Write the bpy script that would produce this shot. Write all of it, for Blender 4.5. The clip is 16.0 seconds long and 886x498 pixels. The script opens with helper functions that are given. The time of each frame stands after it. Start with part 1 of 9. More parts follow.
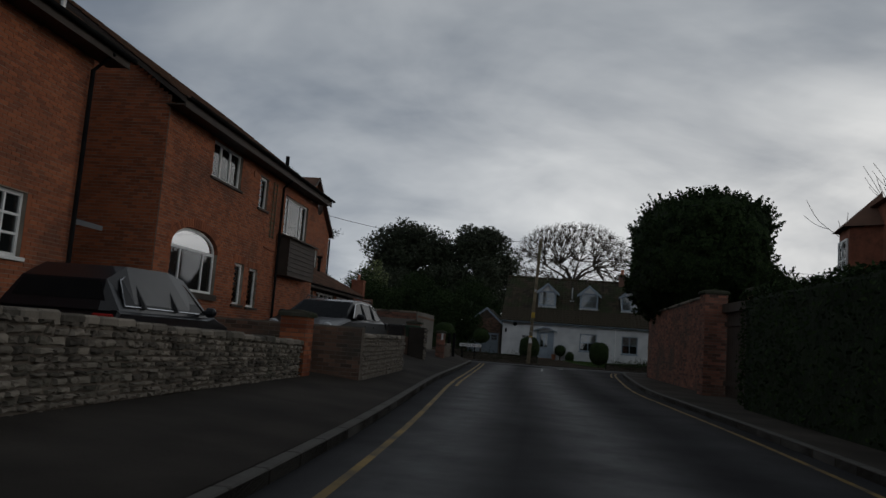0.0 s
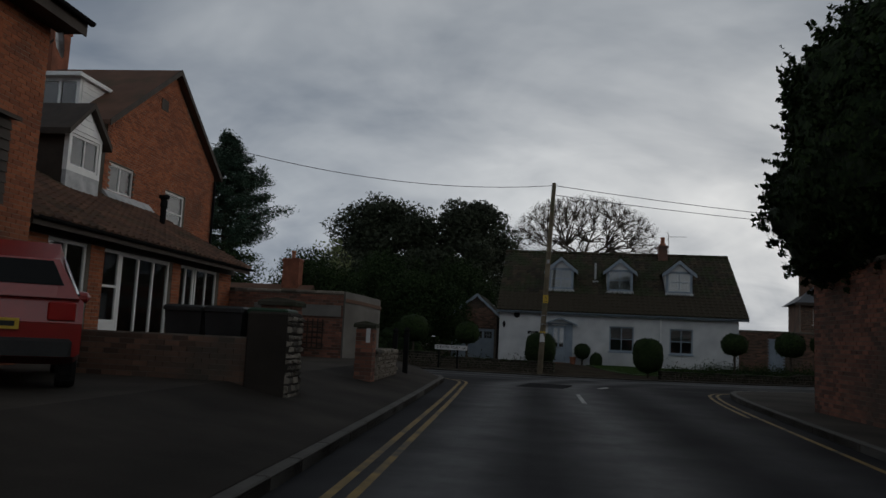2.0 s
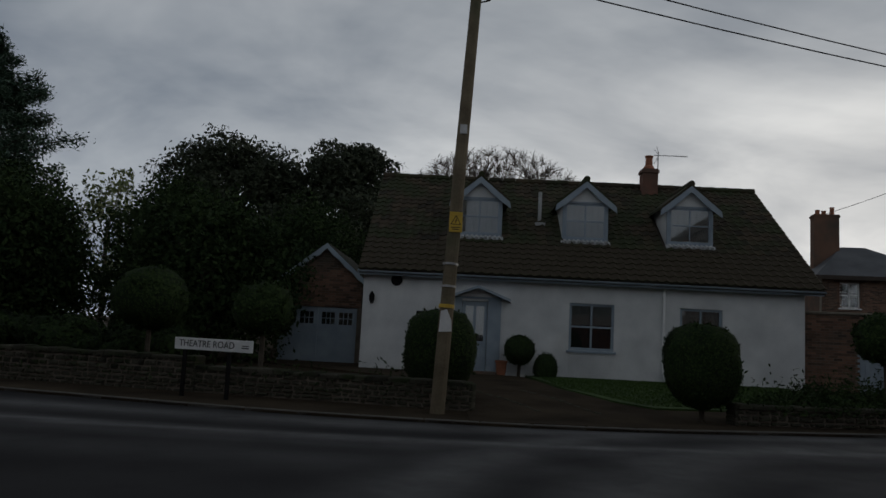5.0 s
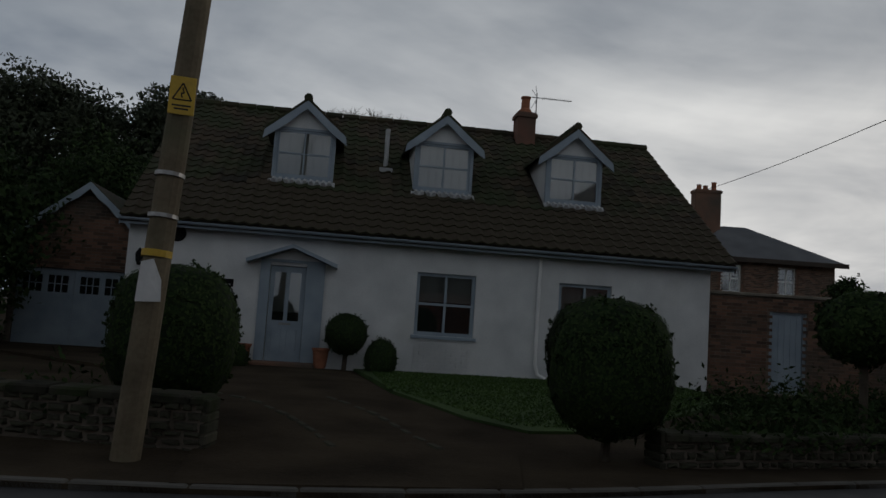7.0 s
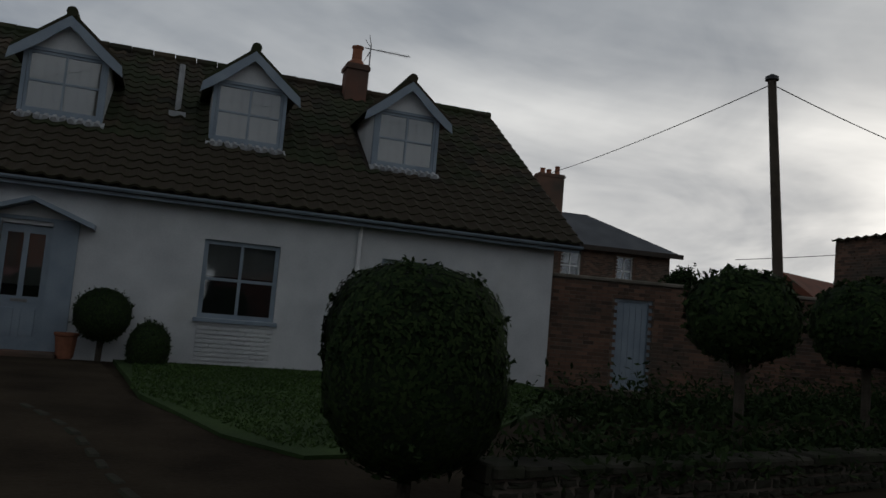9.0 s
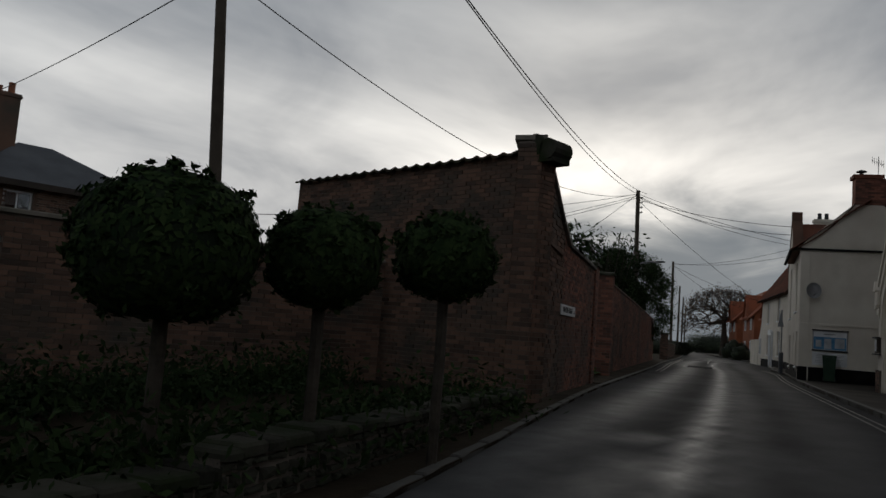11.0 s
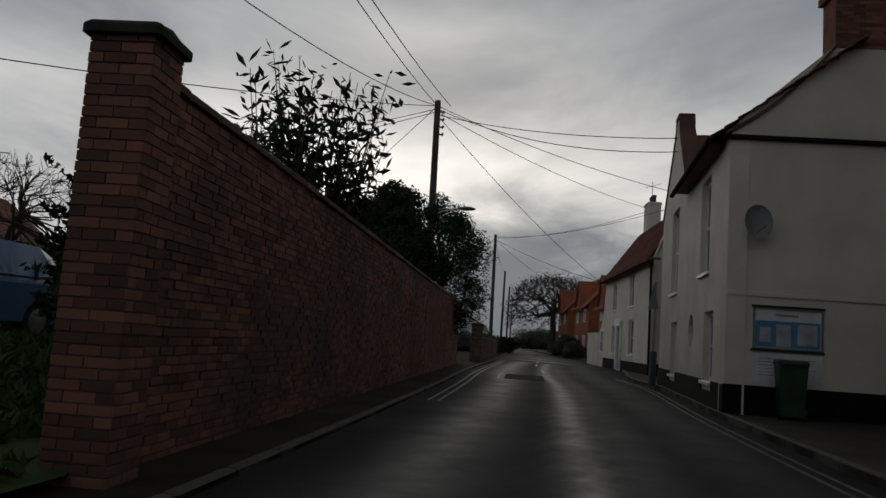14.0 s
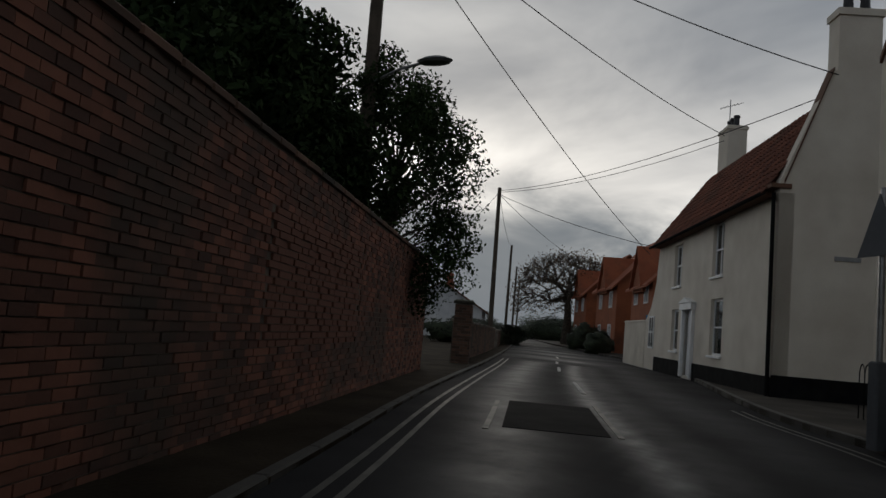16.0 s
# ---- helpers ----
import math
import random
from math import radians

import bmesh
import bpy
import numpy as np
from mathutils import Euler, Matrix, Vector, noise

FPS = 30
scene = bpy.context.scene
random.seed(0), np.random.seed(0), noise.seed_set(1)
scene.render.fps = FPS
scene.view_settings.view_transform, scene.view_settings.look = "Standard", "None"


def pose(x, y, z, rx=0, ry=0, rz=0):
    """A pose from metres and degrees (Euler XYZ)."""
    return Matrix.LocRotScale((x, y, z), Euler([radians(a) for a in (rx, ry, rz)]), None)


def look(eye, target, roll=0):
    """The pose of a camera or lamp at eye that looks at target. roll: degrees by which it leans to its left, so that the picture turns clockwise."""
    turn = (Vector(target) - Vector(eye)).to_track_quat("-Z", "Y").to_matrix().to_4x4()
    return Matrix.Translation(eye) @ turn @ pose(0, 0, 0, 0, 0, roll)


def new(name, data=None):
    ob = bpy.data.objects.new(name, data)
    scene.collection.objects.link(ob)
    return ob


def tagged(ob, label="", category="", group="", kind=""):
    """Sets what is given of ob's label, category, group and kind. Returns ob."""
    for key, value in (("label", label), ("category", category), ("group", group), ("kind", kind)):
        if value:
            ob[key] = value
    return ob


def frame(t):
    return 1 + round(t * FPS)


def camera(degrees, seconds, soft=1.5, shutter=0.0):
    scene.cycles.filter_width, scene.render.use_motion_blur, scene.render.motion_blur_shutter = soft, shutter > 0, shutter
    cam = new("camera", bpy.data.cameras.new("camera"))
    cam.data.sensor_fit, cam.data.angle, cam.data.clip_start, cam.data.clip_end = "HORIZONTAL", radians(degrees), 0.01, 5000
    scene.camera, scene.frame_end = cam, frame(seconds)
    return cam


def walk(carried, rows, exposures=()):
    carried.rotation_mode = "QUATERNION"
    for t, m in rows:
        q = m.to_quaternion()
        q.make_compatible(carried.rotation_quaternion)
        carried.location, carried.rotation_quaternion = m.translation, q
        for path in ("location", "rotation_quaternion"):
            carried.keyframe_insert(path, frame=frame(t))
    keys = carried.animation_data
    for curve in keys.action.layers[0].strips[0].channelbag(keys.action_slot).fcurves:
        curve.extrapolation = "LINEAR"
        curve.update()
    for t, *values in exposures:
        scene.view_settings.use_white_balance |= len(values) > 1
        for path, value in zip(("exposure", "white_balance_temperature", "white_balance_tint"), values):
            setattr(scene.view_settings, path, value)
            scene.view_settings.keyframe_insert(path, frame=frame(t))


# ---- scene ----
cam = camera(59.9, 16.0)

PATH = [
    (0, (7.663, -5.081, 1.122), (7.395, -3.112, 1.35), 4.2),
    (0.5, (7.492, -0.61, 1.132), (7.225, 1.36, 1.349), 3.9),
    (1, (7.263, 3.858, 1.181), (7.0, 5.828, 1.407), 3.6),
    (1.5, (7.033, 8.256, 1.189), (6.777, 10.229, 1.392), 2.5),
    (2, (6.816, 12.529, 1.19), (6.559, 14.5, 1.417), 2.7),
    (2.5, (6.635, 16.569, 1.235), (6.377, 18.541, 1.449), 2.7),
    (3, (6.548, 20.313, 1.219), (6.285, 22.284, 1.431), 1.8),
    (5.5, (7.066, 35.149, 1.149), (7.198, 37.133, 1.369), 3.5),
    (6, (7.565, 36.895, 1.152), (7.835, 38.864, 1.375), 3.8),
    (6.5, (7.978, 37.868, 1.152), (8.308, 39.831, 1.349), 3.7),
    (7, (8.237, 38.61, 1.176), (8.574, 40.573, 1.362), 3.9),
    (7.5, (8.433, 39.144, 1.16), (8.782, 41.105, 1.338), 3.9),
    (8, (8.715, 39.828, 1.15), (9.108, 41.781, 1.324), 4.1),
    (8.5, (9.009, 40.526, 1.141), (9.52, 42.452, 1.311), 4.8),
    (9, (9.564, 41.207, 1.158), (10.284, 43.064, 1.34), 4.9),
    (9.5, (10.222, 41.702, 1.151), (11.187, 43.443, 1.345), 5.6),
    (10, (11.245, 42.151, 1.098), (12.444, 43.738, 1.306), 5.9),
    (12.3, (20.917, 45.232, 1.169), (22.734, 46.041, 1.375), 3.3),
    (12.5, (22.082, 45.602, 1.181), (23.899, 46.41, 1.401), 3.7),
    (13, (25.512, 46.767, 1.189), (27.331, 47.577, 1.382), 3.9),
    (13.5, (29.061, 47.886, 1.135), (30.876, 48.702, 1.332), 3.9),
    (14, (32.362, 48.913, 1.147), (34.172, 49.735, 1.371), 4.0),
    (14.5, (35.706, 50.09, 1.152), (37.515, 50.914, 1.372), 4.4),
    (15, (39.206, 51.332, 1.149), (41.016, 52.159, 1.347), 5.0),
    (15.5, (42.639, 52.529, 1.157), (44.446, 53.364, 1.358), 4.6),
    (16, (46.054, 53.679, 1.133), (47.86, 54.517, 1.325), 4.9),
]
walk(cam, [(t, look(eye, target, roll)) for t, eye, target, roll in PATH], [(0, 0.1), (3, 0.1), (5.5, 0.0), (9, 0.0), (10.2, 0.0), (12.3, -0.2), (16, -0.12)])

# ---- world and light ----
SUN_YAW = -67.0
sun_dir = Vector((math.sin(radians(-SUN_YAW)), math.cos(radians(-SUN_YAW)), math.tan(radians(14)))).normalized()
world = bpy.data.worlds.new("overcast_sky")
scene.world = world
world.use_nodes = True
wn, wl = world.node_tree.nodes, world.node_tree.links
wn.clear()


def wnode(kind, **values):
    n = wn.new(kind)
    for k, v in values.items():
        n.inputs[k].default_value = v
    return n


def wmath(op, a, b=None, clamp=False):
    n = wn.new("ShaderNodeMath")
    n.operation, n.use_clamp = op, clamp
    for i, v in enumerate((a, b)):
        if v is None:
            continue
        if isinstance(v, (int, float)):
            n.inputs[i].default_value = v
        else:
            wl.new(v, n.inputs[i])
    return n.outputs[0]


sky = wn.new("ShaderNodeTexSky")
sky.sky_type, sky.sun_disc = "NISHITA", False
sky.sun_elevation, sky.sun_rotation = radians(14), radians(-SUN_YAW)
sky.air_density, sky.dust_density, sky.ozone_density = 1.0, 3.0, 2.0
coord = wn.new("ShaderNodeTexCoord")
sep = wn.new("ShaderNodeSeparateXYZ")
wl.new(coord.outputs["Generated"], sep.inputs[0])
up = wmath("MAXIMUM", sep.outputs["Z"], 0.0)
lift = wmath("ADD", up, 0.24)
flat = wn.new("ShaderNodeCombineXYZ")
wl.new(wmath("DIVIDE", sep.outputs["X"], lift), flat.inputs[0])
wl.new(wmath("DIVIDE", sep.outputs["Y"], lift), flat.inputs[1])
big = wnode("ShaderNodeTexNoise", Scale=0.55, Detail=6.0, Roughness=0.52, Distortion=0.6)
wl.new(flat.outputs[0], big.inputs["Vector"])
fine = wnode("ShaderNodeTexNoise", Scale=1.9, Detail=5.0, Roughness=0.55, Distortion=0.5)
wl.new(flat.outputs[0], fine.inputs["Vector"])
cover = wmath("ADD", wmath("MULTIPLY", big.outputs[0], 0.78), wmath("MULTIPLY", fine.outputs[0], 0.22))
ramp = wn.new("ShaderNodeValToRGB")
ramp.color_ramp.elements[0].position, ramp.color_ramp.elements[1].position = 0.39, 0.61
ramp.color_ramp.elements[0].color = (0.165, 0.20, 0.252, 1)
ramp.color_ramp.elements[1].color = (0.545, 0.575, 0.605, 1)
wl.new(cover, ramp.inputs[0])
# the sky is dimmed overhead, mostly out of view, to lower the light below
dim = wmath("SUBTRACT", 1.0, wmath("MULTIPLY", wmath("POWER", up, 1.3), 0.75))
over = wn.new("ShaderNodeMixRGB")
over.blend_type = "MULTIPLY"
over.inputs[0].default_value = 1.0
wl.new(ramp.outputs[0], over.inputs[1])
wl.new(dim, over.inputs[2])
# the thin bright cloud round the hidden sun
dot = wn.new("ShaderNodeVectorMath")
dot.operation = "DOT_PRODUCT"
wl.new(coord.outputs["Generated"], dot.inputs[0])
dot.inputs[1].default_value = sun_dir
facing = wmath("MAXIMUM", dot.outputs["Value"], 0.0)
# broad along the horizon, fading upwards
az = wmath("MAXIMUM", wmath("DIVIDE", wmath("SUBTRACT", dot.outputs["Value"], wmath("MULTIPLY", sep.outputs["Z"], sun_dir.z)), wmath("MULTIPLY", math.hypot(sun_dir.x, sun_dir.y), wmath("SQRT", wmath("MAXIMUM", wmath("SUBTRACT", 1.0, wmath("POWER", sep.outputs["Z"], 2.0)), 0.001)))), 0.0)
low = wn.new("ShaderNodeMapRange")
low.interpolation_type = "SMOOTHSTEP"
for k, v in ((1, 0.1), (2, 0.44), (3, 1.0), (4, 0.07)):
    low.inputs[k].default_value = v
wl.new(up, low.inputs[0])
glow = wmath("ADD", wmath("MULTIPLY", wmath("MULTIPLY", wmath("POWER", az, 1.7), low.outputs[0]), 0.84), wmath("MULTIPLY", wmath("POWER", facing, 24.0), 0.4))
thin = wmath("MULTIPLY", glow, wmath("ADD", wmath("MULTIPLY", cover, 2.6), -0.6))
glowcol = wn.new("ShaderNodeMixRGB")
glowcol.blend_type = "ADD"
glowcol.inputs[2].default_value = (1.0, 0.905, 0.765, 1)
wl.new(thin, glowcol.inputs[0])
wl.new(over.outputs[0], glowcol.inputs[1])
# a dark bank of cloud low down, deepest along the second street
away = wn.new("ShaderNodeVectorMath")
away.operation = "DOT_PRODUCT"
wl.new(coord.outputs["Generated"], away.inputs[0])
away.inputs[1].default_value = (math.sin(radians(72)), math.cos(radians(72)), 0.0)
edge = wmath("ADD", up, wmath("MULTIPLY", wmath("SUBTRACT", fine.outputs[0], 0.5), 0.16))
reach = wn.new("ShaderNodeMapRange")
reach.interpolation_type = "SMOOTHSTEP"
for k, v in ((1, 0.86), (2, 0.985), (3, -0.1), (4, 0.19)):
    reach.inputs[k].default_value = v
wl.new(away.outputs["Value"], reach.inputs[0])
bank = wn.new("ShaderNodeMapRange")
bank.interpolation_type = "SMOOTHSTEP"
for k, v in ((1, -0.09), (2, 0.03), (3, 0.95), (4, 0.0)):
    bank.inputs[k].default_value = v
wl.new(wmath("SUBTRACT", edge, reach.outputs[0]), bank.inputs[0])
hazecol = wn.new("ShaderNodeMixRGB")
hazecol.inputs[2].default_value = (0.145, 0.175, 0.205, 1)
wl.new(bank.outputs[0], hazecol.inputs[0])
wl.new(glowcol.outputs[0], hazecol.inputs[1])
blend = wn.new("ShaderNodeMixRGB")
blend.blend_type = "ADD"
blend.inputs[0].default_value = 0.0005
wl.new(hazecol.outputs[0], blend.inputs[1])
wl.new(sky.outputs[0], blend.inputs[2])
back = wnode("ShaderNodeBackground", Strength=1.0)
wl.new(blend.outputs[0], back.inputs[0])
wout = wn.new("ShaderNodeOutputWorld")
wl.new(back.outputs[0], wout.inputs[0])

sun = new("sun", bpy.data.lights.new("sun", "SUN"))
sun.data.energy, sun.data.angle, sun.data.color = 0.2, radians(25), (1.0, 0.93, 0.82)
sun.matrix_world = look((0, 0, 60), tuple(Vector((0, 0, 60)) - sun_dir))

# ---- materials ----


def mat(name, a, b, scale=4.0, rough=0.85, bump=0.15, fine=40.0, island=0.0, spec=0.3, metal=0.0, stain=None, depth=0.01, dark=0.0, coat=0.0, objrand=0.0):
    """A surface of two colours mixed by coarse and fine noise, with relief, stains and piece-to-piece variation."""
    m = bpy.data.materials.new(name)
    m.use_nodes = True
    n, l = m.node_tree.nodes, m.node_tree.links
    bs = n["Principled BSDF"]
    tc = n.new("ShaderNodeTexCoord")
    n1, n2 = n.new("ShaderNodeTexNoise"), n.new("ShaderNodeTexNoise")
    n1.inputs["Scale"].default_value, n1.inputs["Detail"].default_value = scale, 6
    n2.inputs["Scale"].default_value, n2.inputs["Detail"].default_value = fine, 4
    for k in (n1, n2):
        l.new(tc.outputs["Object"], k.inputs["Vector"])
    add = n.new("ShaderNodeMath")
    add.operation = "MULTIPLY_ADD"
    l.new(n2.outputs[0], add.inputs[0])
    add.inputs[1].default_value = 0.45
    sc = n.new("ShaderNodeMath")
    sc.operation = "MULTIPLY_ADD"
    l.new(n1.outputs[0], sc.inputs[0])
    sc.inputs[1].default_value, sc.inputs[2].default_value = 1.6, -0.52
    l.new(sc.outputs[0], add.inputs[2])
    fac = add.outputs[0]
    if island or objrand:
        src = n.new("ShaderNodeNewGeometry").outputs["Random Per Island"] if island else n.new("ShaderNodeObjectInfo").outputs["Random"]
        mi = n.new("ShaderNodeMix")
        mi.data_type = "FLOAT"
        mi.inputs[0].default_value = island or objrand
        l.new(fac, mi.inputs[2])
        l.new(src, mi.inputs[3])
        fac = mi.outputs[0]
    cr = n.new("ShaderNodeValToRGB")
    cr.color_ramp.elements[0].position, cr.color_ramp.elements[1].position = 0.18, 0.82
    cr.color_ramp.elements[0].color, cr.color_ramp.elements[1].color = (*a, 1), (*b, 1)
    l.new(fac, cr.inputs[0])
    col = cr.outputs[0]
    if stain:
        n3 = n.new("ShaderNodeTexNoise")
        n3.inputs["Scale"].default_value, n3.inputs["Detail"].default_value = stain[1], 5
        l.new(tc.outputs["Object"], n3.inputs["Vector"])
        r3 = n.new("ShaderNodeMapRange")
        r3.inputs[1].default_value, r3.inputs[2].default_value = stain[2], stain[2] + 0.18
        r3.inputs[4].default_value = stain[3]
        l.new(n3.outputs[0], r3.inputs[0])
        mx = n.new("ShaderNodeMixRGB")
        mx.inputs[2].default_value = (*stain[0], 1)
        l.new(r3.outputs[0], mx.inputs[0])
        l.new(col, mx.inputs[1])
        col = mx.outputs[0]
    l.new(col, bs.inputs["Base Color"])
    bs.inputs["Roughness"].default_value = rough
    bs.inputs["Specular IOR Level"].default_value = spec
    bs.inputs["Metallic"].default_value = metal
    bs.inputs["Coat Weight"].default_value = coat
    if bump:
        bp = n.new("ShaderNodeBump")
        bp.inputs["Strength"].default_value, bp.inputs["Distance"].default_value = bump, depth
        l.new(add.outputs[0], bp.inputs["Height"])
        l.new(bp.outputs[0], bs.inputs["Normal"])
    return m


def glass(name, tint=(0.02, 0.022, 0.025), clear=0.75, ior=2.2):
    """A window pane: partly clear, with a real gloss."""
    m = bpy.data.materials.new(name)
    m.use_nodes = True
    n, l = m.node_tree.nodes, m.node_tree.links
    bs, out = n["Principled BSDF"], n["Material Output"]
    bs.inputs["Base Color"].default_value = (*tint, 1)
    bs.inputs["Roughness"].default_value = 0.03
    bs.inputs["IOR"].default_value = 1.75
    tr = n.new("ShaderNodeBsdfTransparent")
    tr.inputs[0].default_value = (0.93, 0.95, 0.95, 1)
    gl = n.new("ShaderNodeBsdfGlossy")
    gl.inputs["Roughness"].default_value = 0.03
    fr = n.new("ShaderNodeFresnel")
    fr.inputs[0].default_value = ior
    mx = n.new("ShaderNodeMixShader")
    l.new(fr.outputs[0], mx.inputs[0])
    l.new(tr.outputs[0], mx.inputs[1])
    l.new(gl.outputs[0], mx.inputs[2])
    m2 = n.new("ShaderNodeMixShader")
    m2.inputs[0].default_value = clear
    l.new(bs.outputs[0], m2.inputs[1])
    l.new(mx.outputs[0], m2.inputs[2])
    l.new(m2.outputs[0], out.inputs[0])
    return m


M = {}
M["asphalt"] = mat("asphalt", (0.016, 0.016, 0.0175), (0.039, 0.039, 0.041), 0.5, 0.86, 0.4, 90, spec=0.05, depth=0.008, stain=((0.018, 0.018, 0.02), 0.33, 0.52, 0.6))
M["asphalt_patch"] = mat("asphalt_patch", (0.007, 0.007, 0.008), (0.016, 0.016, 0.017), 1.5, 0.9, 0.35, 90, spec=0.04, depth=0.006)


def add_wear(m, attribute, colour, rough):
    """Polished, paler stone where an attribute of the mesh says that wheels run, broken up by noise."""
    n, l = m.node_tree.nodes, m.node_tree.links
    bs = n["Principled BSDF"]
    at_ = n.new("ShaderNodeAttribute")
    at_.attribute_name = attribute
    tc, ns = n.new("ShaderNodeTexCoord"), n.new("ShaderNodeTexNoise")
    mp = n.new("ShaderNodeMapping")
    mp.inputs["Scale"].default_value = (0.9, 0.9, 1)
    l.new(tc.outputs["Object"], mp.inputs[0])
    l.new(mp.outputs[0], ns.inputs["Vector"])
    ns.inputs["Scale"].default_value, ns.inputs["Detail"].default_value, ns.inputs["Roughness"].default_value = 1.3, 8, 0.65
    r = n.new("ShaderNodeMapRange")
    r.inputs[1].default_value, r.inputs[2].default_value, r.inputs[3].default_value, r.inputs[4].default_value = 0.3, 0.66, 0.45, 1.0
    l.new(ns.outputs[0], r.inputs[0])
    f = n.new("ShaderNodeMath")
    f.operation, f.use_clamp = "MULTIPLY", True
    l.new(at_.outputs["Fac"], f.inputs[0])
    l.new(r.outputs[0], f.inputs[1])
    old = bs.inputs["Base Color"].links[0].from_socket
    mx = n.new("ShaderNodeMixRGB")
    mx.inputs[2].default_value = (*colour, 1)
    l.new(f.outputs[0], mx.inputs[0])
    l.new(old, mx.inputs[1])
    l.new(mx.outputs[0], bs.inputs["Base Color"])
    rr = n.new("ShaderNodeMapRange")
    rr.inputs[3].default_value, rr.inputs[4].default_value = bs.inputs["Roughness"].default_value, rough
    l.new(f.outputs[0], rr.inputs[0])
    l.new(rr.outputs[0], bs.inputs["Roughness"])
    sp_ = n.new("ShaderNodeMapRange")
    sp_.inputs[3].default_value, sp_.inputs[4].default_value = bs.inputs["Specular IOR Level"].default_value, 0.55
    l.new(f.outputs[0], sp_.inputs[0])
    l.new(sp_.outputs[0], bs.inputs["Specular IOR Level"])


add_wear(M["asphalt"], "wear", (0.07, 0.07, 0.072), 0.48)
M["pavement"] = mat("pavement", (0.022, 0.019, 0.016), (0.052, 0.045, 0.038), 0.8, 0.92, 0.4, 60, spec=0.12, depth=0.008, stain=((0.025, 0.022, 0.018), 0.5, 0.5, 0.7))
M["footway"] = mat("footway", (0.036, 0.031, 0.026), (0.08, 0.07, 0.058), 0.8, 0.92, 0.4, 60, spec=0.12, depth=0.008, stain=((0.03, 0.027, 0.022), 0.5, 0.5, 0.7))
M["kerb"] = mat("kerb", (0.055, 0.052, 0.048), (0.125, 0.118, 0.105), 2, 0.9, 0.3, 50, island=0.3, stain=((0.06, 0.06, 0.055), 2.0, 0.52, 0.7))
M["yellow_line"] = mat("yellow_line", (0.15, 0.10, 0.03), (0.30, 0.195, 0.05), 2.5, 0.7, 0.2, 60, stain=((0.05, 0.046, 0.04), 1.6, 0.5, 0.9))
M["white_line"] = mat("white_line", (0.25, 0.25, 0.24), (0.5, 0.5, 0.48), 2.5, 0.7, 0.2, 60, stain=((0.07, 0.07, 0.07), 2.5, 0.5, 0.9))
M["earth"] = mat("earth", (0.026, 0.02, 0.014), (0.06, 0.047, 0.032), 1.0, 0.98, 0.6, 25, spec=0.05, depth=0.03)
M["grass_ground"] = mat("grass_ground", (0.02, 0.042, 0.01), (0.05, 0.09, 0.022), 1.0, 0.9, 0.6, 40, depth=0.03)
M["grass"] = mat("grass", (0.025, 0.055, 0.012), (0.065, 0.115, 0.026), 2.0, 0.85, 0.0, 30, island=0.6)
M["brick"] = mat("brick", (0.16, 0.045, 0.022), (0.40, 0.135, 0.062), 1.2, 0.88, 0.35, 55, island=0.6, depth=0.004, stain=((0.10, 0.06, 0.045), 0.9, 0.56, 0.5))
M["brick_house"] = mat("brick_house", (0.17, 0.055, 0.028), (0.36, 0.118, 0.052), 1.0, 0.88, 0.3, 55, island=0.55, depth=0.004, stain=((0.075, 0.036, 0.025), 0.55, 0.53, 0.7))
M["brick_old"] = mat("brick_old", (0.09, 0.05, 0.04), (0.30, 0.128, 0.085), 1.0, 0.92, 0.5, 45, island=0.62, depth=0.006, stain=((0.075, 0.062, 0.05), 0.6, 0.47, 0.75))
M["brick_dark"] = mat("brick_dark", (0.065, 0.044, 0.034), (0.21, 0.12, 0.082), 1.0, 0.93, 0.6, 45, island=0.6, depth=0.008, stain=((0.06, 0.06, 0.05), 0.8, 0.48, 0.7))
M["stone_mossy"] = mat("stone_mossy", (0.018, 0.018, 0.014), (0.085, 0.08, 0.062), 3, 0.95, 0.8, 30, island=0.5, depth=0.015, spec=0.1, stain=((0.022, 0.034, 0.012), 2.2, 0.47, 0.8))
M["brick_plain"] = mat("brick_plain", (0.13, 0.05, 0.03), (0.25, 0.09, 0.052), 3, 0.9, 0.4, 14, depth=0.006)
M["mortar"] = mat("mortar", (0.16, 0.14, 0.115), (0.28, 0.245, 0.2), 3, 0.95, 0.4, 60, depth=0.004)
M["mortar_dark"] = mat("mortar_dark", (0.09, 0.075, 0.062), (0.19, 0.16, 0.13), 3, 0.95, 0.4, 60, depth=0.004)
M["stone"] = mat("stone", (0.05, 0.044, 0.036), (0.29, 0.255, 0.21), 3, 0.93, 0.7, 30, island=0.6, depth=0.012, stain=((0.08, 0.085, 0.06), 1.2, 0.55, 0.6))
M["sandstone"] = mat("sandstone", (0.11, 0.09, 0.065), (0.24, 0.205, 0.15), 2, 0.92, 0.5, 30, island=0.4, depth=0.01, stain=((0.09, 0.08, 0.065), 0.9, 0.5, 0.8))
M["render_white"] = mat("render_white", (0.49, 0.505, 0.515), (0.66, 0.67, 0.67), 1.2, 0.9, 0.35, 30, depth=0.008, stain=((0.42, 0.43, 0.4), 0.55, 0.6, 0.5))
M["render_cream"] = mat("render_cream", (0.57, 0.51, 0.425), (0.70, 0.645, 0.55), 0.9, 0.9, 0.25, 35, depth=0.006, stain=((0.40, 0.36, 0.28), 0.5, 0.58, 0.5))
M["black_paint"] = mat("black_paint", (0.007, 0.007, 0.008), (0.016, 0.016, 0.016), 3, 0.85, 0.25, 40, spec=0.04)
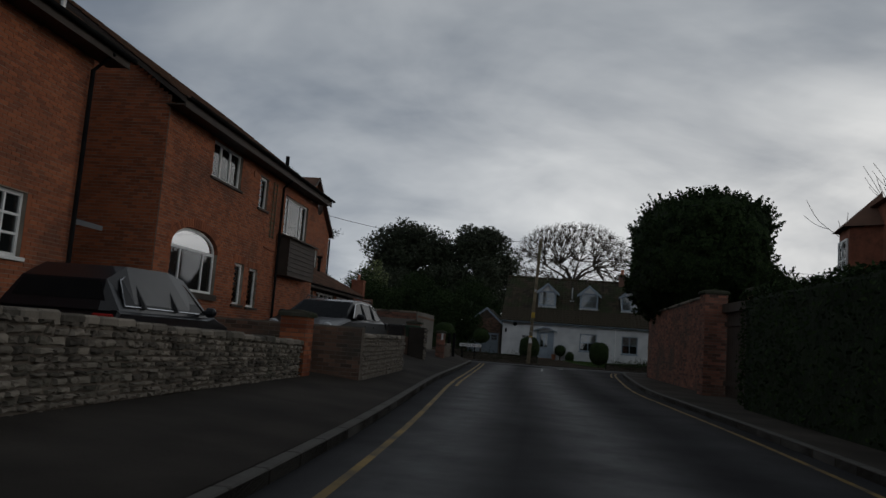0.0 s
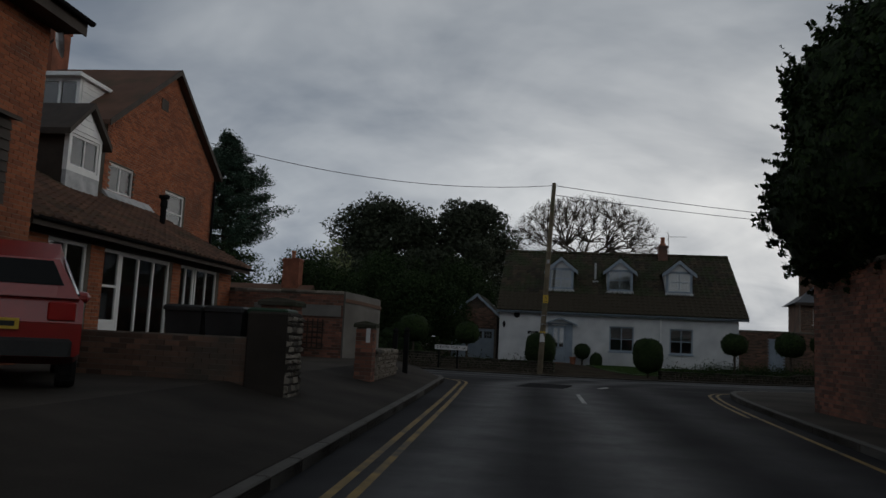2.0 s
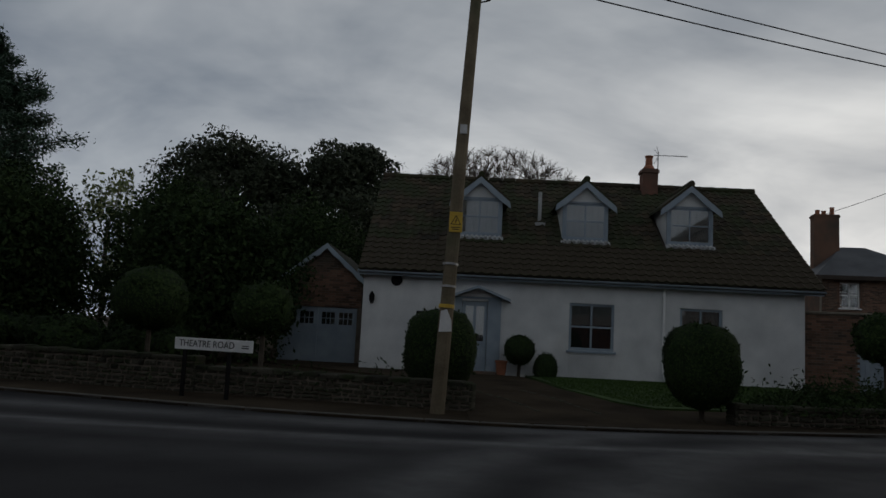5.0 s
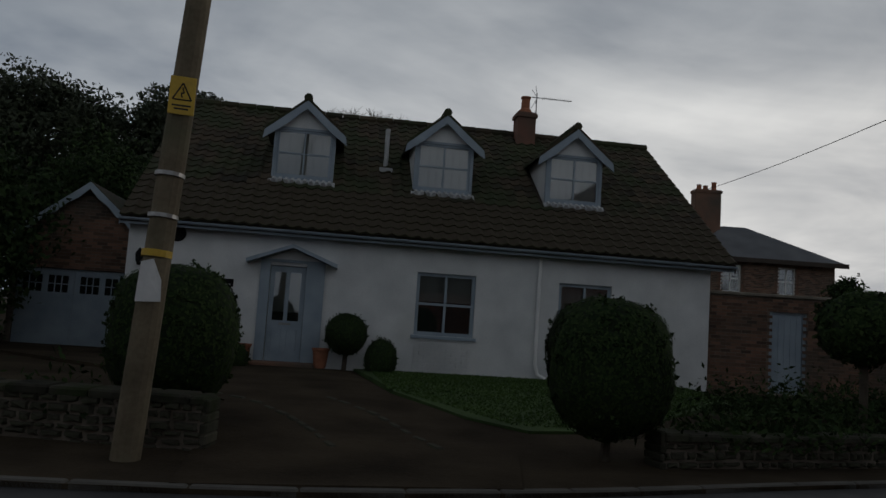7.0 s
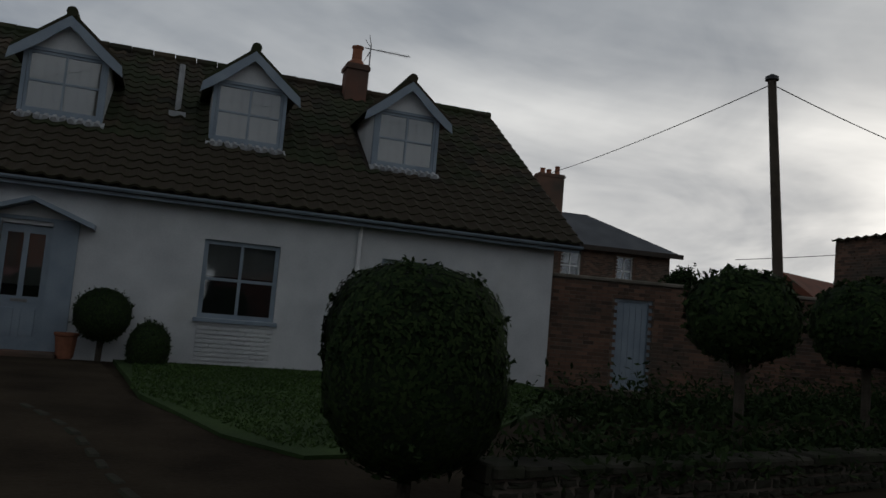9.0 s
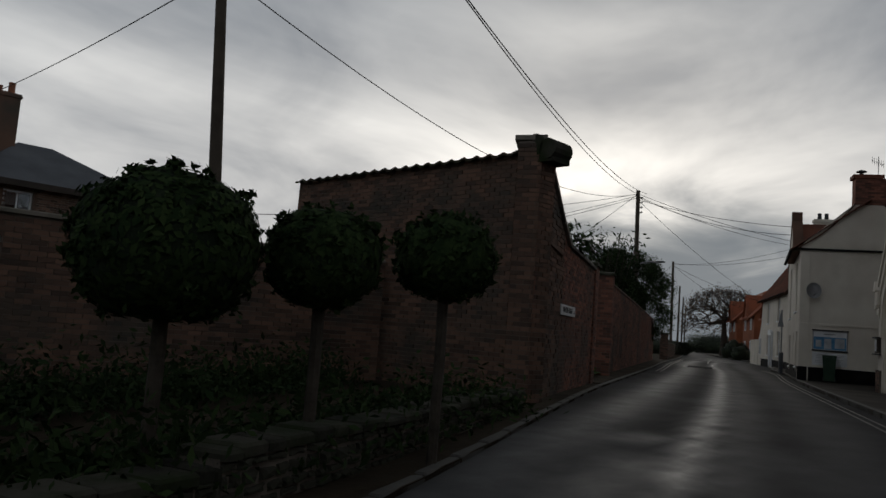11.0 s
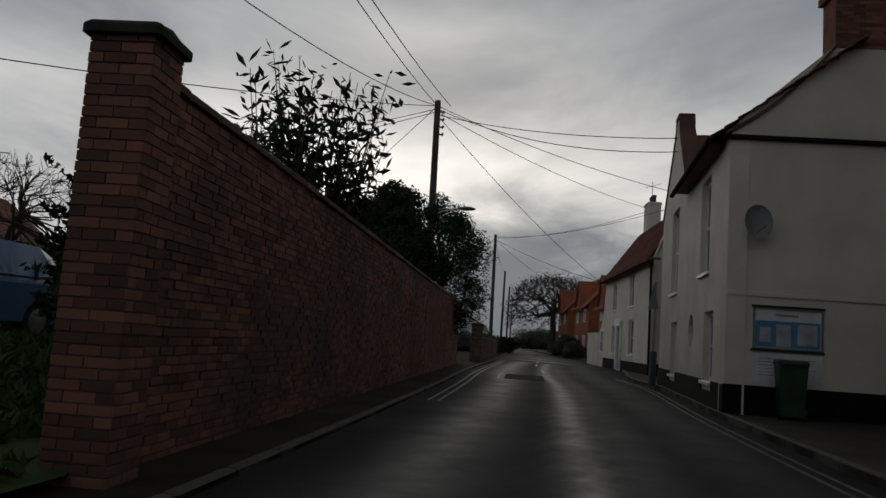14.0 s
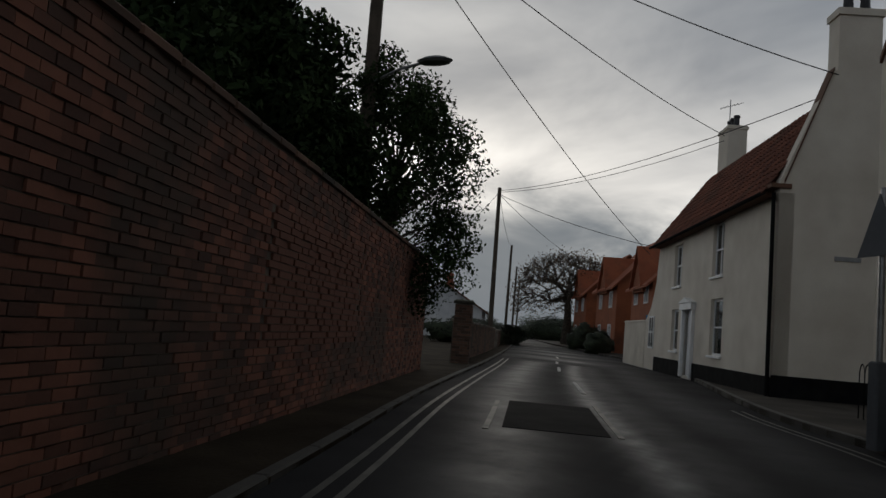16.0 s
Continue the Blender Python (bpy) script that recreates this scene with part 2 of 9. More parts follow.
M["pantile"] = mat("pantile", (0.022, 0.02, 0.014), (0.072, 0.053, 0.034), 0.8, 0.92, 0.5, 30, island=0.55, depth=0.008, stain=((0.03, 0.04, 0.016), 1.1, 0.42, 0.85))
M["red_tile"] = mat("red_tile", (0.19, 0.052, 0.028), (0.36, 0.115, 0.056), 1.0, 0.9, 0.5, 20, island=0.5, depth=0.01, stain=((0.1, 0.06, 0.04), 0.8, 0.55, 0.6))
M["brown_tile"] = mat("brown_tile", (0.07, 0.04, 0.03), (0.16, 0.085, 0.055), 1.0, 0.9, 0.5, 20, island=0.5, depth=0.01, stain=((0.05, 0.05, 0.03), 0.8, 0.52, 0.6))
M["old_red_tile"] = mat("old_red_tile", (0.09, 0.034, 0.023), (0.20, 0.073, 0.043), 1.0, 0.9, 0.5, 20, island=0.5, depth=0.01, stain=((0.07, 0.05, 0.035), 0.8, 0.52, 0.6))
M["render_grey"] = mat("render_grey", (0.12, 0.114, 0.105), (0.21, 0.2, 0.182), 0.9, 0.92, 0.35, 35, depth=0.008, stain=((0.1, 0.095, 0.085), 0.6, 0.52, 0.6))
M["faded_line"] = mat("faded_line", (0.06, 0.058, 0.05), (0.15, 0.145, 0.125), 2.5, 0.6, 0.2, 60, stain=((0.04, 0.04, 0.04), 1.6, 0.5, 0.9))
M["slate"] = mat("slate", (0.05, 0.055, 0.062), (0.12, 0.125, 0.135), 1.0, 0.6, 0.3, 20, island=0.4)
M["blue_grey_paint"] = mat("blue_grey_paint", (0.20, 0.25, 0.30), (0.28, 0.335, 0.385), 2, 0.55, 0.1, 40, spec=0.4)
M["white_paint"] = mat("white_paint", (0.68, 0.69, 0.69), (0.8, 0.8, 0.79), 3, 0.45, 0.1, 40, spec=0.4)
M["grey_paint"] = mat("grey_paint", (0.2, 0.2, 0.2), (0.3, 0.3, 0.3), 3, 0.5, 0.1, 40)
M["dark_wood"] = mat("dark_wood", (0.02, 0.015, 0.012), (0.06, 0.045, 0.035), 3, 0.7, 0.5, 40, island=0.5)
M["oak_wood"] = mat("oak_wood", (0.19, 0.075, 0.03), (0.32, 0.14, 0.06), 3, 0.5, 0.3, 40, island=0.4)
M["pole_wood"] = mat("pole_wood", (0.085, 0.068, 0.045), (0.19, 0.155, 0.105), 2, 0.9, 0.5, 25, stain=((0.07, 0.08, 0.045), 1.2, 0.5, 0.7))
M["pole_dark"] = mat("pole_dark", (0.05, 0.04, 0.03), (0.1, 0.08, 0.06), 2, 0.9, 0.5, 25)
M["bark"] = mat("bark", (0.035, 0.028, 0.022), (0.09, 0.075, 0.058), 5, 0.95, 0.7, 30, depth=0.02)
M["leaf_dark"] = mat("leaf_dark", (0.010, 0.021, 0.008), (0.036, 0.058, 0.02), 0.8, 0.85, 0.0, 20, island=0.55, spec=0.1)
M["leaf_hedge"] = mat("leaf_hedge", (0.012, 0.026, 0.009), (0.042, 0.066, 0.022), 1.0, 0.85, 0.0, 20, island=0.55, spec=0.1)
M["leaf_oak"] = mat("leaf_oak", (0.018, 0.026, 0.014), (0.05, 0.062, 0.034), 0.3, 0.7, 0.0, 10, island=0.6)
M["leaf_pine"] = mat("leaf_pine", (0.018, 0.04, 0.026), (0.05, 0.088, 0.056), 0.4, 0.7, 0.0, 10, island=0.6)
M["leaf_light"] = mat("leaf_light", (0.06, 0.085, 0.03), (0.16, 0.18, 0.07), 0.6, 0.6, 0.0, 10, island=0.6)
M["leaf_brown"] = mat("leaf_brown", (0.07, 0.045, 0.03), (0.15, 0.1, 0.06), 0.6, 0.8, 0.0, 10, island=0.6)
# nearly black green: the shade between leaves is put into this colour
M["leaf_shade"] = mat("leaf_shade", (0.008, 0.015, 0.006), (0.018, 0.03, 0.011), 2, 0.95, 0.8, 12, depth=0.05)
M["metal_dark"] = mat("metal_dark", (0.03, 0.03, 0.032), (0.06, 0.06, 0.062), 4, 0.45, 0.1, 30, metal=0.6)
M["metal_grey"] = mat("metal_grey", (0.2, 0.2, 0.2), (0.35, 0.35, 0.35), 4, 0.4, 0.1, 30, metal=0.8)
M["lead"] = mat("lead", (0.3, 0.31, 0.32), (0.5, 0.51, 0.52), 4, 0.6, 0.2, 30)
M["plastic_green"] = mat("plastic_green", (0.012, 0.032, 0.018), (0.022, 0.052, 0.028), 3, 0.5, 0.1, 30)
M["plastic_black"] = mat("plastic_black", (0.012, 0.012, 0.012), (0.03, 0.03, 0.03), 3, 0.5, 0.1, 30)
M["plastic_yellow"] = mat("plastic_yellow", (0.42, 0.27, 0.03), (0.6, 0.4, 0.05), 3, 0.5, 0.1, 30, stain=((0.25, 0.17, 0.05), 8, 0.55, 0.5))
M["sign_white"] = mat("sign_white", (0.55, 0.56, 0.56), (0.7, 0.7, 0.7), 3, 0.5, 0.05, 30, stain=((0.4, 0.4, 0.36), 5, 0.58, 0.5))
M["letter_black"] = mat("letter_black", (0.01, 0.01, 0.01), (0.02, 0.02, 0.02), 3, 0.6, 0.0, 30)
M["poster_blue"] = mat("poster_blue", (0.06, 0.19, 0.34), (0.1, 0.27, 0.44), 6, 0.4, 0.0, 30)
M["car_black"] = mat("car_black", (0.005, 0.006, 0.008), (0.01, 0.011, 0.014), 3, 0.35, 0.0, 30, spec=0.2, coat=0.25)
M["car_blue"] = mat("car_blue", (0.055, 0.14, 0.27), (0.075, 0.17, 0.32), 3, 0.3, 0.0, 30, spec=0.5, coat=0.8)
M["car_red"] = mat("car_red", (0.22, 0.015, 0.012), (0.3, 0.02, 0.016), 3, 0.3, 0.0, 30, spec=0.5, coat=0.8)
M["chrome"] = mat("chrome", (0.6, 0.6, 0.6), (0.7, 0.7, 0.7), 3, 0.15, 0.0, 30, metal=1.0)
M["rubber"] = mat("rubber", (0.012, 0.012, 0.012), (0.025, 0.025, 0.025), 5, 0.8, 0.2, 40)
# near-black: the dimness of rooms behind panes is put into this colour
M["interior_shade"] = mat("interior_shade", (0.03, 0.028, 0.026), (0.06, 0.055, 0.05), 1.0, 0.9, 0.0, 10)
M["curtain"] = mat("curtain", (0.76, 0.76, 0.73), (0.86, 0.86, 0.83), 4, 0.9, 0.3, 20, depth=0.02)
M["terracotta"] = mat("terracotta", (0.2, 0.08, 0.045), (0.34, 0.14, 0.08), 4, 0.85, 0.3, 30)
M["lens_red"] = mat("lens_red", (0.25, 0.01, 0.01), (0.32, 0.02, 0.015), 4, 0.2, 0.0, 30)
M["lens_clear"] = mat("lens_clear", (0.35, 0.37, 0.39), (0.5, 0.52, 0.54), 4, 0.1, 0.0, 30)
M["glass"] = glass("window_glass")
M["glass_thin"] = glass("thin_glass", clear=0.99, ior=1.9)
M["glass_dark"] = glass("dark_glass", clear=0.25)
M["car_glass"] = mat("car_glass", (0.008, 0.009, 0.01), (0.012, 0.013, 0.014), 2, 0.15, 0.0, 20, spec=0.06)

# ---- mesh helpers ----
I4 = Matrix.Identity(4)


class Geo:
    """Collects points and faces of one mesh."""

    def __init__(self):
        self.v, self.f = [], []

    def add(self, verts, faces, m=None):
        k = len(self.v)
        self.v += [tuple(m @ Vector(p)) for p in verts] if m else [tuple(p) for p in verts]
        self.f += [tuple(i + k for i in q) for q in faces]
        return self

    def box(self, x0, x1, y0, y1, z0, z1, m=None):
        return self.add([(x0, y0, z0), (x1, y0, z0), (x1, y1, z0), (x0, y1, z0), (x0, y0, z1), (x1, y0, z1), (x1, y1, z1), (x0, y1, z1)],
                        [(0, 3, 2, 1), (4, 5, 6, 7), (0, 1, 5, 4), (1, 2, 6, 5), (2, 3, 7, 6), (3, 0, 4, 7)], m)

    def bev(self, x0, x1, y0, y1, z0, z1, b=0.01, m=None):
        """A box with chamfered upright and top edges."""
        lo = [(x0 + b, y0), (x1 - b, y0), (x1, y0 + b), (x1, y1 - b), (x1 - b, y1), (x0 + b, y1), (x0, y1 - b), (x0, y0 + b)]
        cx, cy = (x0 + x1) / 2, (y0 + y1) / 2
        hi = [(cx + (x - cx) * (1 - 2 * b / max(x1 - x0, 1e-4)), cy + (y - cy) * (1 - 2 * b / max(y1 - y0, 1e-4))) for x, y in lo]
        vs = [(x, y, z0) for x, y in lo] + [(x, y, z1 - b) for x, y in lo] + [(x, y, z1) for x, y in hi]
        fs = [(i, (i + 1) % 8, (i + 1) % 8 + 8, i + 8) for i in range(8)] + [(i + 8, (i + 1) % 8 + 8, (i + 1) % 8 + 16, i + 16) for i in range(8)]
        return self.add(vs, fs + [tuple(range(16, 24)), tuple(reversed(range(8)))], m)

    def prism(self, poly, a, b, axis="y", m=None):
        """A polygon drawn out from a to b along an axis; poly gives the two other coordinates in order."""
        def put(p, q):
            return {"x": (q, p[0], p[1]), "y": (p[0], q, p[1]), "z": (p[0], p[1], q)}[axis]
        n = len(poly)
        vs = [put(p, a) for p in poly] + [put(p, b) for p in poly]
        fs = [(i, (i + 1) % n, (i + 1) % n + n, i + n) for i in range(n)]
        return self.add(vs, fs + [tuple(reversed(range(n))), tuple(range(n, 2 * n))], m)

    def tube(self, pts, radii, n=8, cap=True):
        """A round bar along a line of points."""
        pts = [Vector(p) for p in pts]
        if isinstance(radii, (int, float)):
            radii = [radii] * len(pts)
        k = len(self.v)
        for i, p in enumerate(pts):
            d = (pts[min(i + 1, len(pts) - 1)] - pts[max(i - 1, 0)]).normalized()
            s = d.cross(Vector((0, 0, 1)) if abs(d.z) < 0.9 else Vector((1, 0, 0))).normalized()
            u = s.cross(d)
            for j in range(n):
                w = 2 * math.pi * j / n
                self.v.append(tuple(p + radii[i] * (math.cos(w) * s + math.sin(w) * u)))
        for i in range(len(pts) - 1):
            for j in range(n):
                self.f.append((k + i * n + j, k + i * n + (j + 1) % n, k + (i + 1) * n + (j + 1) % n, k + (i + 1) * n + j))
        if cap:
            self.f += [tuple(k + j for j in reversed(range(n))), tuple(k + (len(pts) - 1) * n + j for j in range(n))]
        return self

    def lathe(self, prof, n=16, m=None):
        """A turned body: prof is a line of (radius, z)."""
        vs = [(r * math.cos(2 * math.pi * j / n), r * math.sin(2 * math.pi * j / n), z) for r, z in prof for j in range(n)]
        fs = [(i * n + j, i * n + (j + 1) % n, (i + 1) * n + (j + 1) % n, (i + 1) * n + j) for i in range(len(prof) - 1) for j in range(n)]
        return self.add(vs, fs + [tuple(reversed(range(n))), tuple((len(prof) - 1) * n + j for j in range(n))], m)

    def solid(self, xs, zs, full, y0, y1):
        """A slab of grid cells between y0 and y1; full(i, j) tells which cells are there."""
        nx, nz = len(xs) - 1, len(zs) - 1
        on = [[full((xs[i] + xs[i + 1]) / 2, (zs[j] + zs[j + 1]) / 2) for j in range(nz)] for i in range(nx)]
        def has(i, j):
            return 0 <= i < nx and 0 <= j < nz and on[i][j]
        for i in range(nx):
            for j in range(nz):
                if not on[i][j]:
                    continue
                a, b, c, d = xs[i], xs[i + 1], zs[j], zs[j + 1]
                self.add([(a, y0, c), (b, y0, c), (b, y0, d), (a, y0, d)], [(0, 1, 2, 3)])
                self.add([(a, y1, c), (a, y1, d), (b, y1, d), (b, y1, c)], [(0, 1, 2, 3)])
                if not has(i - 1, j):
                    self.add([(a, y0, c), (a, y0, d), (a, y1, d), (a, y1, c)], [(0, 1, 2, 3)])
                if not has(i + 1, j):
                    self.add([(b, y0, c), (b, y1, c), (b, y1, d), (b, y0, d)], [(0, 1, 2, 3)])
                if not has(i, j - 1):
                    self.add([(a, y0, c), (a, y1, c), (b, y1, c), (b, y0, c)], [(0, 1, 2, 3)])
                if not has(i, j + 1):
                    self.add([(a, y0, d), (b, y0, d), (b, y1, d), (a, y1, d)], [(0, 1, 2, 3)])
        return self

    def mesh(self, name, material, smooth=False):
        me = bpy.data.meshes.new(name)
        me.from_pydata(self.v, [], self.f)
        me.materials.append(M[material])
        if smooth:
            me.shade_smooth()
        me.update()
        return me


def thing(name, m, label, category, group="", kind=""):
    ob = new(name)
    ob.empty_display_size = 0.1
    ob.matrix_world = m
    return tagged(ob, label, category, group, kind)


def part(name, geo, material, parent, label="", m=None, smooth=False, kind=""):
    """One mesh under a thing or a part, in the parent's own coordinates."""
    me = geo if isinstance(geo, bpy.types.Mesh) else geo.mesh(name, material, smooth)
    ob = new(name, me)
    ob.parent = parent
    if m:
        ob.matrix_local = m
    return tagged(ob, label, kind=kind)


def single(name, geo, material, m, label, category, group="", kind="", smooth=False):
    """A thing of one mesh."""
    ob = new(name, geo.mesh(name, material, smooth))
    ob.matrix_world = m
    return tagged(ob, label, category, group, kind)


def at(x, y, z=0.0, rz=0.0):
    return pose(x, y, z, 0, 0, rz)


def smooth(t):
    t = min(1.0, max(0.0, t))
    return t * t * (3 - 2 * t)


def gz(x, y):
    """The level of the road: it dips a little at the junction."""
    return -0.2 * smooth((y - 32) / 9) * (1 - smooth((x - 14) / 14))


def slab(name, poly, z0, z1, material, label, category, kind="structure", m=I4, level=None):
    """A flat sheet with a true edge; level(x, y) drapes it."""
    bm = bmesh.new()
    vs = [bm.verts.new((x, y, z1)) for x, y in poly]
    top = bm.faces.new(vs)
    if top.normal.z < 0:
        top.normal_flip()
    ret = bmesh.ops.extrude_face_region(bm, geom=[top])
    for v in ret["geom"]:
        if isinstance(v, bmesh.types.BMVert):
            v.co.z = z0
    bmesh.ops.triangulate(bm, faces=[f for f in bm.faces if len(f.verts) > 4])
    if level:
        for _ in range(4):
            bmesh.ops.subdivide_edges(bm, edges=[e for e in bm.edges if e.calc_length() > 0.7], cuts=1)
            bmesh.ops.triangulate(bm, faces=[f for f in bm.faces if len(f.verts) > 4])
        for v in bm.verts:
            v.co.z += level(v.co.x, v.co.y)
    bmesh.ops.recalc_face_normals(bm, faces=bm.faces)
    me = bpy.data.meshes.new(name)
    bm.to_mesh(me)
    bm.free()
    me.materials.append(M[material])
    ob = new(name, me)
    ob.matrix_world = m
    return tagged(ob, label, category, "", kind)


def resample(line, step):
    """Points at even steps along a smoothed line."""
    p = np.array(line, float)
    q = []
    for i in range(len(p) - 1):
        a, b, c, d = p[max(i - 1, 0)], p[i], p[i + 1], p[min(i + 2, len(p) - 1)]
        n = max(2, int(np.linalg.norm(c - b) / step))
        for k in range(n):
            t = k / n
            q.append(0.5 * ((2 * b) + (-a + c) * t + (2 * a - 5 * b + 4 * c - d) * t * t + (-a + 3 * b - 3 * c + d) * t**3))
    q.append(p[-1])
    return [tuple(map(float, r)) for r in q]


def offset(line, d):
    """The line shifted to its left by d."""
    p = np.array(line, float)
    t = np.gradient(p, axis=0)
    t /= np.linalg.norm(t, axis=1)[:, None] + 1e-9
    return [tuple(map(float, r)) for r in p + d * np.stack([-t[:, 1], t[:, 0]], 1)]


def ribbon(name, line, a, b, z, material, label, category, thick=0.004, kind="structure"):
    """A thin painted or laid strip between two shifts of a line."""
    l, r = offset(line, b), offset(line, a)
    g = Geo()
    n = len(line)
    vs = [(x, y, z + gz(x, y)) for x, y in l] + [(x, y, z + gz(x, y)) for x, y in r]
    g.add(vs, [(i, i + n, i + n + 1, i + 1) for i in range(n - 1)])
    return single(name, g, material, I4, label, category, kind=kind)

# ---- bricks, tiles, foliage ----


def bricks(x0, x1, z0, z1, full=None, course=0.075, length=0.225, joint=0.011, proud=0.008, rough=0.003, seed=1):
    """Courses of single bricks on the face y = 0, standing proud towards -y. full(x, z) tells where there is wall."""
    rng = random.Random(seed)
    g = Geo()
    rows = int((z1 - z0) / course + 0.5)
    for r in range(rows):
        z = z0 + r * course
        x = x0 - (length / 2 if r % 2 else 0)
        while x < x1 - 0.02:
            a, b = max(x, x0), min(x + length - joint, x1)
            x += length
            c = (a + b) / 2
            if b - a < 0.03 or (full and not (full(a + 0.01, z + course / 2) and full(b - 0.01, z + course / 2))):
                if not full or b - a < 0.03:
                    continue
                m = (a + b) / 2
                if full(a + 0.01, z + course / 2):
                    b = m
                elif full(b - 0.01, z + course / 2):
                    a = m
                else:
                    continue
                if not full(c, z + course / 2) and b - a < 0.08:
                    continue
            p = -proud + rng.uniform(-rough, rough)
            dz = rng.uniform(-0.0015, 0.0015)
            t = z + course - joint + dz
            g.add([(a, p, z), (b, p, z), (b, p, t), (a, p, t), (a, 0.005, z), (b, 0.005, z), (b, 0.005, t), (a, 0.005, t)],
                  [(0, 1, 2, 3), (1, 5, 6, 2), (4, 0, 3, 7), (3, 2, 6, 7), (4, 5, 1, 0)])
    return g


def brick_mesh(w, h, d, material, seed):
    rng = random.Random(seed)
    g = Geo().bev(0, w, -d, 0.004, 0, h, 0.004)
    g.v = [(x + rng.uniform(-0.003, 0.003), y, z + rng.uniform(-0.002, 0.002)) for x, y, z in g.v]
    return g.mesh("brick", material)


def stone_course_wall(length, height, seed, depth=0.05):
    """Rough flat stones in wavering courses on the face y = 0."""
    rng = random.Random(seed)
    pieces = []
    z = 0.0
    while z < height - 0.03:
        h = rng.uniform(0.06, 0.12)
        h = min(h, height - z)
        x = -rng.uniform(0, 0.2)
        while x < length:
            w = rng.uniform(0.09, 0.26)
            a, b = max(x, 0), min(x + w - 0.015, length)
            x += w
            if b - a < 0.05:
                continue
            pieces.append((a, b, z + rng.uniform(-0.008, 0.008), z + h - 0.014 + rng.uniform(-0.01, 0.006), rng.uniform(0.015, depth)))
        z += h
    return pieces


def stone_piece(g, a, b, c, d, p, rng, m=None):
    """One stone: a cushion with an uneven outline."""
    cx, cz = (a + b) / 2, (c + d) / 2
    ring = [(a, c), (cx, c), (b, c), (b, cz), (b, d), (cx, d), (a, d), (a, cz)]
    j = lambda s: rng.uniform(-s, s)  # noqa: E731
    outer = [(x + j(0.012), 0.02, z + j(0.01)) for x, z in ring]
    inner = [(cx + (x - cx) * 0.72 + j(0.015), -p + j(0.008), cz + (z - cz) * 0.66 + j(0.008)) for x, z in ring]
    vs = outer + inner + [(cx + j(0.02), -p - 0.006, cz)]
    fs = [(i, (i + 1) % 8, (i + 1) % 8 + 8, i + 8) for i in range(8)] + [(i + 8, (i + 1) % 8 + 8, 16) for i in range(8)]
    g.add(vs, fs, m)


def leaves(pts, nrm, size, seed=0, spread=0.9, aspect=0.55):
    """Small leaf faces at the given points, tilted about the given normals."""
    rng = np.random.default_rng(seed)
    n = len(pts)
    d = nrm + rng.normal(0, spread, (n, 3))
    d /= np.linalg.norm(d, axis=1)[:, None] + 1e-9
    a = np.cross(d, rng.normal(0, 1, (n, 3)))
    a /= np.linalg.norm(a, axis=1)[:, None] + 1e-9
    b = np.cross(d, a)
    s = size * rng.uniform(0.6, 1.35, (n, 1))
    a, b = a * s, b * s * aspect
    v = np.stack([pts - a, pts - b * 0.9 + a * 0.1, pts + a, pts + b * 0.9 + a * 0.1], 1).reshape(-1, 3)
    me = bpy.data.meshes.new("leaves")
    me.vertices.add(4 * n)
    me.vertices.foreach_set("co", v.ravel().astype(np.float32))
    me.loops.add(4 * n)
    me.loops.foreach_set("vertex_index", np.arange(4 * n, dtype=np.int32))
    me.polygons.add(n)
    me.polygons.foreach_set("loop_start", np.arange(0, 4 * n, 4, dtype=np.int32))
    me.update(calc_edges=True)
    return me


def lumps(q, freq, seed):
    """Uneven growth at two sizes."""
    v = Vector(q)
    return noise.noise(v * freq + Vector((seed * 7.3, 0, 0))) + 0.45 * noise.noise(v * freq * 4.1 + Vector((0, seed * 3.1, 0)))


def blob_points(n, r, seed, squash=None, wobble=0.12, inner=0.12, freq=1.7, boxy=2.0):
    """Points on an uneven rounded body with half-axes r; boxy above 2 squares it."""
    rng = np.random.default_rng(seed)
    d = rng.normal(0, 1, (n, 3))
    d /= np.linalg.norm(d, axis=1)[:, None]
    k = (np.abs(d) ** boxy).sum(1) ** (-1 / boxy)
    w = np.array([lumps(q, freq, seed) for q in d])
    rad = k * (1 + wobble * w) * (1 - inner * rng.random(n) ** 2)
    return d * rad[:, None] * np.array(r), d / np.array(r) / np.linalg.norm(d / np.array(r), axis=1)[:, None]


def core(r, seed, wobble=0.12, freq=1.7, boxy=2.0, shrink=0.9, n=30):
    """The inside of a clipped bush; its material's dark colour gives the shade."""
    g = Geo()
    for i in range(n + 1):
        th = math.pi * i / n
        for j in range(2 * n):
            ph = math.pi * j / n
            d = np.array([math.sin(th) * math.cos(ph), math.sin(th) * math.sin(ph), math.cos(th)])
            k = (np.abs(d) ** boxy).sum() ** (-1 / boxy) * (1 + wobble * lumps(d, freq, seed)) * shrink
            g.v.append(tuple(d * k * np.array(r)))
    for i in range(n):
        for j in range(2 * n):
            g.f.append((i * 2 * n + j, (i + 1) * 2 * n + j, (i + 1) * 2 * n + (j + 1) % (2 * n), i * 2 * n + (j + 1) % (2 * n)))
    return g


def leaf_part(name, me, material, parent, label="", m=None):
    me.materials.append(M[material])
    return part(name, me, material, parent, label, m)


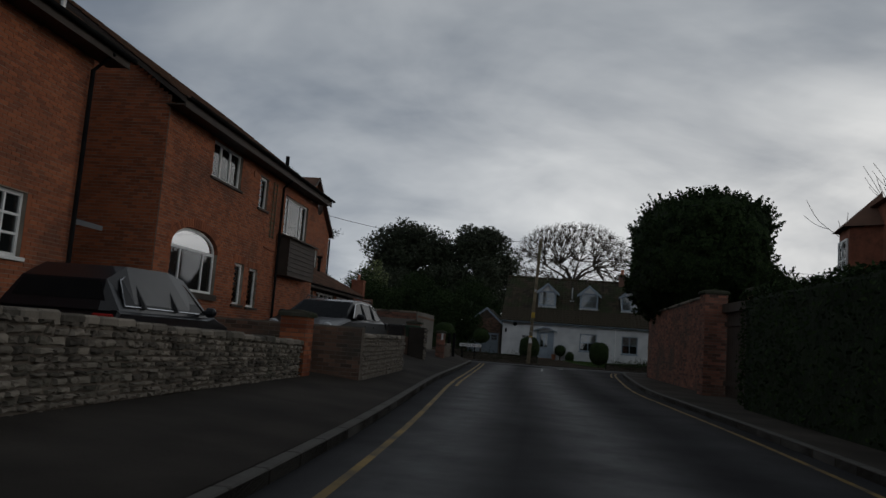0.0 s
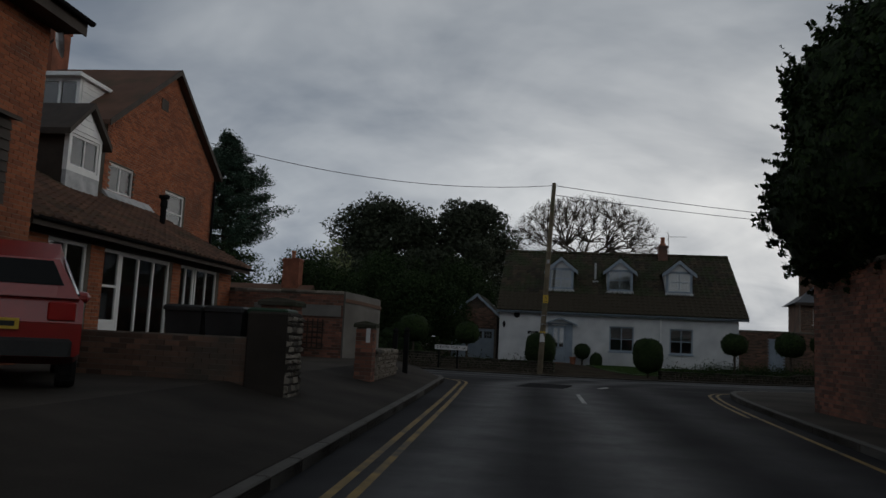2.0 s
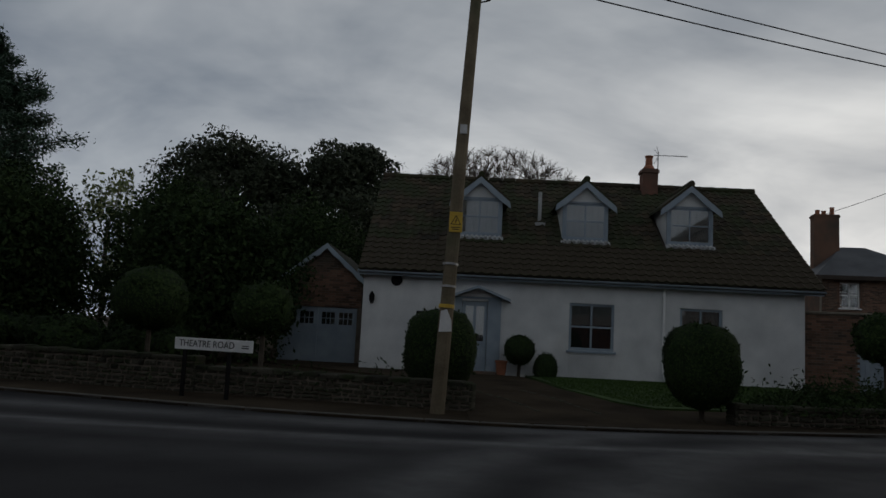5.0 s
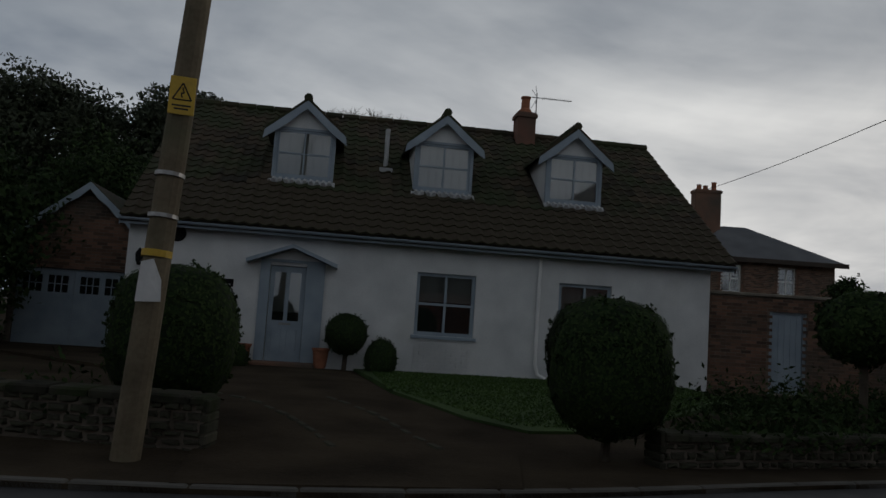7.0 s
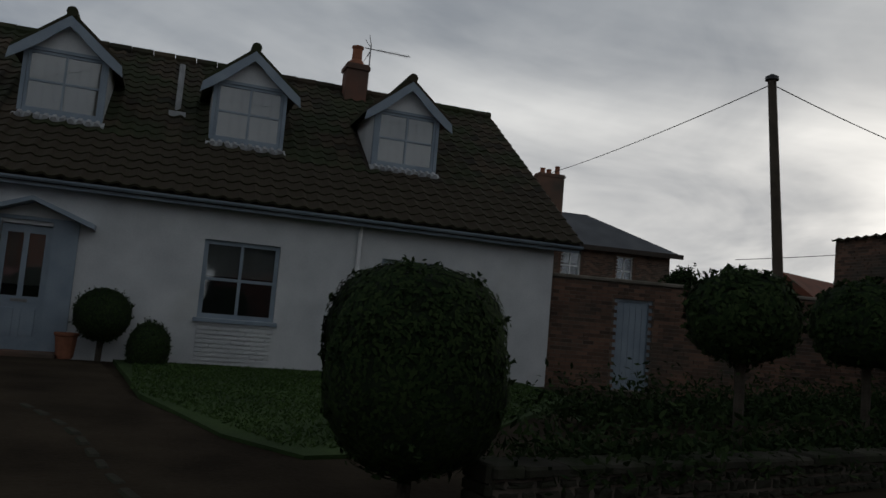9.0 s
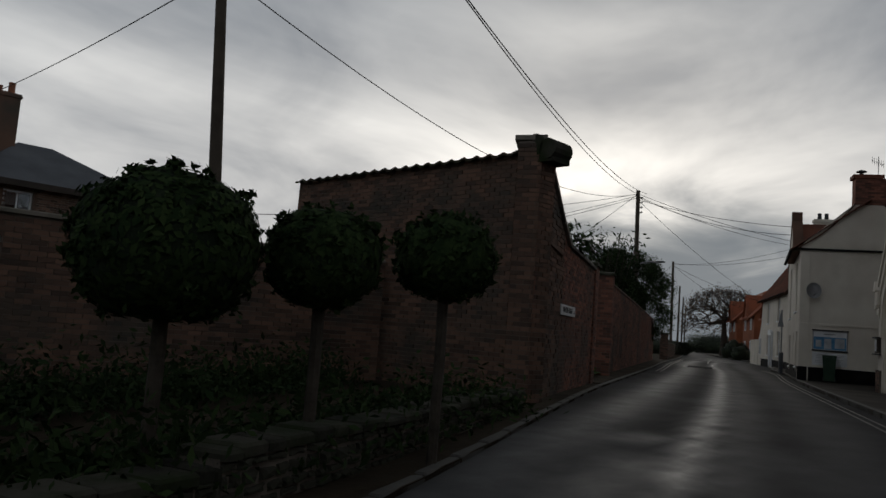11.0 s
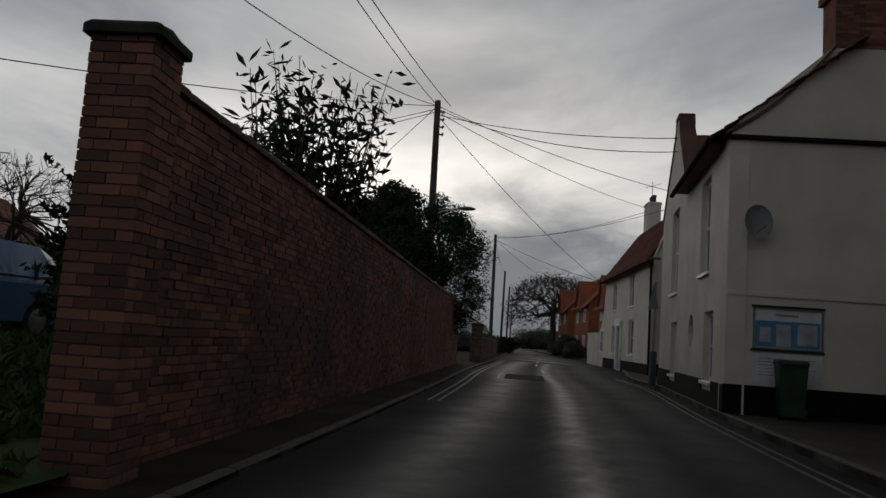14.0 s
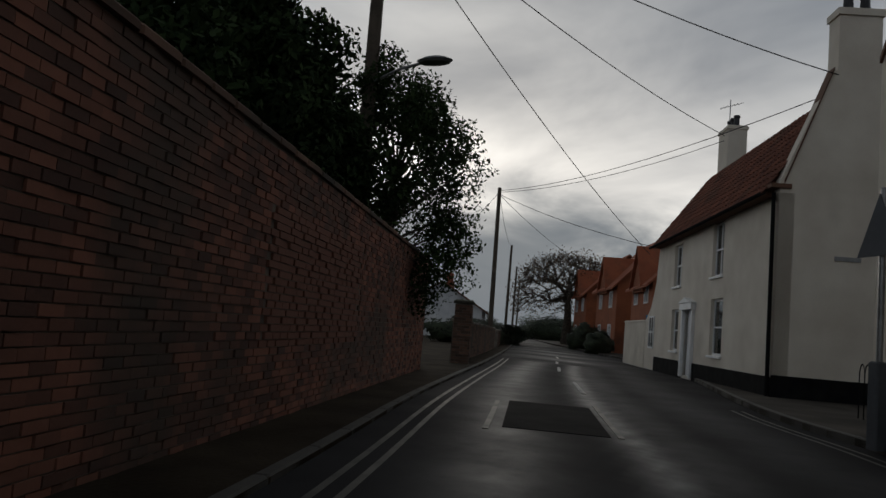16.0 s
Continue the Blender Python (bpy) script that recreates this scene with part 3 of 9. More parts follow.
def clipped_bush(name, m, r, label, category, n=9000, leaf=0.035, seed=1, stem=0.0, boxy=2.2, group="", wobble=0.1, material="leaf_hedge", lift=0.0, sprays=220, reach=0.045):
    """A clipped evergreen on a short or long stem; m stands on the ground."""
    ob = thing(name, m, label, category, group)
    zc = stem + r[2] * 0.97 + lift
    p, q = blob_points(n, r, seed, wobble=wobble, inner=0.1, boxy=boxy)
    rng = np.random.default_rng(seed + 900)
    pick = rng.integers(0, n, sprays)
    ext = reach * rng.uniform(0.3, 1.0, sprays) ** 1.5
    sp_, sq = [p], [q]
    for i, e in zip(pick, ext):
        k = int(8 + 110 * e)
        a = rng.random(k)[:, None]
        way = q[i] * 0.8 + np.array([0, 0, 0.35]) + rng.normal(0, 0.25, 3)
        sp_.append(p[i] + way * a * e * 1.6 + rng.normal(0, leaf * 0.6, (k, 3)) * (1.3 - a))
        sq.append(np.repeat(q[i][None], k, 0))
    p, q = np.concatenate(sp_), np.concatenate(sq)
    leaf_part("foliage", leaves(p, q, leaf, seed, 0.8), material, ob, m=pose(0, 0, zc))
    # solid core whose dark colour stands in for shade among the leaves
    part("inner_foliage", core(r, seed, wobble, boxy=boxy, shrink=0.965), "leaf_shade", ob, m=pose(0, 0, zc))
    part("stem", Geo().tube([(0, 0, -0.05), (0.01, 0, zc * 0.5), (0, 0.01, zc)], 0.04 + 0.02 * r[0], 8), "bark", ob)
    return ob


def limbs(g, p, d, length, rad, level, rng, tips, bend=0.25, kids=(3, 5), shrink=0.68, up=0.12, sides=5, minimum=0.004):
    """A branching limb of tapered bars; tips collects the twig ends."""
    n = 4
    pts, rs = [Vector(p)], [rad]
    d = Vector(d).normalized()
    for i in range(n):
        d = (d + Vector((rng.gauss(0, bend * 0.4), rng.gauss(0, bend * 0.4), rng.gauss(up, bend * 0.25)))).normalized()
        pts.append(pts[-1] + d * length / n)
        rs.append(max(minimum, rad * (1 - 0.55 * (i + 1) / n)))
    g.tube(pts, rs, sides if level > 1 else 3, cap=False)
    if level == 0:
        tips.append(pts[-1])
        return
    for _ in range(rng.randint(*kids)):
        t = rng.uniform(0.35, 1.0)
        i = min(n - 1, int(t * n))
        q = pts[i].lerp(pts[i + 1], t * n - i)
        side = Vector((rng.gauss(0, 1), rng.gauss(0, 1), rng.gauss(0.15, 0.7))).normalized()
        limbs(g, q, d * 0.55 + side * 0.85, length * shrink * rng.uniform(0.75, 1.15), max(minimum, rs[i] * 0.62), level - 1, rng, tips, bend, kids, shrink, up, sides, minimum)
    limbs(g, pts[-1], d, length * shrink, rs[-1], level - 1, rng, tips, bend, kids, shrink, up, sides, minimum)


def bare_tree(name, m, height, label, seed=1, levels=4, kids=(3, 5), spread=0.85, limbs_n=6, minimum=0.012, bend=0.25):
    rng = random.Random(seed)
    ob = thing(name, m, label, "tree")
    g, tips = Geo(), []
    th = height * 0.22
    trunk = Geo().tube([(0, 0, -0.2), (0.05, 0, th * 0.5), (0, 0.05, th), (0.1, 0, th * 1.6)], [height * 0.035, height * 0.028, height * 0.024, height * 0.017], 10)
    part("trunk", trunk, "bark", ob)
    for i in range(limbs_n):
        w = 2 * math.pi * i / limbs_n + rng.uniform(-0.3, 0.3)
        limbs(g, (0, 0, th * rng.uniform(0.9, 1.6)), (spread * math.cos(w), spread * math.sin(w), rng.uniform(0.5, 1.1)), height * 0.36, height * 0.013, levels, rng, tips, bend=bend, kids=kids, minimum=minimum)
    part("branch_crown", g, "bark", ob, kind="stuff")
    return ob, tips


def dome_tree(name, m, height, clear, rx, label, seed=1, counts=(9, 64, 460, 2600), trunk_r=0.45, twig=0.02, category="tree", flat=1.0):
    """A bare tree with an even domed head of fine twigs: each ring of twigs springs from the ring inside it."""
    rng = np.random.default_rng(seed)
    ob = thing(name, m, label, category)
    rz, zc = (height - clear) * 0.62, clear + (height - clear) * 0.38
    part("trunk", Geo().tube([(0, 0, -0.2), (0.1, 0.05, clear * 0.5), (0, 0, clear), (0.1, 0.1, zc)], [trunk_r * 1.35, trunk_r, trunk_r * 0.85, trunk_r * 0.5], 12), "bark", ob)
    g = Geo()
    inner = np.array([[0, 0, clear], [0, 0, clear + 0.25 * (zc - clear)], [0.1, 0.1, zc]])
    rad = trunk_r * 0.5
    for lev, n in enumerate(counts):
        d = rng.normal(0, 1, (n, 3))
        d /= np.linalg.norm(d, axis=1)[:, None]
        d[:, 2] = np.where(d[:, 2] < -0.45, -d[:, 2], d[:, 2])
        k = (0.45, 0.72, 0.9, 1.0)[lev] * rng.uniform(0.9, 1.07, (n, 1))
        lump = np.array([[1 + 0.1 * noise.noise(Vector(q) * 1.8 + Vector((seed, 0, 0)))] for q in d])
        tips = d * k * lump * np.array([rx, rx * flat, rz]) + np.array([0, 0, zc])
        for p in tips:
            i = int(np.argmin(((inner - p) ** 2).sum(1)))
            a = inner[i]
            mid = (a + p) / 2 + rng.normal(0, 0.09, 3) * np.linalg.norm(p - a)
            mid[2] += 0.08 * np.linalg.norm(p - a)
            g.tube([tuple(a), tuple(mid), tuple(p)], [rad, rad * 0.75, rad * 0.5], 5 if lev < 2 else 3, cap=False)
        inner, rad = tips, max(twig, rad * 0.42)
    part("branch_crown", g, "bark", ob, kind="stuff")
    return ob, inner


def leafy_tree(name, m, height, clumps, label, material, seed=1, leaf=0.14, trunk_r=0.25, per=700, flat=0.7, trunk_top=0.7):
    """A tree with a trunk, limbs that reach each clump, and a crown of many leaf clumps: rows of x, y, z, radius."""
    rng = random.Random(seed)
    ob = thing(name, m, label, "tree")
    tz = height * trunk_top
    part("trunk", Geo().tube([(0, 0, -0.2), (0.08, 0, tz * 0.4), (-0.05, 0.08, tz * 0.75), (0, 0, tz)], [trunk_r * 1.25, trunk_r, trunk_r * 0.8, trunk_r * 0.4], 10), "bark", ob)
    g = Geo()
    P, N = [], []
    for i, (x, y, z, r) in enumerate(clumps):
        b = min(tz * 0.95, max(tz * 0.3, z * 0.75))
        g.tube([(0, 0, b), (x * 0.5, y * 0.5, b + (z - b) * 0.45), (x, y, z)], [trunk_r * 0.35, trunk_r * 0.22, 0.02], 5, cap=False)
        p, q = blob_points(per, (r, r, r * flat), seed * 100 + i, wobble=0.5, inner=0.45, freq=2.6)
        P.append(p + np.array([x, y, z]))
        N.append(q)
    part("limb_spread", g, "bark", ob, kind="stuff")
    leaf_part("crown", leaves(np.concatenate(P), np.concatenate(N), leaf, seed, 1.0), material, ob)
    return ob


def tile_roof(x0, x1, y0, z0, y1, z1, seed=1, wide=0.27, gauge=0.3, wave=0.045, step=0.028, keep=None):
    """Lapped curved tiles between the eave (y0, z0) and the ridge (y1, z1). keep(s, t) leaves tiles out where it is False."""
    rng = random.Random(seed)
    g = Geo()
    L = math.hypot(y1 - y0, z1 - z0)
    dy, dz = (y1 - y0) / L, (z1 - z0) / L
    ny, nz = -dz, dy
    if nz < 0:
        ny, nz = -ny, -nz
    rows, cols = max(1, int(L / gauge)), max(1, int((x1 - x0) / wide))
    ga, wi = L / rows, (x1 - x0) / cols
    prof = [(0.0, 0.35), (0.18, 0.02), (0.42, 0.02), (0.62, 0.5), (0.8, 1.0), (0.93, 0.85), (1.06, 0.38)]
    for r in range(rows):
        for c in range(cols):
            cx, cs = x0 + (c + 0.5) * wi, (r + 0.5) * ga
            if keep and not keep(cx, cs):
                continue
            j = rng.uniform(-0.006, 0.006)
            vs = []
            for s, h in ((r * ga - 0.02, step + 0.008), ((r + 1) * ga + 0.02, 0.008)):
                for u, wv in prof:
                    o = wv * wave + h + j
                    vs.append((x0 + (c + u) * wi, y0 + dy * s + ny * o, z0 + dz * s + nz * o))
            n = len(prof)
            fs = [(i, i + 1, n + i + 1, n + i) for i in range(n - 1)]
            vs += [(x0 + (c + u) * wi, y0 + dy * (r * ga - 0.02) + ny * (wv * wave + j - 0.012), z0 + dz * (r * ga - 0.02) + nz * (wv * wave + j - 0.012)) for u, wv in prof]
            fs += [(2 * n + i, 2 * n + i + 1, i + 1, i) for i in range(n - 1)]
            g.add(vs, fs)
    return g


def flat_tiles(x0, x1, y0, z0, y1, z1, seed=1, wide=0.17, gauge=0.12, lift=0.014):
    """Lapped plain tiles on a slope."""
    rng = random.Random(seed)
    g = Geo()
    L = math.hypot(y1 - y0, z1 - z0)
    dy, dz = (y1 - y0) / L, (z1 - z0) / L
    ny, nz = (-dz, dy) if dy > 0 else (dz, -dy)
    rows, cols = max(1, int(L / gauge)), max(1, int((x1 - x0) / wide))
    ga, wi = L / rows, (x1 - x0) / cols
    for r in range(rows):
        for c in range(cols + (r % 2)):
            a = max(x0, x0 + (c - 0.5 * (r % 2)) * wi + 0.002)
            b = min(x1, x0 + (c + 1 - 0.5 * (r % 2)) * wi - 0.002)
            if b - a < 0.02:
                continue
            h = lift + rng.uniform(-0.003, 0.004)
            s0, s1 = r * ga - 0.01, (r + 1) * ga + 0.01
            P = lambda x, s, o: (x, y0 + dy * s + ny * o, z0 + dz * s + nz * o)  # noqa: E731
            g.add([P(a, s0, h), P(b, s0, h), P(b, s1, 0.004), P(a, s1, 0.004), P(a, s0, 0), P(b, s0, 0)], [(0, 1, 2, 3), (4, 5, 1, 0)])
    return g


def roof_tiles(parent, name, x0, x1, y0, z0, y1, z1, seed, material, label, single_rows, keep=None, wide=0.27, gauge=0.3):
    """A roof whose lower courses are single tiles and whose upper courses are joined."""
    L = math.hypot(y1 - y0, z1 - z0)
    rows, cols = max(1, int(L / gauge)), max(1, int((x1 - x0) / wide))
    ga, wi = L / rows, (x1 - x0) / cols
    dy, dz = (y1 - y0) / L, (z1 - z0) / L
    s0 = single_rows * ga
    k = (lambda x, s: (not keep) or keep(x, s + s0))
    roof = part(name, tile_roof(x0, x1, y0 + dy * s0, z0 + dz * s0, y1, z1, seed, wide, gauge, keep=k), material, parent, label, kind="stuff")
    kinds = [tile_roof(0, wi, 0, 0, dy * ga, dz * ga, seed + i, wide, gauge).mesh("tile", material) for i in range(5)]
    rng = random.Random(seed)
    for r in range(single_rows):
        for c in range(cols):
            if not keep or keep(x0 + (c + 0.5) * wi, (r + 0.5) * ga):
                part("tile", kinds[rng.randrange(5)], material, roof, m=pose(x0 + c * wi, y0 + dy * r * ga, z0 + dz * r * ga))
    return roof


# ---- building parts ----


def openings_full(x0, x1, z0, z1, holes):
    def full(x, z):
        return not any(a < x < b and c < z < d for a, b, c, d in holes)
    return full


def wall(parent, name, x0, x1, z0, z1, holes, material, thick=0.3, y=0.0, label="", grid=None):
    """An upright wall on y..y+thick with openings through it."""
    xs = sorted({x0, x1, *[v for h in holes for v in h[:2] if x0 < v < x1]})
    zs = sorted({z0, z1, *[v for h in holes for v in h[2:] if z0 < v < z1]})
    g = Geo().solid(xs, zs, openings_full(x0, x1, z0, z1, holes), y, y + thick)
    return part(name, g, material, parent, label)


def bars(g, x0, x1, z0, z1, w, y0, y1, cols=1, rows=1, splits=None, thin=None):
    """A rectangular frame with mullions and transoms, in one piece."""
    t = thin or w * 0.7
    cs = splits or [i / cols for i in range(1, cols)]
    xm = [x0 + w + (x1 - x0 - 2 * w) * s for s in cs]
    zm = [z0 + w + (z1 - z0 - 2 * w) * r / rows for r in range(1, rows)]
    xs = [x0, x0 + w] + [c + k for c in xm for k in (-t / 2, t / 2)] + [x1 - w, x1]
    zs = [z0, z0 + w] + [c + k for c in zm for k in (-t / 2, t / 2)] + [z1 - w, z1]

    def full(x, z):
        return x < x0 + w or x > x1 - w or z < z0 + w or z > z1 - w or any(abs(x - c) < t / 2 for c in xm) or any(abs(z - c) < t / 2 for c in zm)
    return g.solid(xs, zs, full, y0, y1)


def window(parent, x0, x1, z0, z1, y=0.1, cols=2, rows=1, w=0.06, paint="white_paint", sill=True, curtain=0.0, splits=None, label="", sillmat=None, room=True, clear="glass", drop=0.0):
    """A window in an opening: frame, a pane for each light, a sill, a blind or curtain behind."""
    win = part("window", bars(Geo(), x0, x1, z0, z1, w, y, y + 0.07, cols, rows, splits), paint, parent, label)
    cs = [0.0, *(splits or [i / cols for i in range(1, cols)]), 1.0]
    for i in range(len(cs) - 1):
        for r in range(rows):
            a, b = x0 + w + (x1 - x0 - 2 * w) * cs[i], x0 + w + (x1 - x0 - 2 * w) * cs[i + 1]
            c, d = z0 + w + (z1 - z0 - 2 * w) * r / rows, z0 + w + (z1 - z0 - 2 * w) * (r + 1) / rows
            pane = part("pane", Geo().box(a, b, y + 0.028, y + 0.034, c, d), clear, win)
            pane.visible_shadow = False
    if sill:
        part("sill", Geo().bev(x0 - 0.06, x1 + 0.06, -0.07, y + 0.03, z0 - 0.07, z0 - 0.002, 0.012), sillmat or paint, win)
    if curtain:
        n = 24
        zc = z1 - (z1 - z0) * curtain
        vs = [(x0 + 0.01 + (x1 - x0 - 0.02) * i / n, y + 0.083 + 0.006 * math.sin(i * 1.9), z) for z in (zc, z1 - drop) for i in range(n + 1)]
        part("curtain", Geo().add(vs, [(i, i + 1, n + 2 + i, n + 1 + i) for i in range(n)]), "curtain", win)
    # added box, coloured dark to stand in for the unlit room
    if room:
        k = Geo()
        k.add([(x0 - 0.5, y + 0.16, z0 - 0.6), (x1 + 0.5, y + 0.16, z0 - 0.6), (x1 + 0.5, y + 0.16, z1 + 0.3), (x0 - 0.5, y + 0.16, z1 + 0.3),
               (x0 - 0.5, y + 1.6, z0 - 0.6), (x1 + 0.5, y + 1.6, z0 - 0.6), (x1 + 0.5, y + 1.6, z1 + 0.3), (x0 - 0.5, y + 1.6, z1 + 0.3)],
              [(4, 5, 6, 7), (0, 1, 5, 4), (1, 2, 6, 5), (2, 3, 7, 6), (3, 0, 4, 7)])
        part("room_shade_box", k, "interior_shade", win)
    return win


def chimney(parent, x, y, z0, z1, w, d, pots=2, material="brick_plain", pot="terracotta", m=None):
    ch = part("chimney", Geo().box(x - w / 2, x + w / 2, y - d / 2, y + d / 2, z0, z1 - 0.15).box(x - w / 2 - 0.04, x + w / 2 + 0.04, y - d / 2 - 0.04, y + d / 2 + 0.04, z1 - 0.15, z1 - 0.05)
              .box(x - w / 2 - 0.01, x + w / 2 + 0.01, y - d / 2 - 0.01, y + d / 2 + 0.01, z1 - 0.05, z1), material, parent)
    for i in range(pots):
        px = x + (i - (pots - 1) / 2) * w / max(pots, 1) * (1 if w >= d else 0)
        py = y + (i - (pots - 1) / 2) * d / max(pots, 1) * (1 if d > w else 0)
        part("chimney_pot", Geo().lathe([(0.11, 0), (0.10, 0.3), (0.13, 0.34), (0.12, 0.42), (0.07, 0.42)], 12, at(px, py, z1)), pot, ch)
    return ch


def gutter(parent, x0, x1, y, z, r=0.06, material="black_paint", name="gutter"):
    n = 7
    g = Geo()
    for x in (x0, x1):
        for k in range(n):
            a = math.pi + math.pi * k / (n - 1)
            g.v.append((x, y + r * math.cos(a), z + r * math.sin(a)))
        for k in range(n):
            a = math.pi + math.pi * (n - 1 - k) / (n - 1)
            g.v.append((x, y + (r - 0.008) * math.cos(a), z + (r - 0.008) * math.sin(a)))
    N = 2 * n
    g.f += [(i, (i + 1) % N, (i + 1) % N + N, i + N) for i in range(N)]
    return part(name, g, material, parent)

# ---- ground and roads ----
LEFT_KERB = resample([(6.4, -40), (5.95, -10), (5.75, 2), (5.05, 14), (4.82, 20), (4.57, 27), (4.38, 31.3), (4.2, 34.1), (3.6, 36.6), (2.2, 38.3), (-1, 39.6), (-8, 41.3), (-40, 47)], 0.9)
RIGHT_KERB = resample([(11.2, -40), (11.05, -5), (11.0, 5), (10.75, 12), (10.6, 17), (10.9, 24), (11.35, 30.8), (12.0, 34.5), (13.2, 37.2), (15.5, 39.5), (19, 41.3), (24, 43.0), (30.2, 44.8), (45.3, 49.4), (55.7, 52.2), (61.4, 54.2), (73.3, 56.9), (84.8, 60.2), (92.9, 63.9), (108, 70.4), (121, 76.0), (160, 91), (210, 110)], 0.9)
NORTH_KERB = resample([(-40, 55), (-8, 48.1), (0, 46.0), (2.9, 45.2), (4.7, 44.8), (6.65, 44.6), (8.3, 44.55), (9.9, 44.7), (11.2, 44.95), (13, 45.4), (18, 46.55), (25, 48.75), (31, 50.75), (40.9, 53.8), (50.3, 56.75), (56.2, 58.7), (61.8, 60.4), (71.2, 63.2), (89, 68.8), (109, 75.5), (122, 80.5), (160, 95.5), (210, 115)], 0.9)
g = Geo().add([(-1500, -1500, -0.4), (1500, -1500, -0.4), (1500, 1500, -0.4), (-1500, 1500, -0.4)], [(0, 1, 2, 3)])
single("ground", g, "earth", I4, "dark earth and rough grass reaching the horizon", "ground", kind="structure")
MID1 = resample([(8.6, -40), (8.5, -5), (8.3, 8), (7.8, 18), (7.75, 28), (7.7, 35), (8.6, 40), (11, 43.2), (16, 44.9), (22, 46.3)], 0.9)
MID2 = resample([(-30, 49.5), (-8, 45), (4, 43), (12, 43.6), (22, 46.1), (30.5, 48.3), (43, 51.9), (53, 54.9), (59, 57.0), (68, 59.7), (82, 63.6), (108, 73), (160, 93)], 0.9)
TRACKS = [(MID1, 1.75, 0.4, 0.7), (MID1, -0.05, 0.45, 0.7), (MID1, -1.9, 0.35, 0.25), (MID2, 1.15, 0.34, 0.75), (MID2, -0.3, 0.17, 1.0), (MID2, -0.75, 0.3, 0.35), (MID2, -2.0, 0.4, 0.25)]


def in_poly(px, py, poly):
    q = np.array(poly)
    r = np.roll(q, -1, 0)
    res = np.zeros(px.shape, bool)
    for (ax_, ay), (bx, by) in zip(q, r):
        if ay != by:
            res ^= ((ay > py) != (by > py)) & (px < (bx - ax_) * (py - ay) / (by - ay) + ax_)
    return res


def side_shift(px, py, line):
    """The distance from a line, to its left positive."""
    p = np.array(line)
    out, best = np.zeros(px.shape), np.full(px.shape, 1e9)
    for a, b in zip(p[:-1], p[1:]):
        d = b - a
        L = math.hypot(*d)
        t = np.clip(((px - a[0]) * d[0] + (py - a[1]) * d[1]) / L**2, 0, 1)
        dx, dy = px - a[0] - t * d[0], py - a[1] - t * d[1]
        dist = np.hypot(dx, dy)
        near = dist < best
        best = np.where(near, dist, best)
        out = np.where(near, np.copysign(dist, dy * d[0] - dx * d[1]), out)
    return out


def road_sheet():
    """The road as a fine sheet that follows the dip, with the wear of the wheels on its points."""
    poly = LEFT_KERB + NORTH_KERB + RIGHT_KERB[::-1]
    co, faces, wear, known = [], [], [], {}
    for x0, x1, y0, y1, c in ((-2, 74, -8, 66, 0.25), (-40, 210, -40, 116, 2.0)):
        nx, ny = int((x1 - x0) / c), int((y1 - y0) / c)
        gx_, gy_ = np.meshgrid(x0 + (np.arange(nx) + 0.5) * c, y0 + (np.arange(ny) + 0.5) * c, indexing="ij")
        keep = np.zeros(gx_.shape, bool)
        for ox, oy in ((0, 0), (-c, 0), (c, 0), (0, -c), (0, c)):
            keep |= in_poly(gx_ + ox, gy_ + oy, poly)
        if c > 1:
            keep &= ~((gx_ > -2) & (gx_ < 74) & (gy_ > -8) & (gy_ < 66))
        vx, vy = np.meshgrid(x0 + np.arange(nx + 1) * c, y0 + np.arange(ny + 1) * c, indexing="ij")
        ids = np.full(vx.shape, -1)
        use = np.zeros(vx.shape, bool)
        for ox in (0, 1):
            for oy in (0, 1):
                use[ox:ox + nx, oy:oy + ny] |= keep
        k = len(co)
        ids[use] = k + np.arange(use.sum())
        ux, uy = vx[use], vy[use]
        co += [(float(a), float(b), gz(a, b)) for a, b in zip(ux, uy)]
        w = np.zeros(ux.shape)
        for line, shift, sigma, most in TRACKS:
            w = np.maximum(w, most * np.exp(-((side_shift(ux, uy, line) - shift) / sigma) ** 2 / 2))
        wear += w.tolist()
        for i, j in zip(*np.nonzero(keep)):
            faces.append((int(ids[i, j]), int(ids[i + 1, j]), int(ids[i + 1, j + 1]), int(ids[i, j + 1])))
    me = bpy.data.meshes.new("road")
    me.from_pydata(co, [], faces)
    me.attributes.new("wear", "FLOAT", "POINT").data.foreach_set("value", wear)
    me.materials.append(M["asphalt"])
    me.shade_smooth()
    return tagged(new("road", me), "damp grey asphalt road with worn wheel tracks", "road", kind="structure")


road_sheet()
slab("pavement_west", LEFT_KERB + [(-60, 47), (-60, -40)], -0.3, 0.1, "pavement", "dark worn asphalt pavement beside the garden walls", "pavement", level=gz)
slab("pavement_east", [(11.2, -40)] + RIGHT_KERB[1:] + [(260, 110), (260, -40)], -0.3, 0.1, "footway", "dark worn asphalt pavement below the brick walls", "pavement", level=gz)


def even(line, n):
    p = np.array(line)
    s_ = np.concatenate([[0], np.cumsum(np.hypot(*np.diff(p, axis=0).T))])
    t = np.linspace(0, s_[-1], n)
    return np.stack([np.interp(t, s_, p[:, 0]), np.interp(t, s_, p[:, 1])], 1)


NK = np.array(NORTH_KERB)


def gn(x, y):
    """The level of the gardens north of the road: they rise from the road edge."""
    i = int(np.argmin((NK[:, 0] - x) ** 2 + (NK[:, 1] - y) ** 2))
    d = math.hypot(NK[i, 0] - x, NK[i, 1] - y)
    return gz(*NK[i]) * (1 - smooth(d / 8))


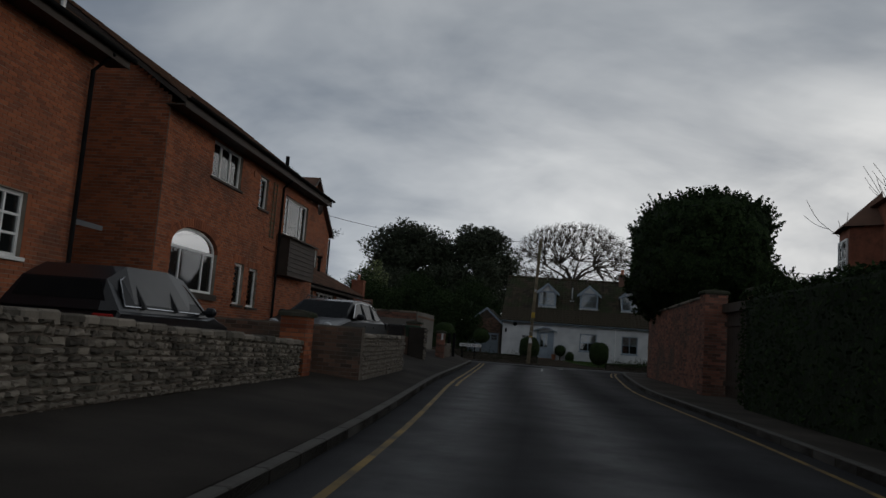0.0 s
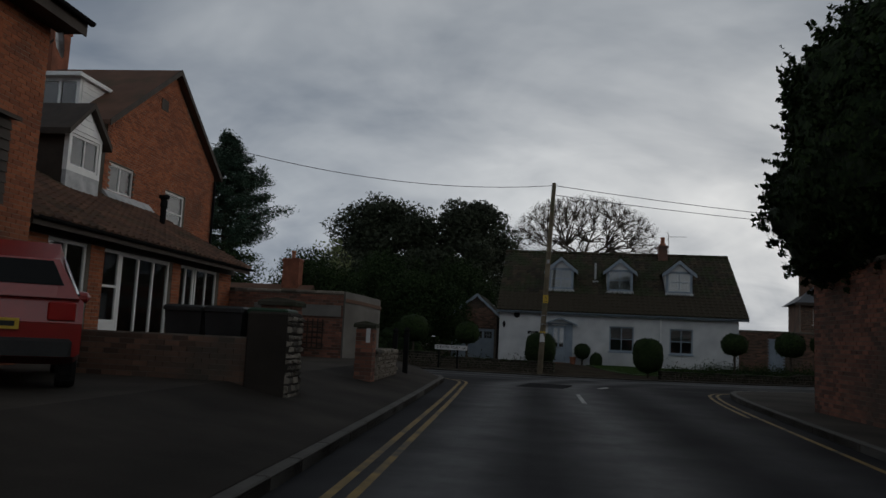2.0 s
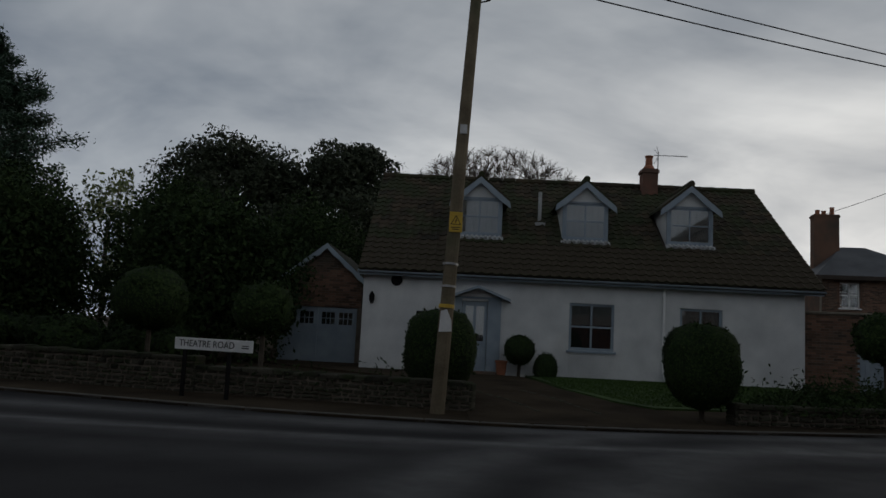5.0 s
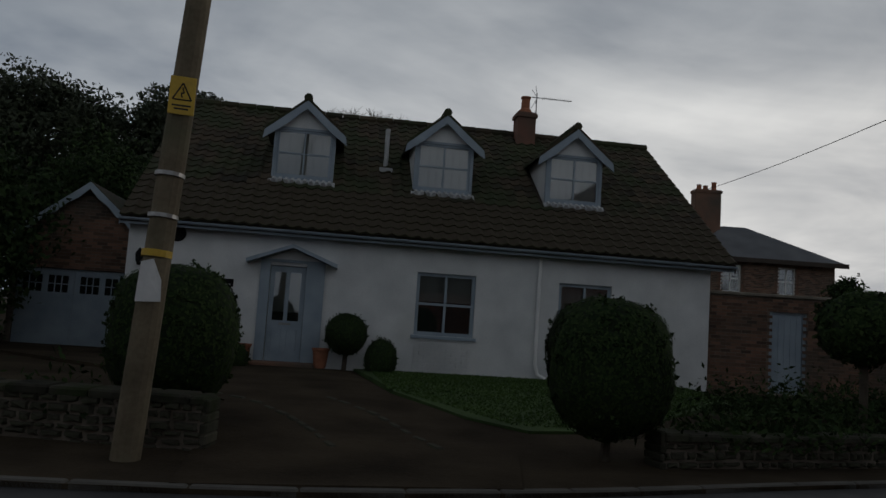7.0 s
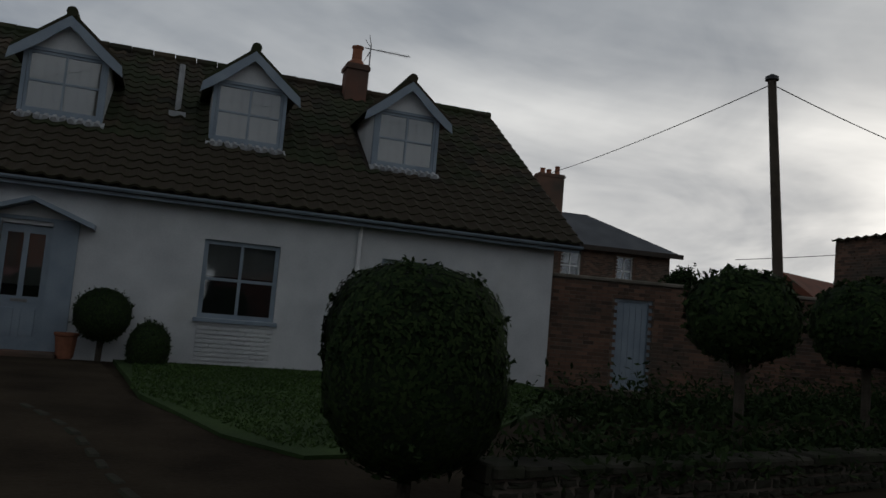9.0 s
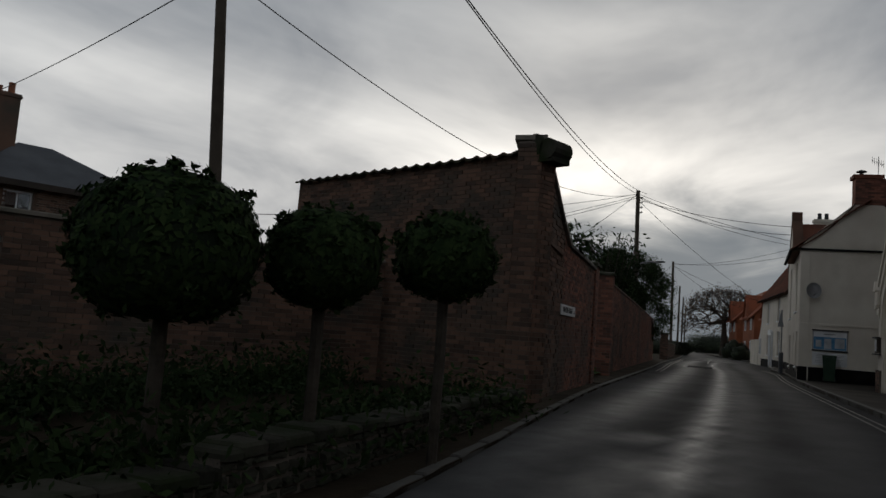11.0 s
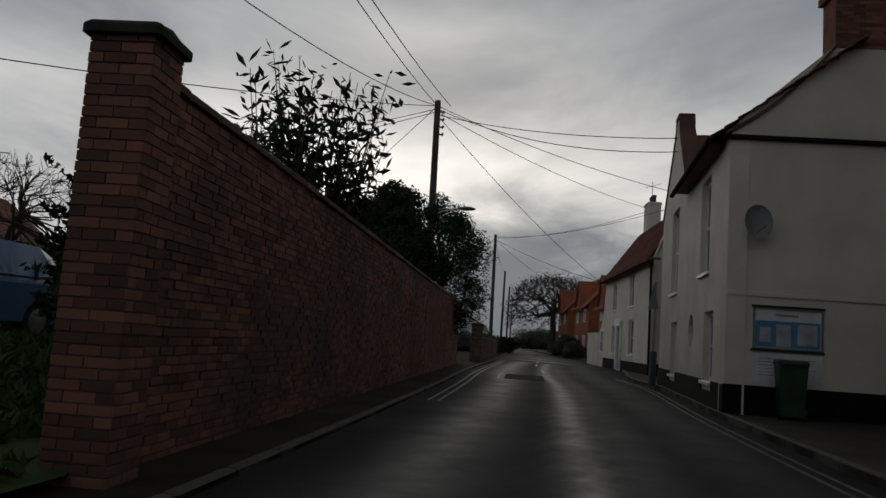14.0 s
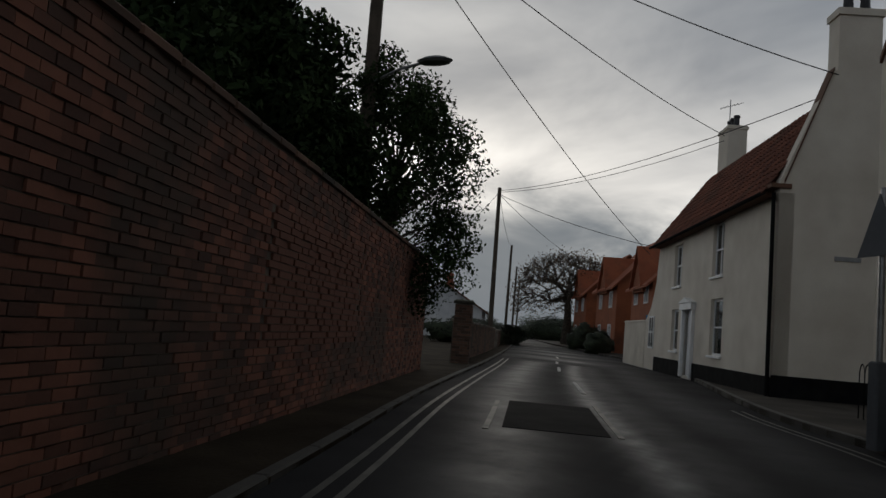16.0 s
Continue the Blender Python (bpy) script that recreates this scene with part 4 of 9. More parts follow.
slab("ground_north", NORTH_KERB + [(210, 160), (-60, 160), (-60, 60)], -0.5, 0.04, "earth", "dark garden soil behind a flush road edge", "ground", level=gn)


def kerb_run(name, line, z, w, side, label, lo=None):
    """Kerb stones end to end along a line."""
    ob = thing(name, I4, label, "kerb", kind="structure")
    far = Geo()
    count = 0
    for a, b in zip(line[:-1], line[1:]):
        a, b = Vector((*a, 0)), Vector((*b, 0))
        if (b - a).length < 0.2:
            continue
        d = (b - a).normalized()
        m = Matrix.Translation(a + Vector((0, 0, gz((a.x + b.x) / 2, (a.y + b.y) / 2)))) @ Matrix.Rotation(math.atan2(d.y, d.x), 4, "Z")
        y0, y1 = (0.0, w) if side > 0 else (-w, 0.0)
        k = Geo().bev(0.004, (b - a).length - 0.004, y0, y1, -0.05, z, 0.018)
        mid = (a + b) / 2
        if -8 < mid.x < 62 and -8 < mid.y < 64 and count < 110:
            part("kerb_stone", k, "kerb", ob, m=m)
            count += 1
        else:
            far.add(k.v, k.f, m)
    if far.v:
        part("distant_kerb_stones", far, "kerb", ob, kind="stuff")
    return ob


kerb_run("kerb_west", LEFT_KERB, 0.112, 0.14, 1, "weathered concrete kerb stones along the road")
kerb_run("kerb_east", RIGHT_KERB, 0.112, 0.14, -1, "weathered concrete kerb stones round the corner")
kerb_run("kerb_north", NORTH_KERB, 0.055, 0.12, 1, "low flush kerb stones at the garden edge")


def clip_line(line, lo, hi):
    return [p for p in line if lo(p) and hi(p)]


west_part = [p for p in LEFT_KERB if p[1] < 38.2 and p[0] > 2.0]
ribbon("road_marking", west_part, -0.4, -0.48, 0.004, "yellow_line", "faded yellow line along the kerb", "road marking")
ribbon("road_marking", [p for p in west_part if p[1] > 13], -0.58, -0.66, 0.004, "yellow_line", "faded second yellow line near the corner", "road marking")
east_far = [p for p in RIGHT_KERB if 19.5 < p[0] < 62]
ribbon("road_marking", east_far, 0.28, 0.34, 0.004, "faded_line", "dull worn line along the kerb", "road marking")
ribbon("road_marking", east_far, 0.46, 0.52, 0.004, "faded_line", "dull worn second line along the kerb", "road marking")
east_part = [p for p in RIGHT_KERB if p[0] < 20]
ribbon("road_marking", east_part, 0.28, 0.36, 0.004, "yellow_line", "faded yellow line along the kerb", "road marking")
ribbon("road_marking", [p for p in east_part if p[1] > 27], 0.46, 0.54, 0.004, "yellow_line", "faded second yellow line near the corner", "road marking")
north_part = [p for p in NORTH_KERB if 44 < p[0] < 75]
ribbon("road_marking", north_part, -0.30, -0.36, 0.004, "faded_line", "dull pale line at the foot of the wall", "road marking")
ribbon("road_marking", north_part, -0.48, -0.54, 0.004, "faded_line", "dull second pale line at the foot of the wall", "road marking")
# dark repairs and dashes
for x, y, rz, l in ((55.95, 57.33, 18, 3.5), (56.85, 56.0, 18, 3.8)):
    single("road_joint", Geo().box(-l / 2, l / 2, -0.035, 0.035, -0.01, 0.0085), "faded_line", at(x, y, 0.0, rz), "pale worn joint beside a tarmac patch", "road joint", kind="structure")
for x, y, rz, w, l in ((56.45, 56.65, 18, 1.25, 3.4), (6.9, 33.5, 80, 1.2, 3.2)):
    g = Geo().bev(-l / 2, l / 2, -w / 2, w / 2, -0.01, 0.007, 0.002)
    single("road_patch", g, "asphalt_patch", at(x, y, gz(x, y), rz), "dark tarmac repair patch in the road", "road patch", kind="structure")
for x, y, rz, l, w in ((7.74, 29.6, 90, 2.6, 0.09), (8.6, 34.9, 72, 1.3, 0.12), (62.7, 57.9, 18, 3.4, 0.1), (70, 60.4, 16, 2.6, 0.1), (75, 61.9, 16, 2.0, 0.1), (81, 63.6, 17, 2.0, 0.1)):
    g = Geo().box(-l / 2, l / 2, -w / 2, w / 2, -0.01, 0.009)
    single("road_marking", g, "white_line", at(x, y, gz(x, y), rz), "worn white dash painted on the road", "road marking", kind="structure")

# ---- white cottage ----
cot = thing("cottage", at(4.59, 54.97, 0.04, -1.5), "long white rendered cottage with a mossy tiled roof and three dormers", "house")
CL, CE = 12.56, 2.82
door_h, w1_h, w2_h = (2.86, 3.6, 0.0, 2.06), (5.92, 7.2, 0.81, 2.14), (9.05, 10.25, 0.81, 2.14)
wall(cot, "front_wall", 0, CL, -0.3, CE, [door_h, w1_h, w2_h], "render_white", 0.35)
RY, RZ = 5.0, 6.55
for x in (0.0, CL - 0.3):
    part("gable_wall", Geo().prism([(0.352, -0.1), (2 * RY - 0.2, -0.1), (2 * RY - 0.2, CE - 0.1), (RY, RZ - 0.14), (0.352, CE + 0.15)], x, x + 0.3, "x"), "render_white", cot)
part("back_wall", Geo().box(0.3, CL - 0.3, 2 * RY - 0.5, 2 * RY - 0.2, -0.1, CE - 0.1), "render_white", cot)
OV = -0.3
slope = (RZ - CE) / (RY - OV)
part("roof_deck", Geo().prism([(OV, CE - 0.05), (RY, RZ - 0.05), (2 * RY + 0.3, CE - 0.05), (2 * RY + 0.3, CE - 0.12), (RY, RZ - 0.16), (OV, CE - 0.12)], -0.12, CL + 0.42, "x"), "dark_wood", cot)
DORM = (3.27, 6.53, 9.73)


def dormer_free(x, s):
    y = OV + s * (RY - OV) / math.hypot(RY - OV, RZ - CE)
    return not any(abs(x - d) < 0.72 and 1.45 < y < 3.3 for d in DORM)


roof = roof_tiles(cot, "roof", -0.14, CL + 0.44, OV, CE, RY, RZ, 3, "pantile", "mossy brown clay pantiles", 6, keep=dormer_free)
part("rear_roof", tile_roof(-0.14, CL + 0.44, 2 * RY + 0.3, CE, RY, RZ, 4), "pantile", cot, kind="stuff")
ridge = Geo()
for i in range(28):
    x = -0.14 + i * (CL + 0.58) / 28
    ridge.tube([(x + 0.005, RY, RZ + 0.03), (x + (CL + 0.58) / 28 - 0.01, RY, RZ + 0.036)], [0.12, 0.125], 8)
part("ridge_tiles", ridge, "pantile", cot, kind="stuff")
part("fascia", Geo().box(-0.12, CL + 0.42, OV + 0.03, OV + 0.055, CE - 0.17, CE - 0.05).box(-0.12, CL + 0.42, OV + 0.055, 0.0, CE - 0.15, CE - 0.13), "blue_grey_paint", cot)
gutter(cot, -0.14, CL + 0.44, OV - 0.03, CE - 0.05, 0.06, "blue_grey_paint")
part("bargeboard", Geo().prism([(OV, CE - 0.2), (RY, RZ - 0.2), (RY, RZ - 0.02), (OV, CE - 0.02)], CL + 0.42, CL + 0.445, "x"), "dark_wood", cot)
part("bargeboard", Geo().prism([(OV, CE - 0.2), (RY, RZ - 0.2), (RY, RZ - 0.02), (OV, CE - 0.02)], -0.145, -0.12, "x"), "blue_grey_paint", cot)


def dormer(xc):
    """A gabled dormer window with pale cheeks, a bargeboard and its own tiles."""
    w, zb, ze, za = 1.4, CE + 1.27, CE + 2.5, CE + 3.16
    yf = OV + (zb - CE) / slope - 0.02
    d = part("dormer", Geo().solid([xc - w / 2, xc - w / 2 + 0.07, xc + w / 2 - 0.07, xc + w / 2], [zb - 0.15, zb + 0.1, ze - 0.04, ze + 0.02],
             lambda x, z: not (abs(x - xc) < w / 2 - 0.07 and zb + 0.1 < z < ze - 0.04), yf, yf + 0.1), "blue_grey_paint", cot)
    for s in (-1, 1):
        x = xc + s * (w / 2 - 0.03)
        part("cheek", Geo().prism([(yf + 0.1, zb - 0.1), (yf + 0.1, ze), (yf + 0.1 + (ze - zb) / slope + 0.3, ze)], x - 0.03, x + 0.03, "x"), "render_white", d)
    part("gable", Geo().prism([(xc - w / 2 - 0.02, ze + 0.02), (xc + w / 2 + 0.02, ze + 0.02), (xc, za - 0.1)], yf + 0.03, yf + 0.13), "render_white", d)
    r = Geo()
    for s in (-1, 1):
        a, b = (xc + s * (w / 2 + 0.2), ze - 0.1), (xc, za)
        r.prism([a, b, (b[0], b[1] + 0.07), (a[0] - s * 0.0, a[1] + 0.07)], yf - 0.12, yf + 2.2)
    part("dormer_roof", r, "pantile", d)
    for s in (-1, 1):
        n = 9
        top = [(xc + s * (w / 2 + 0.22) * (1 - t), ze - 0.12 + (za - ze + 0.1) * t) for t in [i / (n - 1) for i in range(n)]]
        low = [(x + s * 0.03, z - 0.2 - 0.05 * math.sin(math.pi * i / (n - 1))) for i, (x, z) in enumerate(top)]
        low[-1] = (xc, low[-1][1])
        part("bargeboard", Geo().prism(top + low[::-1], yf - 0.15 - 0.004 * (s > 0), yf - 0.12), "blue_grey_paint", d)
    part("ridge_tile", Geo().tube([(xc, yf - 0.14, za + 0.06), (xc, yf + 2.0, za + 0.06)], 0.1, 10), "pantile", d)
    part("apron_flashing", Geo().prism([(yf - 0.02, zb + 0.0), (yf - 0.16, zb - 0.09), (yf - 0.16, zb - 0.06), (yf - 0.02, zb + 0.04)], xc - w / 2 - 0.05, xc + w / 2 + 0.05, "x"), "lead", d)
    fl = Geo()
    for i in range(10):
        fl.tube([(xc - w / 2 + (i + 0.5) * w / 10, yf - 0.02, zb + 0.03), (xc - w / 2 + (i + 0.5) * w / 10, yf - 0.19, zb - 0.05)], 0.05, 6)
    part("flashing_edge", fl, "lead", d, kind="stuff")
    x0, x1, z0, z1 = xc - w / 2 + 0.075, xc + w / 2 - 0.075, zb + 0.105, ze - 0.045
    wf = part("casement", bars(Geo(), x0, x1, z0, z1, 0.05, yf + 0.02, yf + 0.07, 2, 2), "blue_grey_paint", d)
    for i in range(2):
        for j in range(2):
            a, c = x0 + 0.05 + i * (x1 - x0 - 0.1) / 2, z0 + 0.05 + j * (z1 - z0 - 0.1) / 2
            pn = part("pane", Geo().box(a, a + (x1 - x0 - 0.1) / 2, yf + 0.04, yf + 0.046, c, c + (z1 - z0 - 0.1) / 2), "glass", d)
            pn.visible_shadow = False
    n = 20
    vs = [(x0 + (x1 - x0) * i / n, yf + 0.075 + 0.004 * math.sin(i * 2.1), z) for z in (z0 + 0.02, z1) for i in range(n + 1)]
    part("curtain", Geo().add(vs, [(i, i + 1, n + 2 + i, n + 1 + i) for i in range(n)]), "curtain", d)
    # dark sheet standing in for the dimness behind the dormer panes
    part("dormer_lining", Geo().box(x0, x1, yf + 0.3, yf + 0.32, z0 - 0.1, z1 + 0.05), "interior_shade", d)


for xc in DORM:
    dormer(xc)
window(cot, *w1_h, y=0.06, cols=2, rows=2, w=0.075, paint="blue_grey_paint", label="blue-grey painted casement window", curtain=0.46)
window(cot, *w2_h, y=0.06, cols=2, rows=2, w=0.075, paint="blue_grey_paint", label="blue-grey painted casement window", curtain=0.46)
# white painted brick panel under the window
pan = bricks(5.94, 7.18, 0.02, 0.74, course=0.075, length=0.23, proud=0.03, rough=0.01, joint=0.018, seed=5)
part("brick_panel", pan, "render_white", cot, "white-painted brickwork under the window")
# front door with its surround and small gabled hood
x0, x1, z0, z1 = door_h
surround = Geo().box(x0 - 0.2, x0, -0.05, 0.1, -0.05, z1 + 0.06).box(x1, x1 + 0.38, -0.05, 0.1, -0.05, z1 + 0.06).box(x0 - 0.2, x1 + 0.38, -0.051, 0.1, z1 + 0.06, z1 + 0.12)
part("door_surround", surround, "blue_grey_paint", cot)
dr = part("door", Geo().solid([x0 + 0.01, x0 + 0.1, x0 + 0.33, x0 + 0.41, x0 + 0.64, x1 - 0.01], [0.02, 0.25, 0.78, 0.92, 1.92, 2.05],
          lambda x, z: not (0.92 < z < 1.92 and (x0 + 0.1 < x < x0 + 0.33 or x0 + 0.41 < x < x0 + 0.64)), 0.06, 0.1), "blue_grey_paint", cot, "blue-grey panelled door with two tall panes")
for a, b in ((x0 + 0.1, x0 + 0.33), (x0 + 0.41, x0 + 0.64)):
    pn = part("pane", Geo().box(a, b, 0.075, 0.081, 0.92, 1.92), "glass", dr)
    part("blind", Geo().box(a - 0.03, b + 0.03, 0.13, 0.135, 1.1, 1.95), "curtain", dr)
    part("raised_panel", Geo().bev(a + 0.01, b - 0.01, 0.045, 0.065, 0.3, 0.74, 0.012), "blue_grey_paint", dr)
part("letter_plate", Geo().bev(x0 + 0.25, x0 + 0.49, 0.05, 0.066, 0.83, 0.88, 0.006), "metal_grey", dr)
# dark sheet standing in for the unlit hall behind the door panes
part("hall_lining", Geo().box(x0, x1, 0.37, 0.4, 0, 2.1), "interior_shade", dr)
hood = Geo()
for s in (-1, 1):
    cx = (x0 + x1) / 2 + 0.07
    a, b = (cx + s * 0.92, z1 + 0.0), (cx, z1 + 0.36)
    hood.prism([a, b, (b[0], b[1] + 0.07), (a[0], a[1] + 0.08)], -0.35, -0.001)
part("door_hood", hood, "blue_grey_paint", cot)
part("hood_infill", Geo().prism([((x0 + x1) / 2 - 0.5, z1 + 0.125), ((x0 + x1) / 2 + 0.64, z1 + 0.125), ((x0 + x1) / 2 + 0.07, z1 + 0.34)], -0.03, -0.006), "render_white", cot)
part("doorstep", Geo().bev(x0 - 0.3, x1 + 0.3, -0.5, -0.055, -0.05, 0.09, 0.02), "brick_dark", cot)
part("downpipe", Geo().tube([(8.58, -0.16, CE - 0.12), (8.58, -0.07, CE - 0.3), (8.58, -0.06, 0.35), (8.64, -0.08, 0.12), (8.85, -0.1, 0.02)], 0.04, 8), "white_paint", cot)
part("vent_cap", Geo().lathe([(0.001, 0.0), (0.17, 0.02), (0.15, 0.09), (0.001, 0.1)], 14, pose(0.95, 0.02, 2.55, 90, 0, 0)), "black_paint", cot)
part("name_board", Geo().bev(1.56, 2.14, -0.03, 0.0, 1.54, 1.7, 0.008), "black_paint", cot)
nb = Geo()
for z, a, b in ((1.645, 1.75, 1.93), (1.585, 1.62, 2.08)):
    nb.box(a, b, -0.034, -0.031, z - 0.012, z + 0.012)
part("name_board_bars", nb, "sign_white", cot)
wl_ = part("wall_lantern", Geo().lathe([(0.03, -0.16), (0.07, -0.06), (0.08, 0.08), (0.03, 0.17), (0.005, 0.2)], 6, at(0.27, -0.11, 2.0)).box(0.255, 0.285, -0.1, 0.0, 2.12, 2.15), "black_paint", cot)
ch = chimney(cot, 9.22, RY - 0.25, RZ - 0.7, RZ + 0.62, 0.52, 0.52, 0, "brick_old")
part("chimney_pot", Geo().lathe([(0.2, 0), (0.18, 0.1), (0.13, 0.16), (0.12, 0.42), (0.15, 0.46), (0.14, 0.5), (0.08, 0.5)], 14, at(9.22, RY - 0.25, RZ + 0.62)), "terracotta", ch)
part("lead_flashing", Geo().prism([(RY - 0.55, RZ - 0.38), (RY + 0.3, RZ + 0.12), (RY + 0.3, RZ + 0.02), (RY - 0.55, RZ - 0.45)], 8.8, 9.62, "x"), "lead", ch)
ant = Geo().tube([(9.6, RY, RZ + 0.15), (9.6, RY, RZ + 1.35)], 0.018, 6).tube([(9.45, RY, RZ + 1.22), (10.65, RY, RZ + 1.22)], 0.012, 6)
for i in range(14):
    ant.tube([(9.8 + i * 0.06, RY - 0.12, RZ + 1.22), (9.8 + i * 0.06, RY + 0.12, RZ + 1.22)], 0.005, 4)
ant.tube([(9.5, RY - 0.2, RZ + 1.5), (9.62, RY, RZ + 1.22), (9.5, RY + 0.2, RZ + 0.95)], 0.008, 4).tube([(9.5, RY + 0.2, RZ + 1.5), (9.62, RY, RZ + 1.22), (9.5, RY - 0.2, RZ + 0.95)], 0.008, 4)
part("aerial", ant, "metal_grey", cot)
yv = OV + 1.98 / slope
part("vent_pipe", Geo().tube([(5.22, yv, CE + 1.85), (5.22, yv, CE + 2.95)], 0.06, 10).box(5.06, 5.38, yv - 0.28, yv + 0.05, CE + 1.72, CE + 1.93), "lead", cot)

# ---- houses west of the first road ----


def brick_house_wall(parent, name, L, z0, z1, holes, seed, material="brick_house", arch=None, thick=0.3):
    """A brick wall of single bricks on a mortar bed, with arched or square openings through it."""
    w = wall(parent, name, 0, L, z0, z1, holes, "mortar", thick)

    def full(x, z):
        return not any(a - 0.0 < x < b and c < z < d for a, b, c, d in holes)
    part("brickwork", bricks(0, L, z0, z1, full, seed=seed), material, w, kind="stuff")
    for a, b, c, d in holes:
        if d - c < 1.6 and b - a < 3.0:
            for e, s in ((a, -0.115), (b, 0.115)):
                part("closer_brick", Geo().box(*sorted((e, e + s)), -0.007, -0.0005, c, d), material, w)
    return w


hb = thing("brick_house", at(-1.09, 11.15, 0.1, 91), "two-storey red brick house with white windows and an arched window", "house")
arch = (0.75, 3.48, 1.7, 3.3)
B_holes = [arch, (2.55, 4.62, 4.78, 5.78), (4.75, 5.5, 1.53, 2.72), (5.9, 6.7, 1.5, 2.68), (6.1, 6.92, 4.58, 5.57), (8.65, 11.4, 4.12, 5.47)]
BL, BE = 12.6, 6.12
bw = brick_house_wall(hb, "front_wall", BL, -0.1, BE, B_holes, 11)
part("gable_wall", Geo().prism([(0.301, -0.1), (8.3, -0.1), (8.3, BE), (4.2, BE + 2.9), (0.301, BE + 0.1)], 0.0, 0.3, "x"), "mortar", hb)
gb = bricks(-8.3, -0.02, -0.1, BE + 2.8, lambda x, z: z < BE + 0.05 + 2.85 * (1 - abs(-x - 4.2) / 4.1), seed=12)
gv = Geo().add(gb.v, gb.f, Matrix.Rotation(radians(-90), 4, "Z"))
part("gable_brickwork", gv, "brick_house", hb, kind="stuff")
part("far_wall", Geo().prism([(0.301, -0.1), (8.3, -0.1), (8.3, BE), (4.2, BE + 2.9), (0.301, BE + 0.1)], BL - 0.3, BL, "x"), "brick_plain", hb)
part("roof_deck", Geo().prism([(-0.45, BE - 0.12), (4.2, BE + 3.1), (8.8, BE - 0.12), (8.8, BE - 0.22), (4.2, BE + 2.95), (-0.45, BE - 0.24)], -0.25, BL + 0.25, "x"), "dark_wood", hb)
part("roof", flat_tiles(-0.28, BL + 0.28, -0.5, BE - 0.14, 4.2, BE + 3.12, 5, wide=0.3, gauge=0.28, lift=0.03), "brown_tile", hb)
part("fascia", Geo().box(-0.25, BL + 0.25, -0.48, -0.45, BE - 0.34, BE - 0.08).box(-0.25, BL + 0.25, -0.449, 0.0, BE - 0.3, BE - 0.27), "dark_wood", hb)
gutter(hb, -0.28, BL + 0.28, -0.55, BE - 0.1, 0.065)
for x0, x1, z0, z1 in B_holes[1:]:
    n = 3 if x1 - x0 > 1.5 else 1
    window(hb, x0, x1, z0, z1, y=0.08, cols=n, w=0.07, splits=(0.22, 0.76) if x1 - x0 > 2.5 else None, curtain=0.98 if z0 > 4 else 0.8, drop=0.24 if 4 < z0 < 4.3 else 0.0, label="white plastic framed window", sillmat="dark_wood", clear="glass_thin")
# the arched window
ax, ar = (arch[0] + arch[1]) / 2, (arch[1] - arch[0]) / 2
spring = 2.78
aw = part("arched_window", bars(Geo(), arch[0] + 0.02, arch[1] - 0.02, arch[2], spring, 0.07, 0.08, 0.15, 3, 1, (0.24, 0.76)), "white_paint", hb, "white segment-arched window of three lights")
top = Geo()
ns = 14
rise = arch[3] - spring
arc_o = [(ax + (ar - 0.02) * math.cos(math.pi * i / ns), spring + (rise - 0.02) * math.sin(math.pi * i / ns)) for i in range(ns + 1)]
arc_i = [(ax + (ar - 0.1) * math.cos(math.pi * i / ns), spring + (rise - 0.1) * math.sin(math.pi * i / ns)) for i in range(ns + 1)]
for i in range(ns):
    top.prism([arc_o[i], arc_o[i + 1], arc_i[i + 1], arc_i[i]], 0.08, 0.15)
part("arch_frame", top, "white_paint", aw)
pn = part("pane", Geo().prism(arc_i, 0.105, 0.111), "glass", aw)
pn = part("pane", Geo().box(arch[0] + 0.08, arch[1] - 0.08, 0.105, 0.111, arch[2] + 0.06, spring - 0.06), "glass", aw)
part("sill", Geo().bev(arch[0] - 0.06, arch[1] + 0.06, -0.08, 0.07, arch[2] - 0.16, arch[2] - 0.003, 0.015), "dark_wood", aw)
# dark sheets standing in for the dim room behind the arch
part("room_shade_box", Geo().box(arch[0] - 0.3, arch[1] + 0.3, 1.6, 1.65, 1.2, 4.0).box(arch[0] - 0.3, arch[1] + 0.3, 0.35, 1.6, 1.15, 1.2), "interior_shade", aw)
# corners above the arch and the ring of bricks
sp = Geo()
for s in (-1, 1):
    arc = [(ax + s * ar * math.cos(math.pi / 2 * i / 8), spring + rise * math.sin(math.pi / 2 * i / 8)) for i in range(9)]
    for i in range(8):
        sp.prism([arc[i], arc[i + 1], (arc[i + 1][0], arch[3]), (arc[i][0], arch[3])], 0.001, 0.2)
part("arch_haunches", sp, "brick_plain", hb)
ring = Geo()
nb_ = 34
for i in range(nb_):
    a0, a1 = math.pi * (i + 0.06) / nb_, math.pi * (i + 0.94) / nb_
    q = [(ax + (ar + k) * math.cos(a), spring + (rise + k) * math.sin(a)) for k, a in ((0.0, a0), (0.22, a0), (0.22, a1), (0.0, a1))]
    ring.prism(q, -0.018, 0.002)
part("arch_bricks", ring, "brick_house", hb)
# lintel soldier bricks over the small windows
for x0, x1, z0, z1 in (B_holes[2], B_holes[3]):
    so = Geo()
    k = int((x1 - x0 + 0.24) / 0.078)
    for i in range(k):
        so.box(x0 - 0.12 + i * 0.078, x0 - 0.12 + i * 0.078 + 0.068, -0.018, 0.0, z1 + 0.005, z1 + 0.2)
    part("soldier_course", so, "brick_house", hb, kind="stuff")
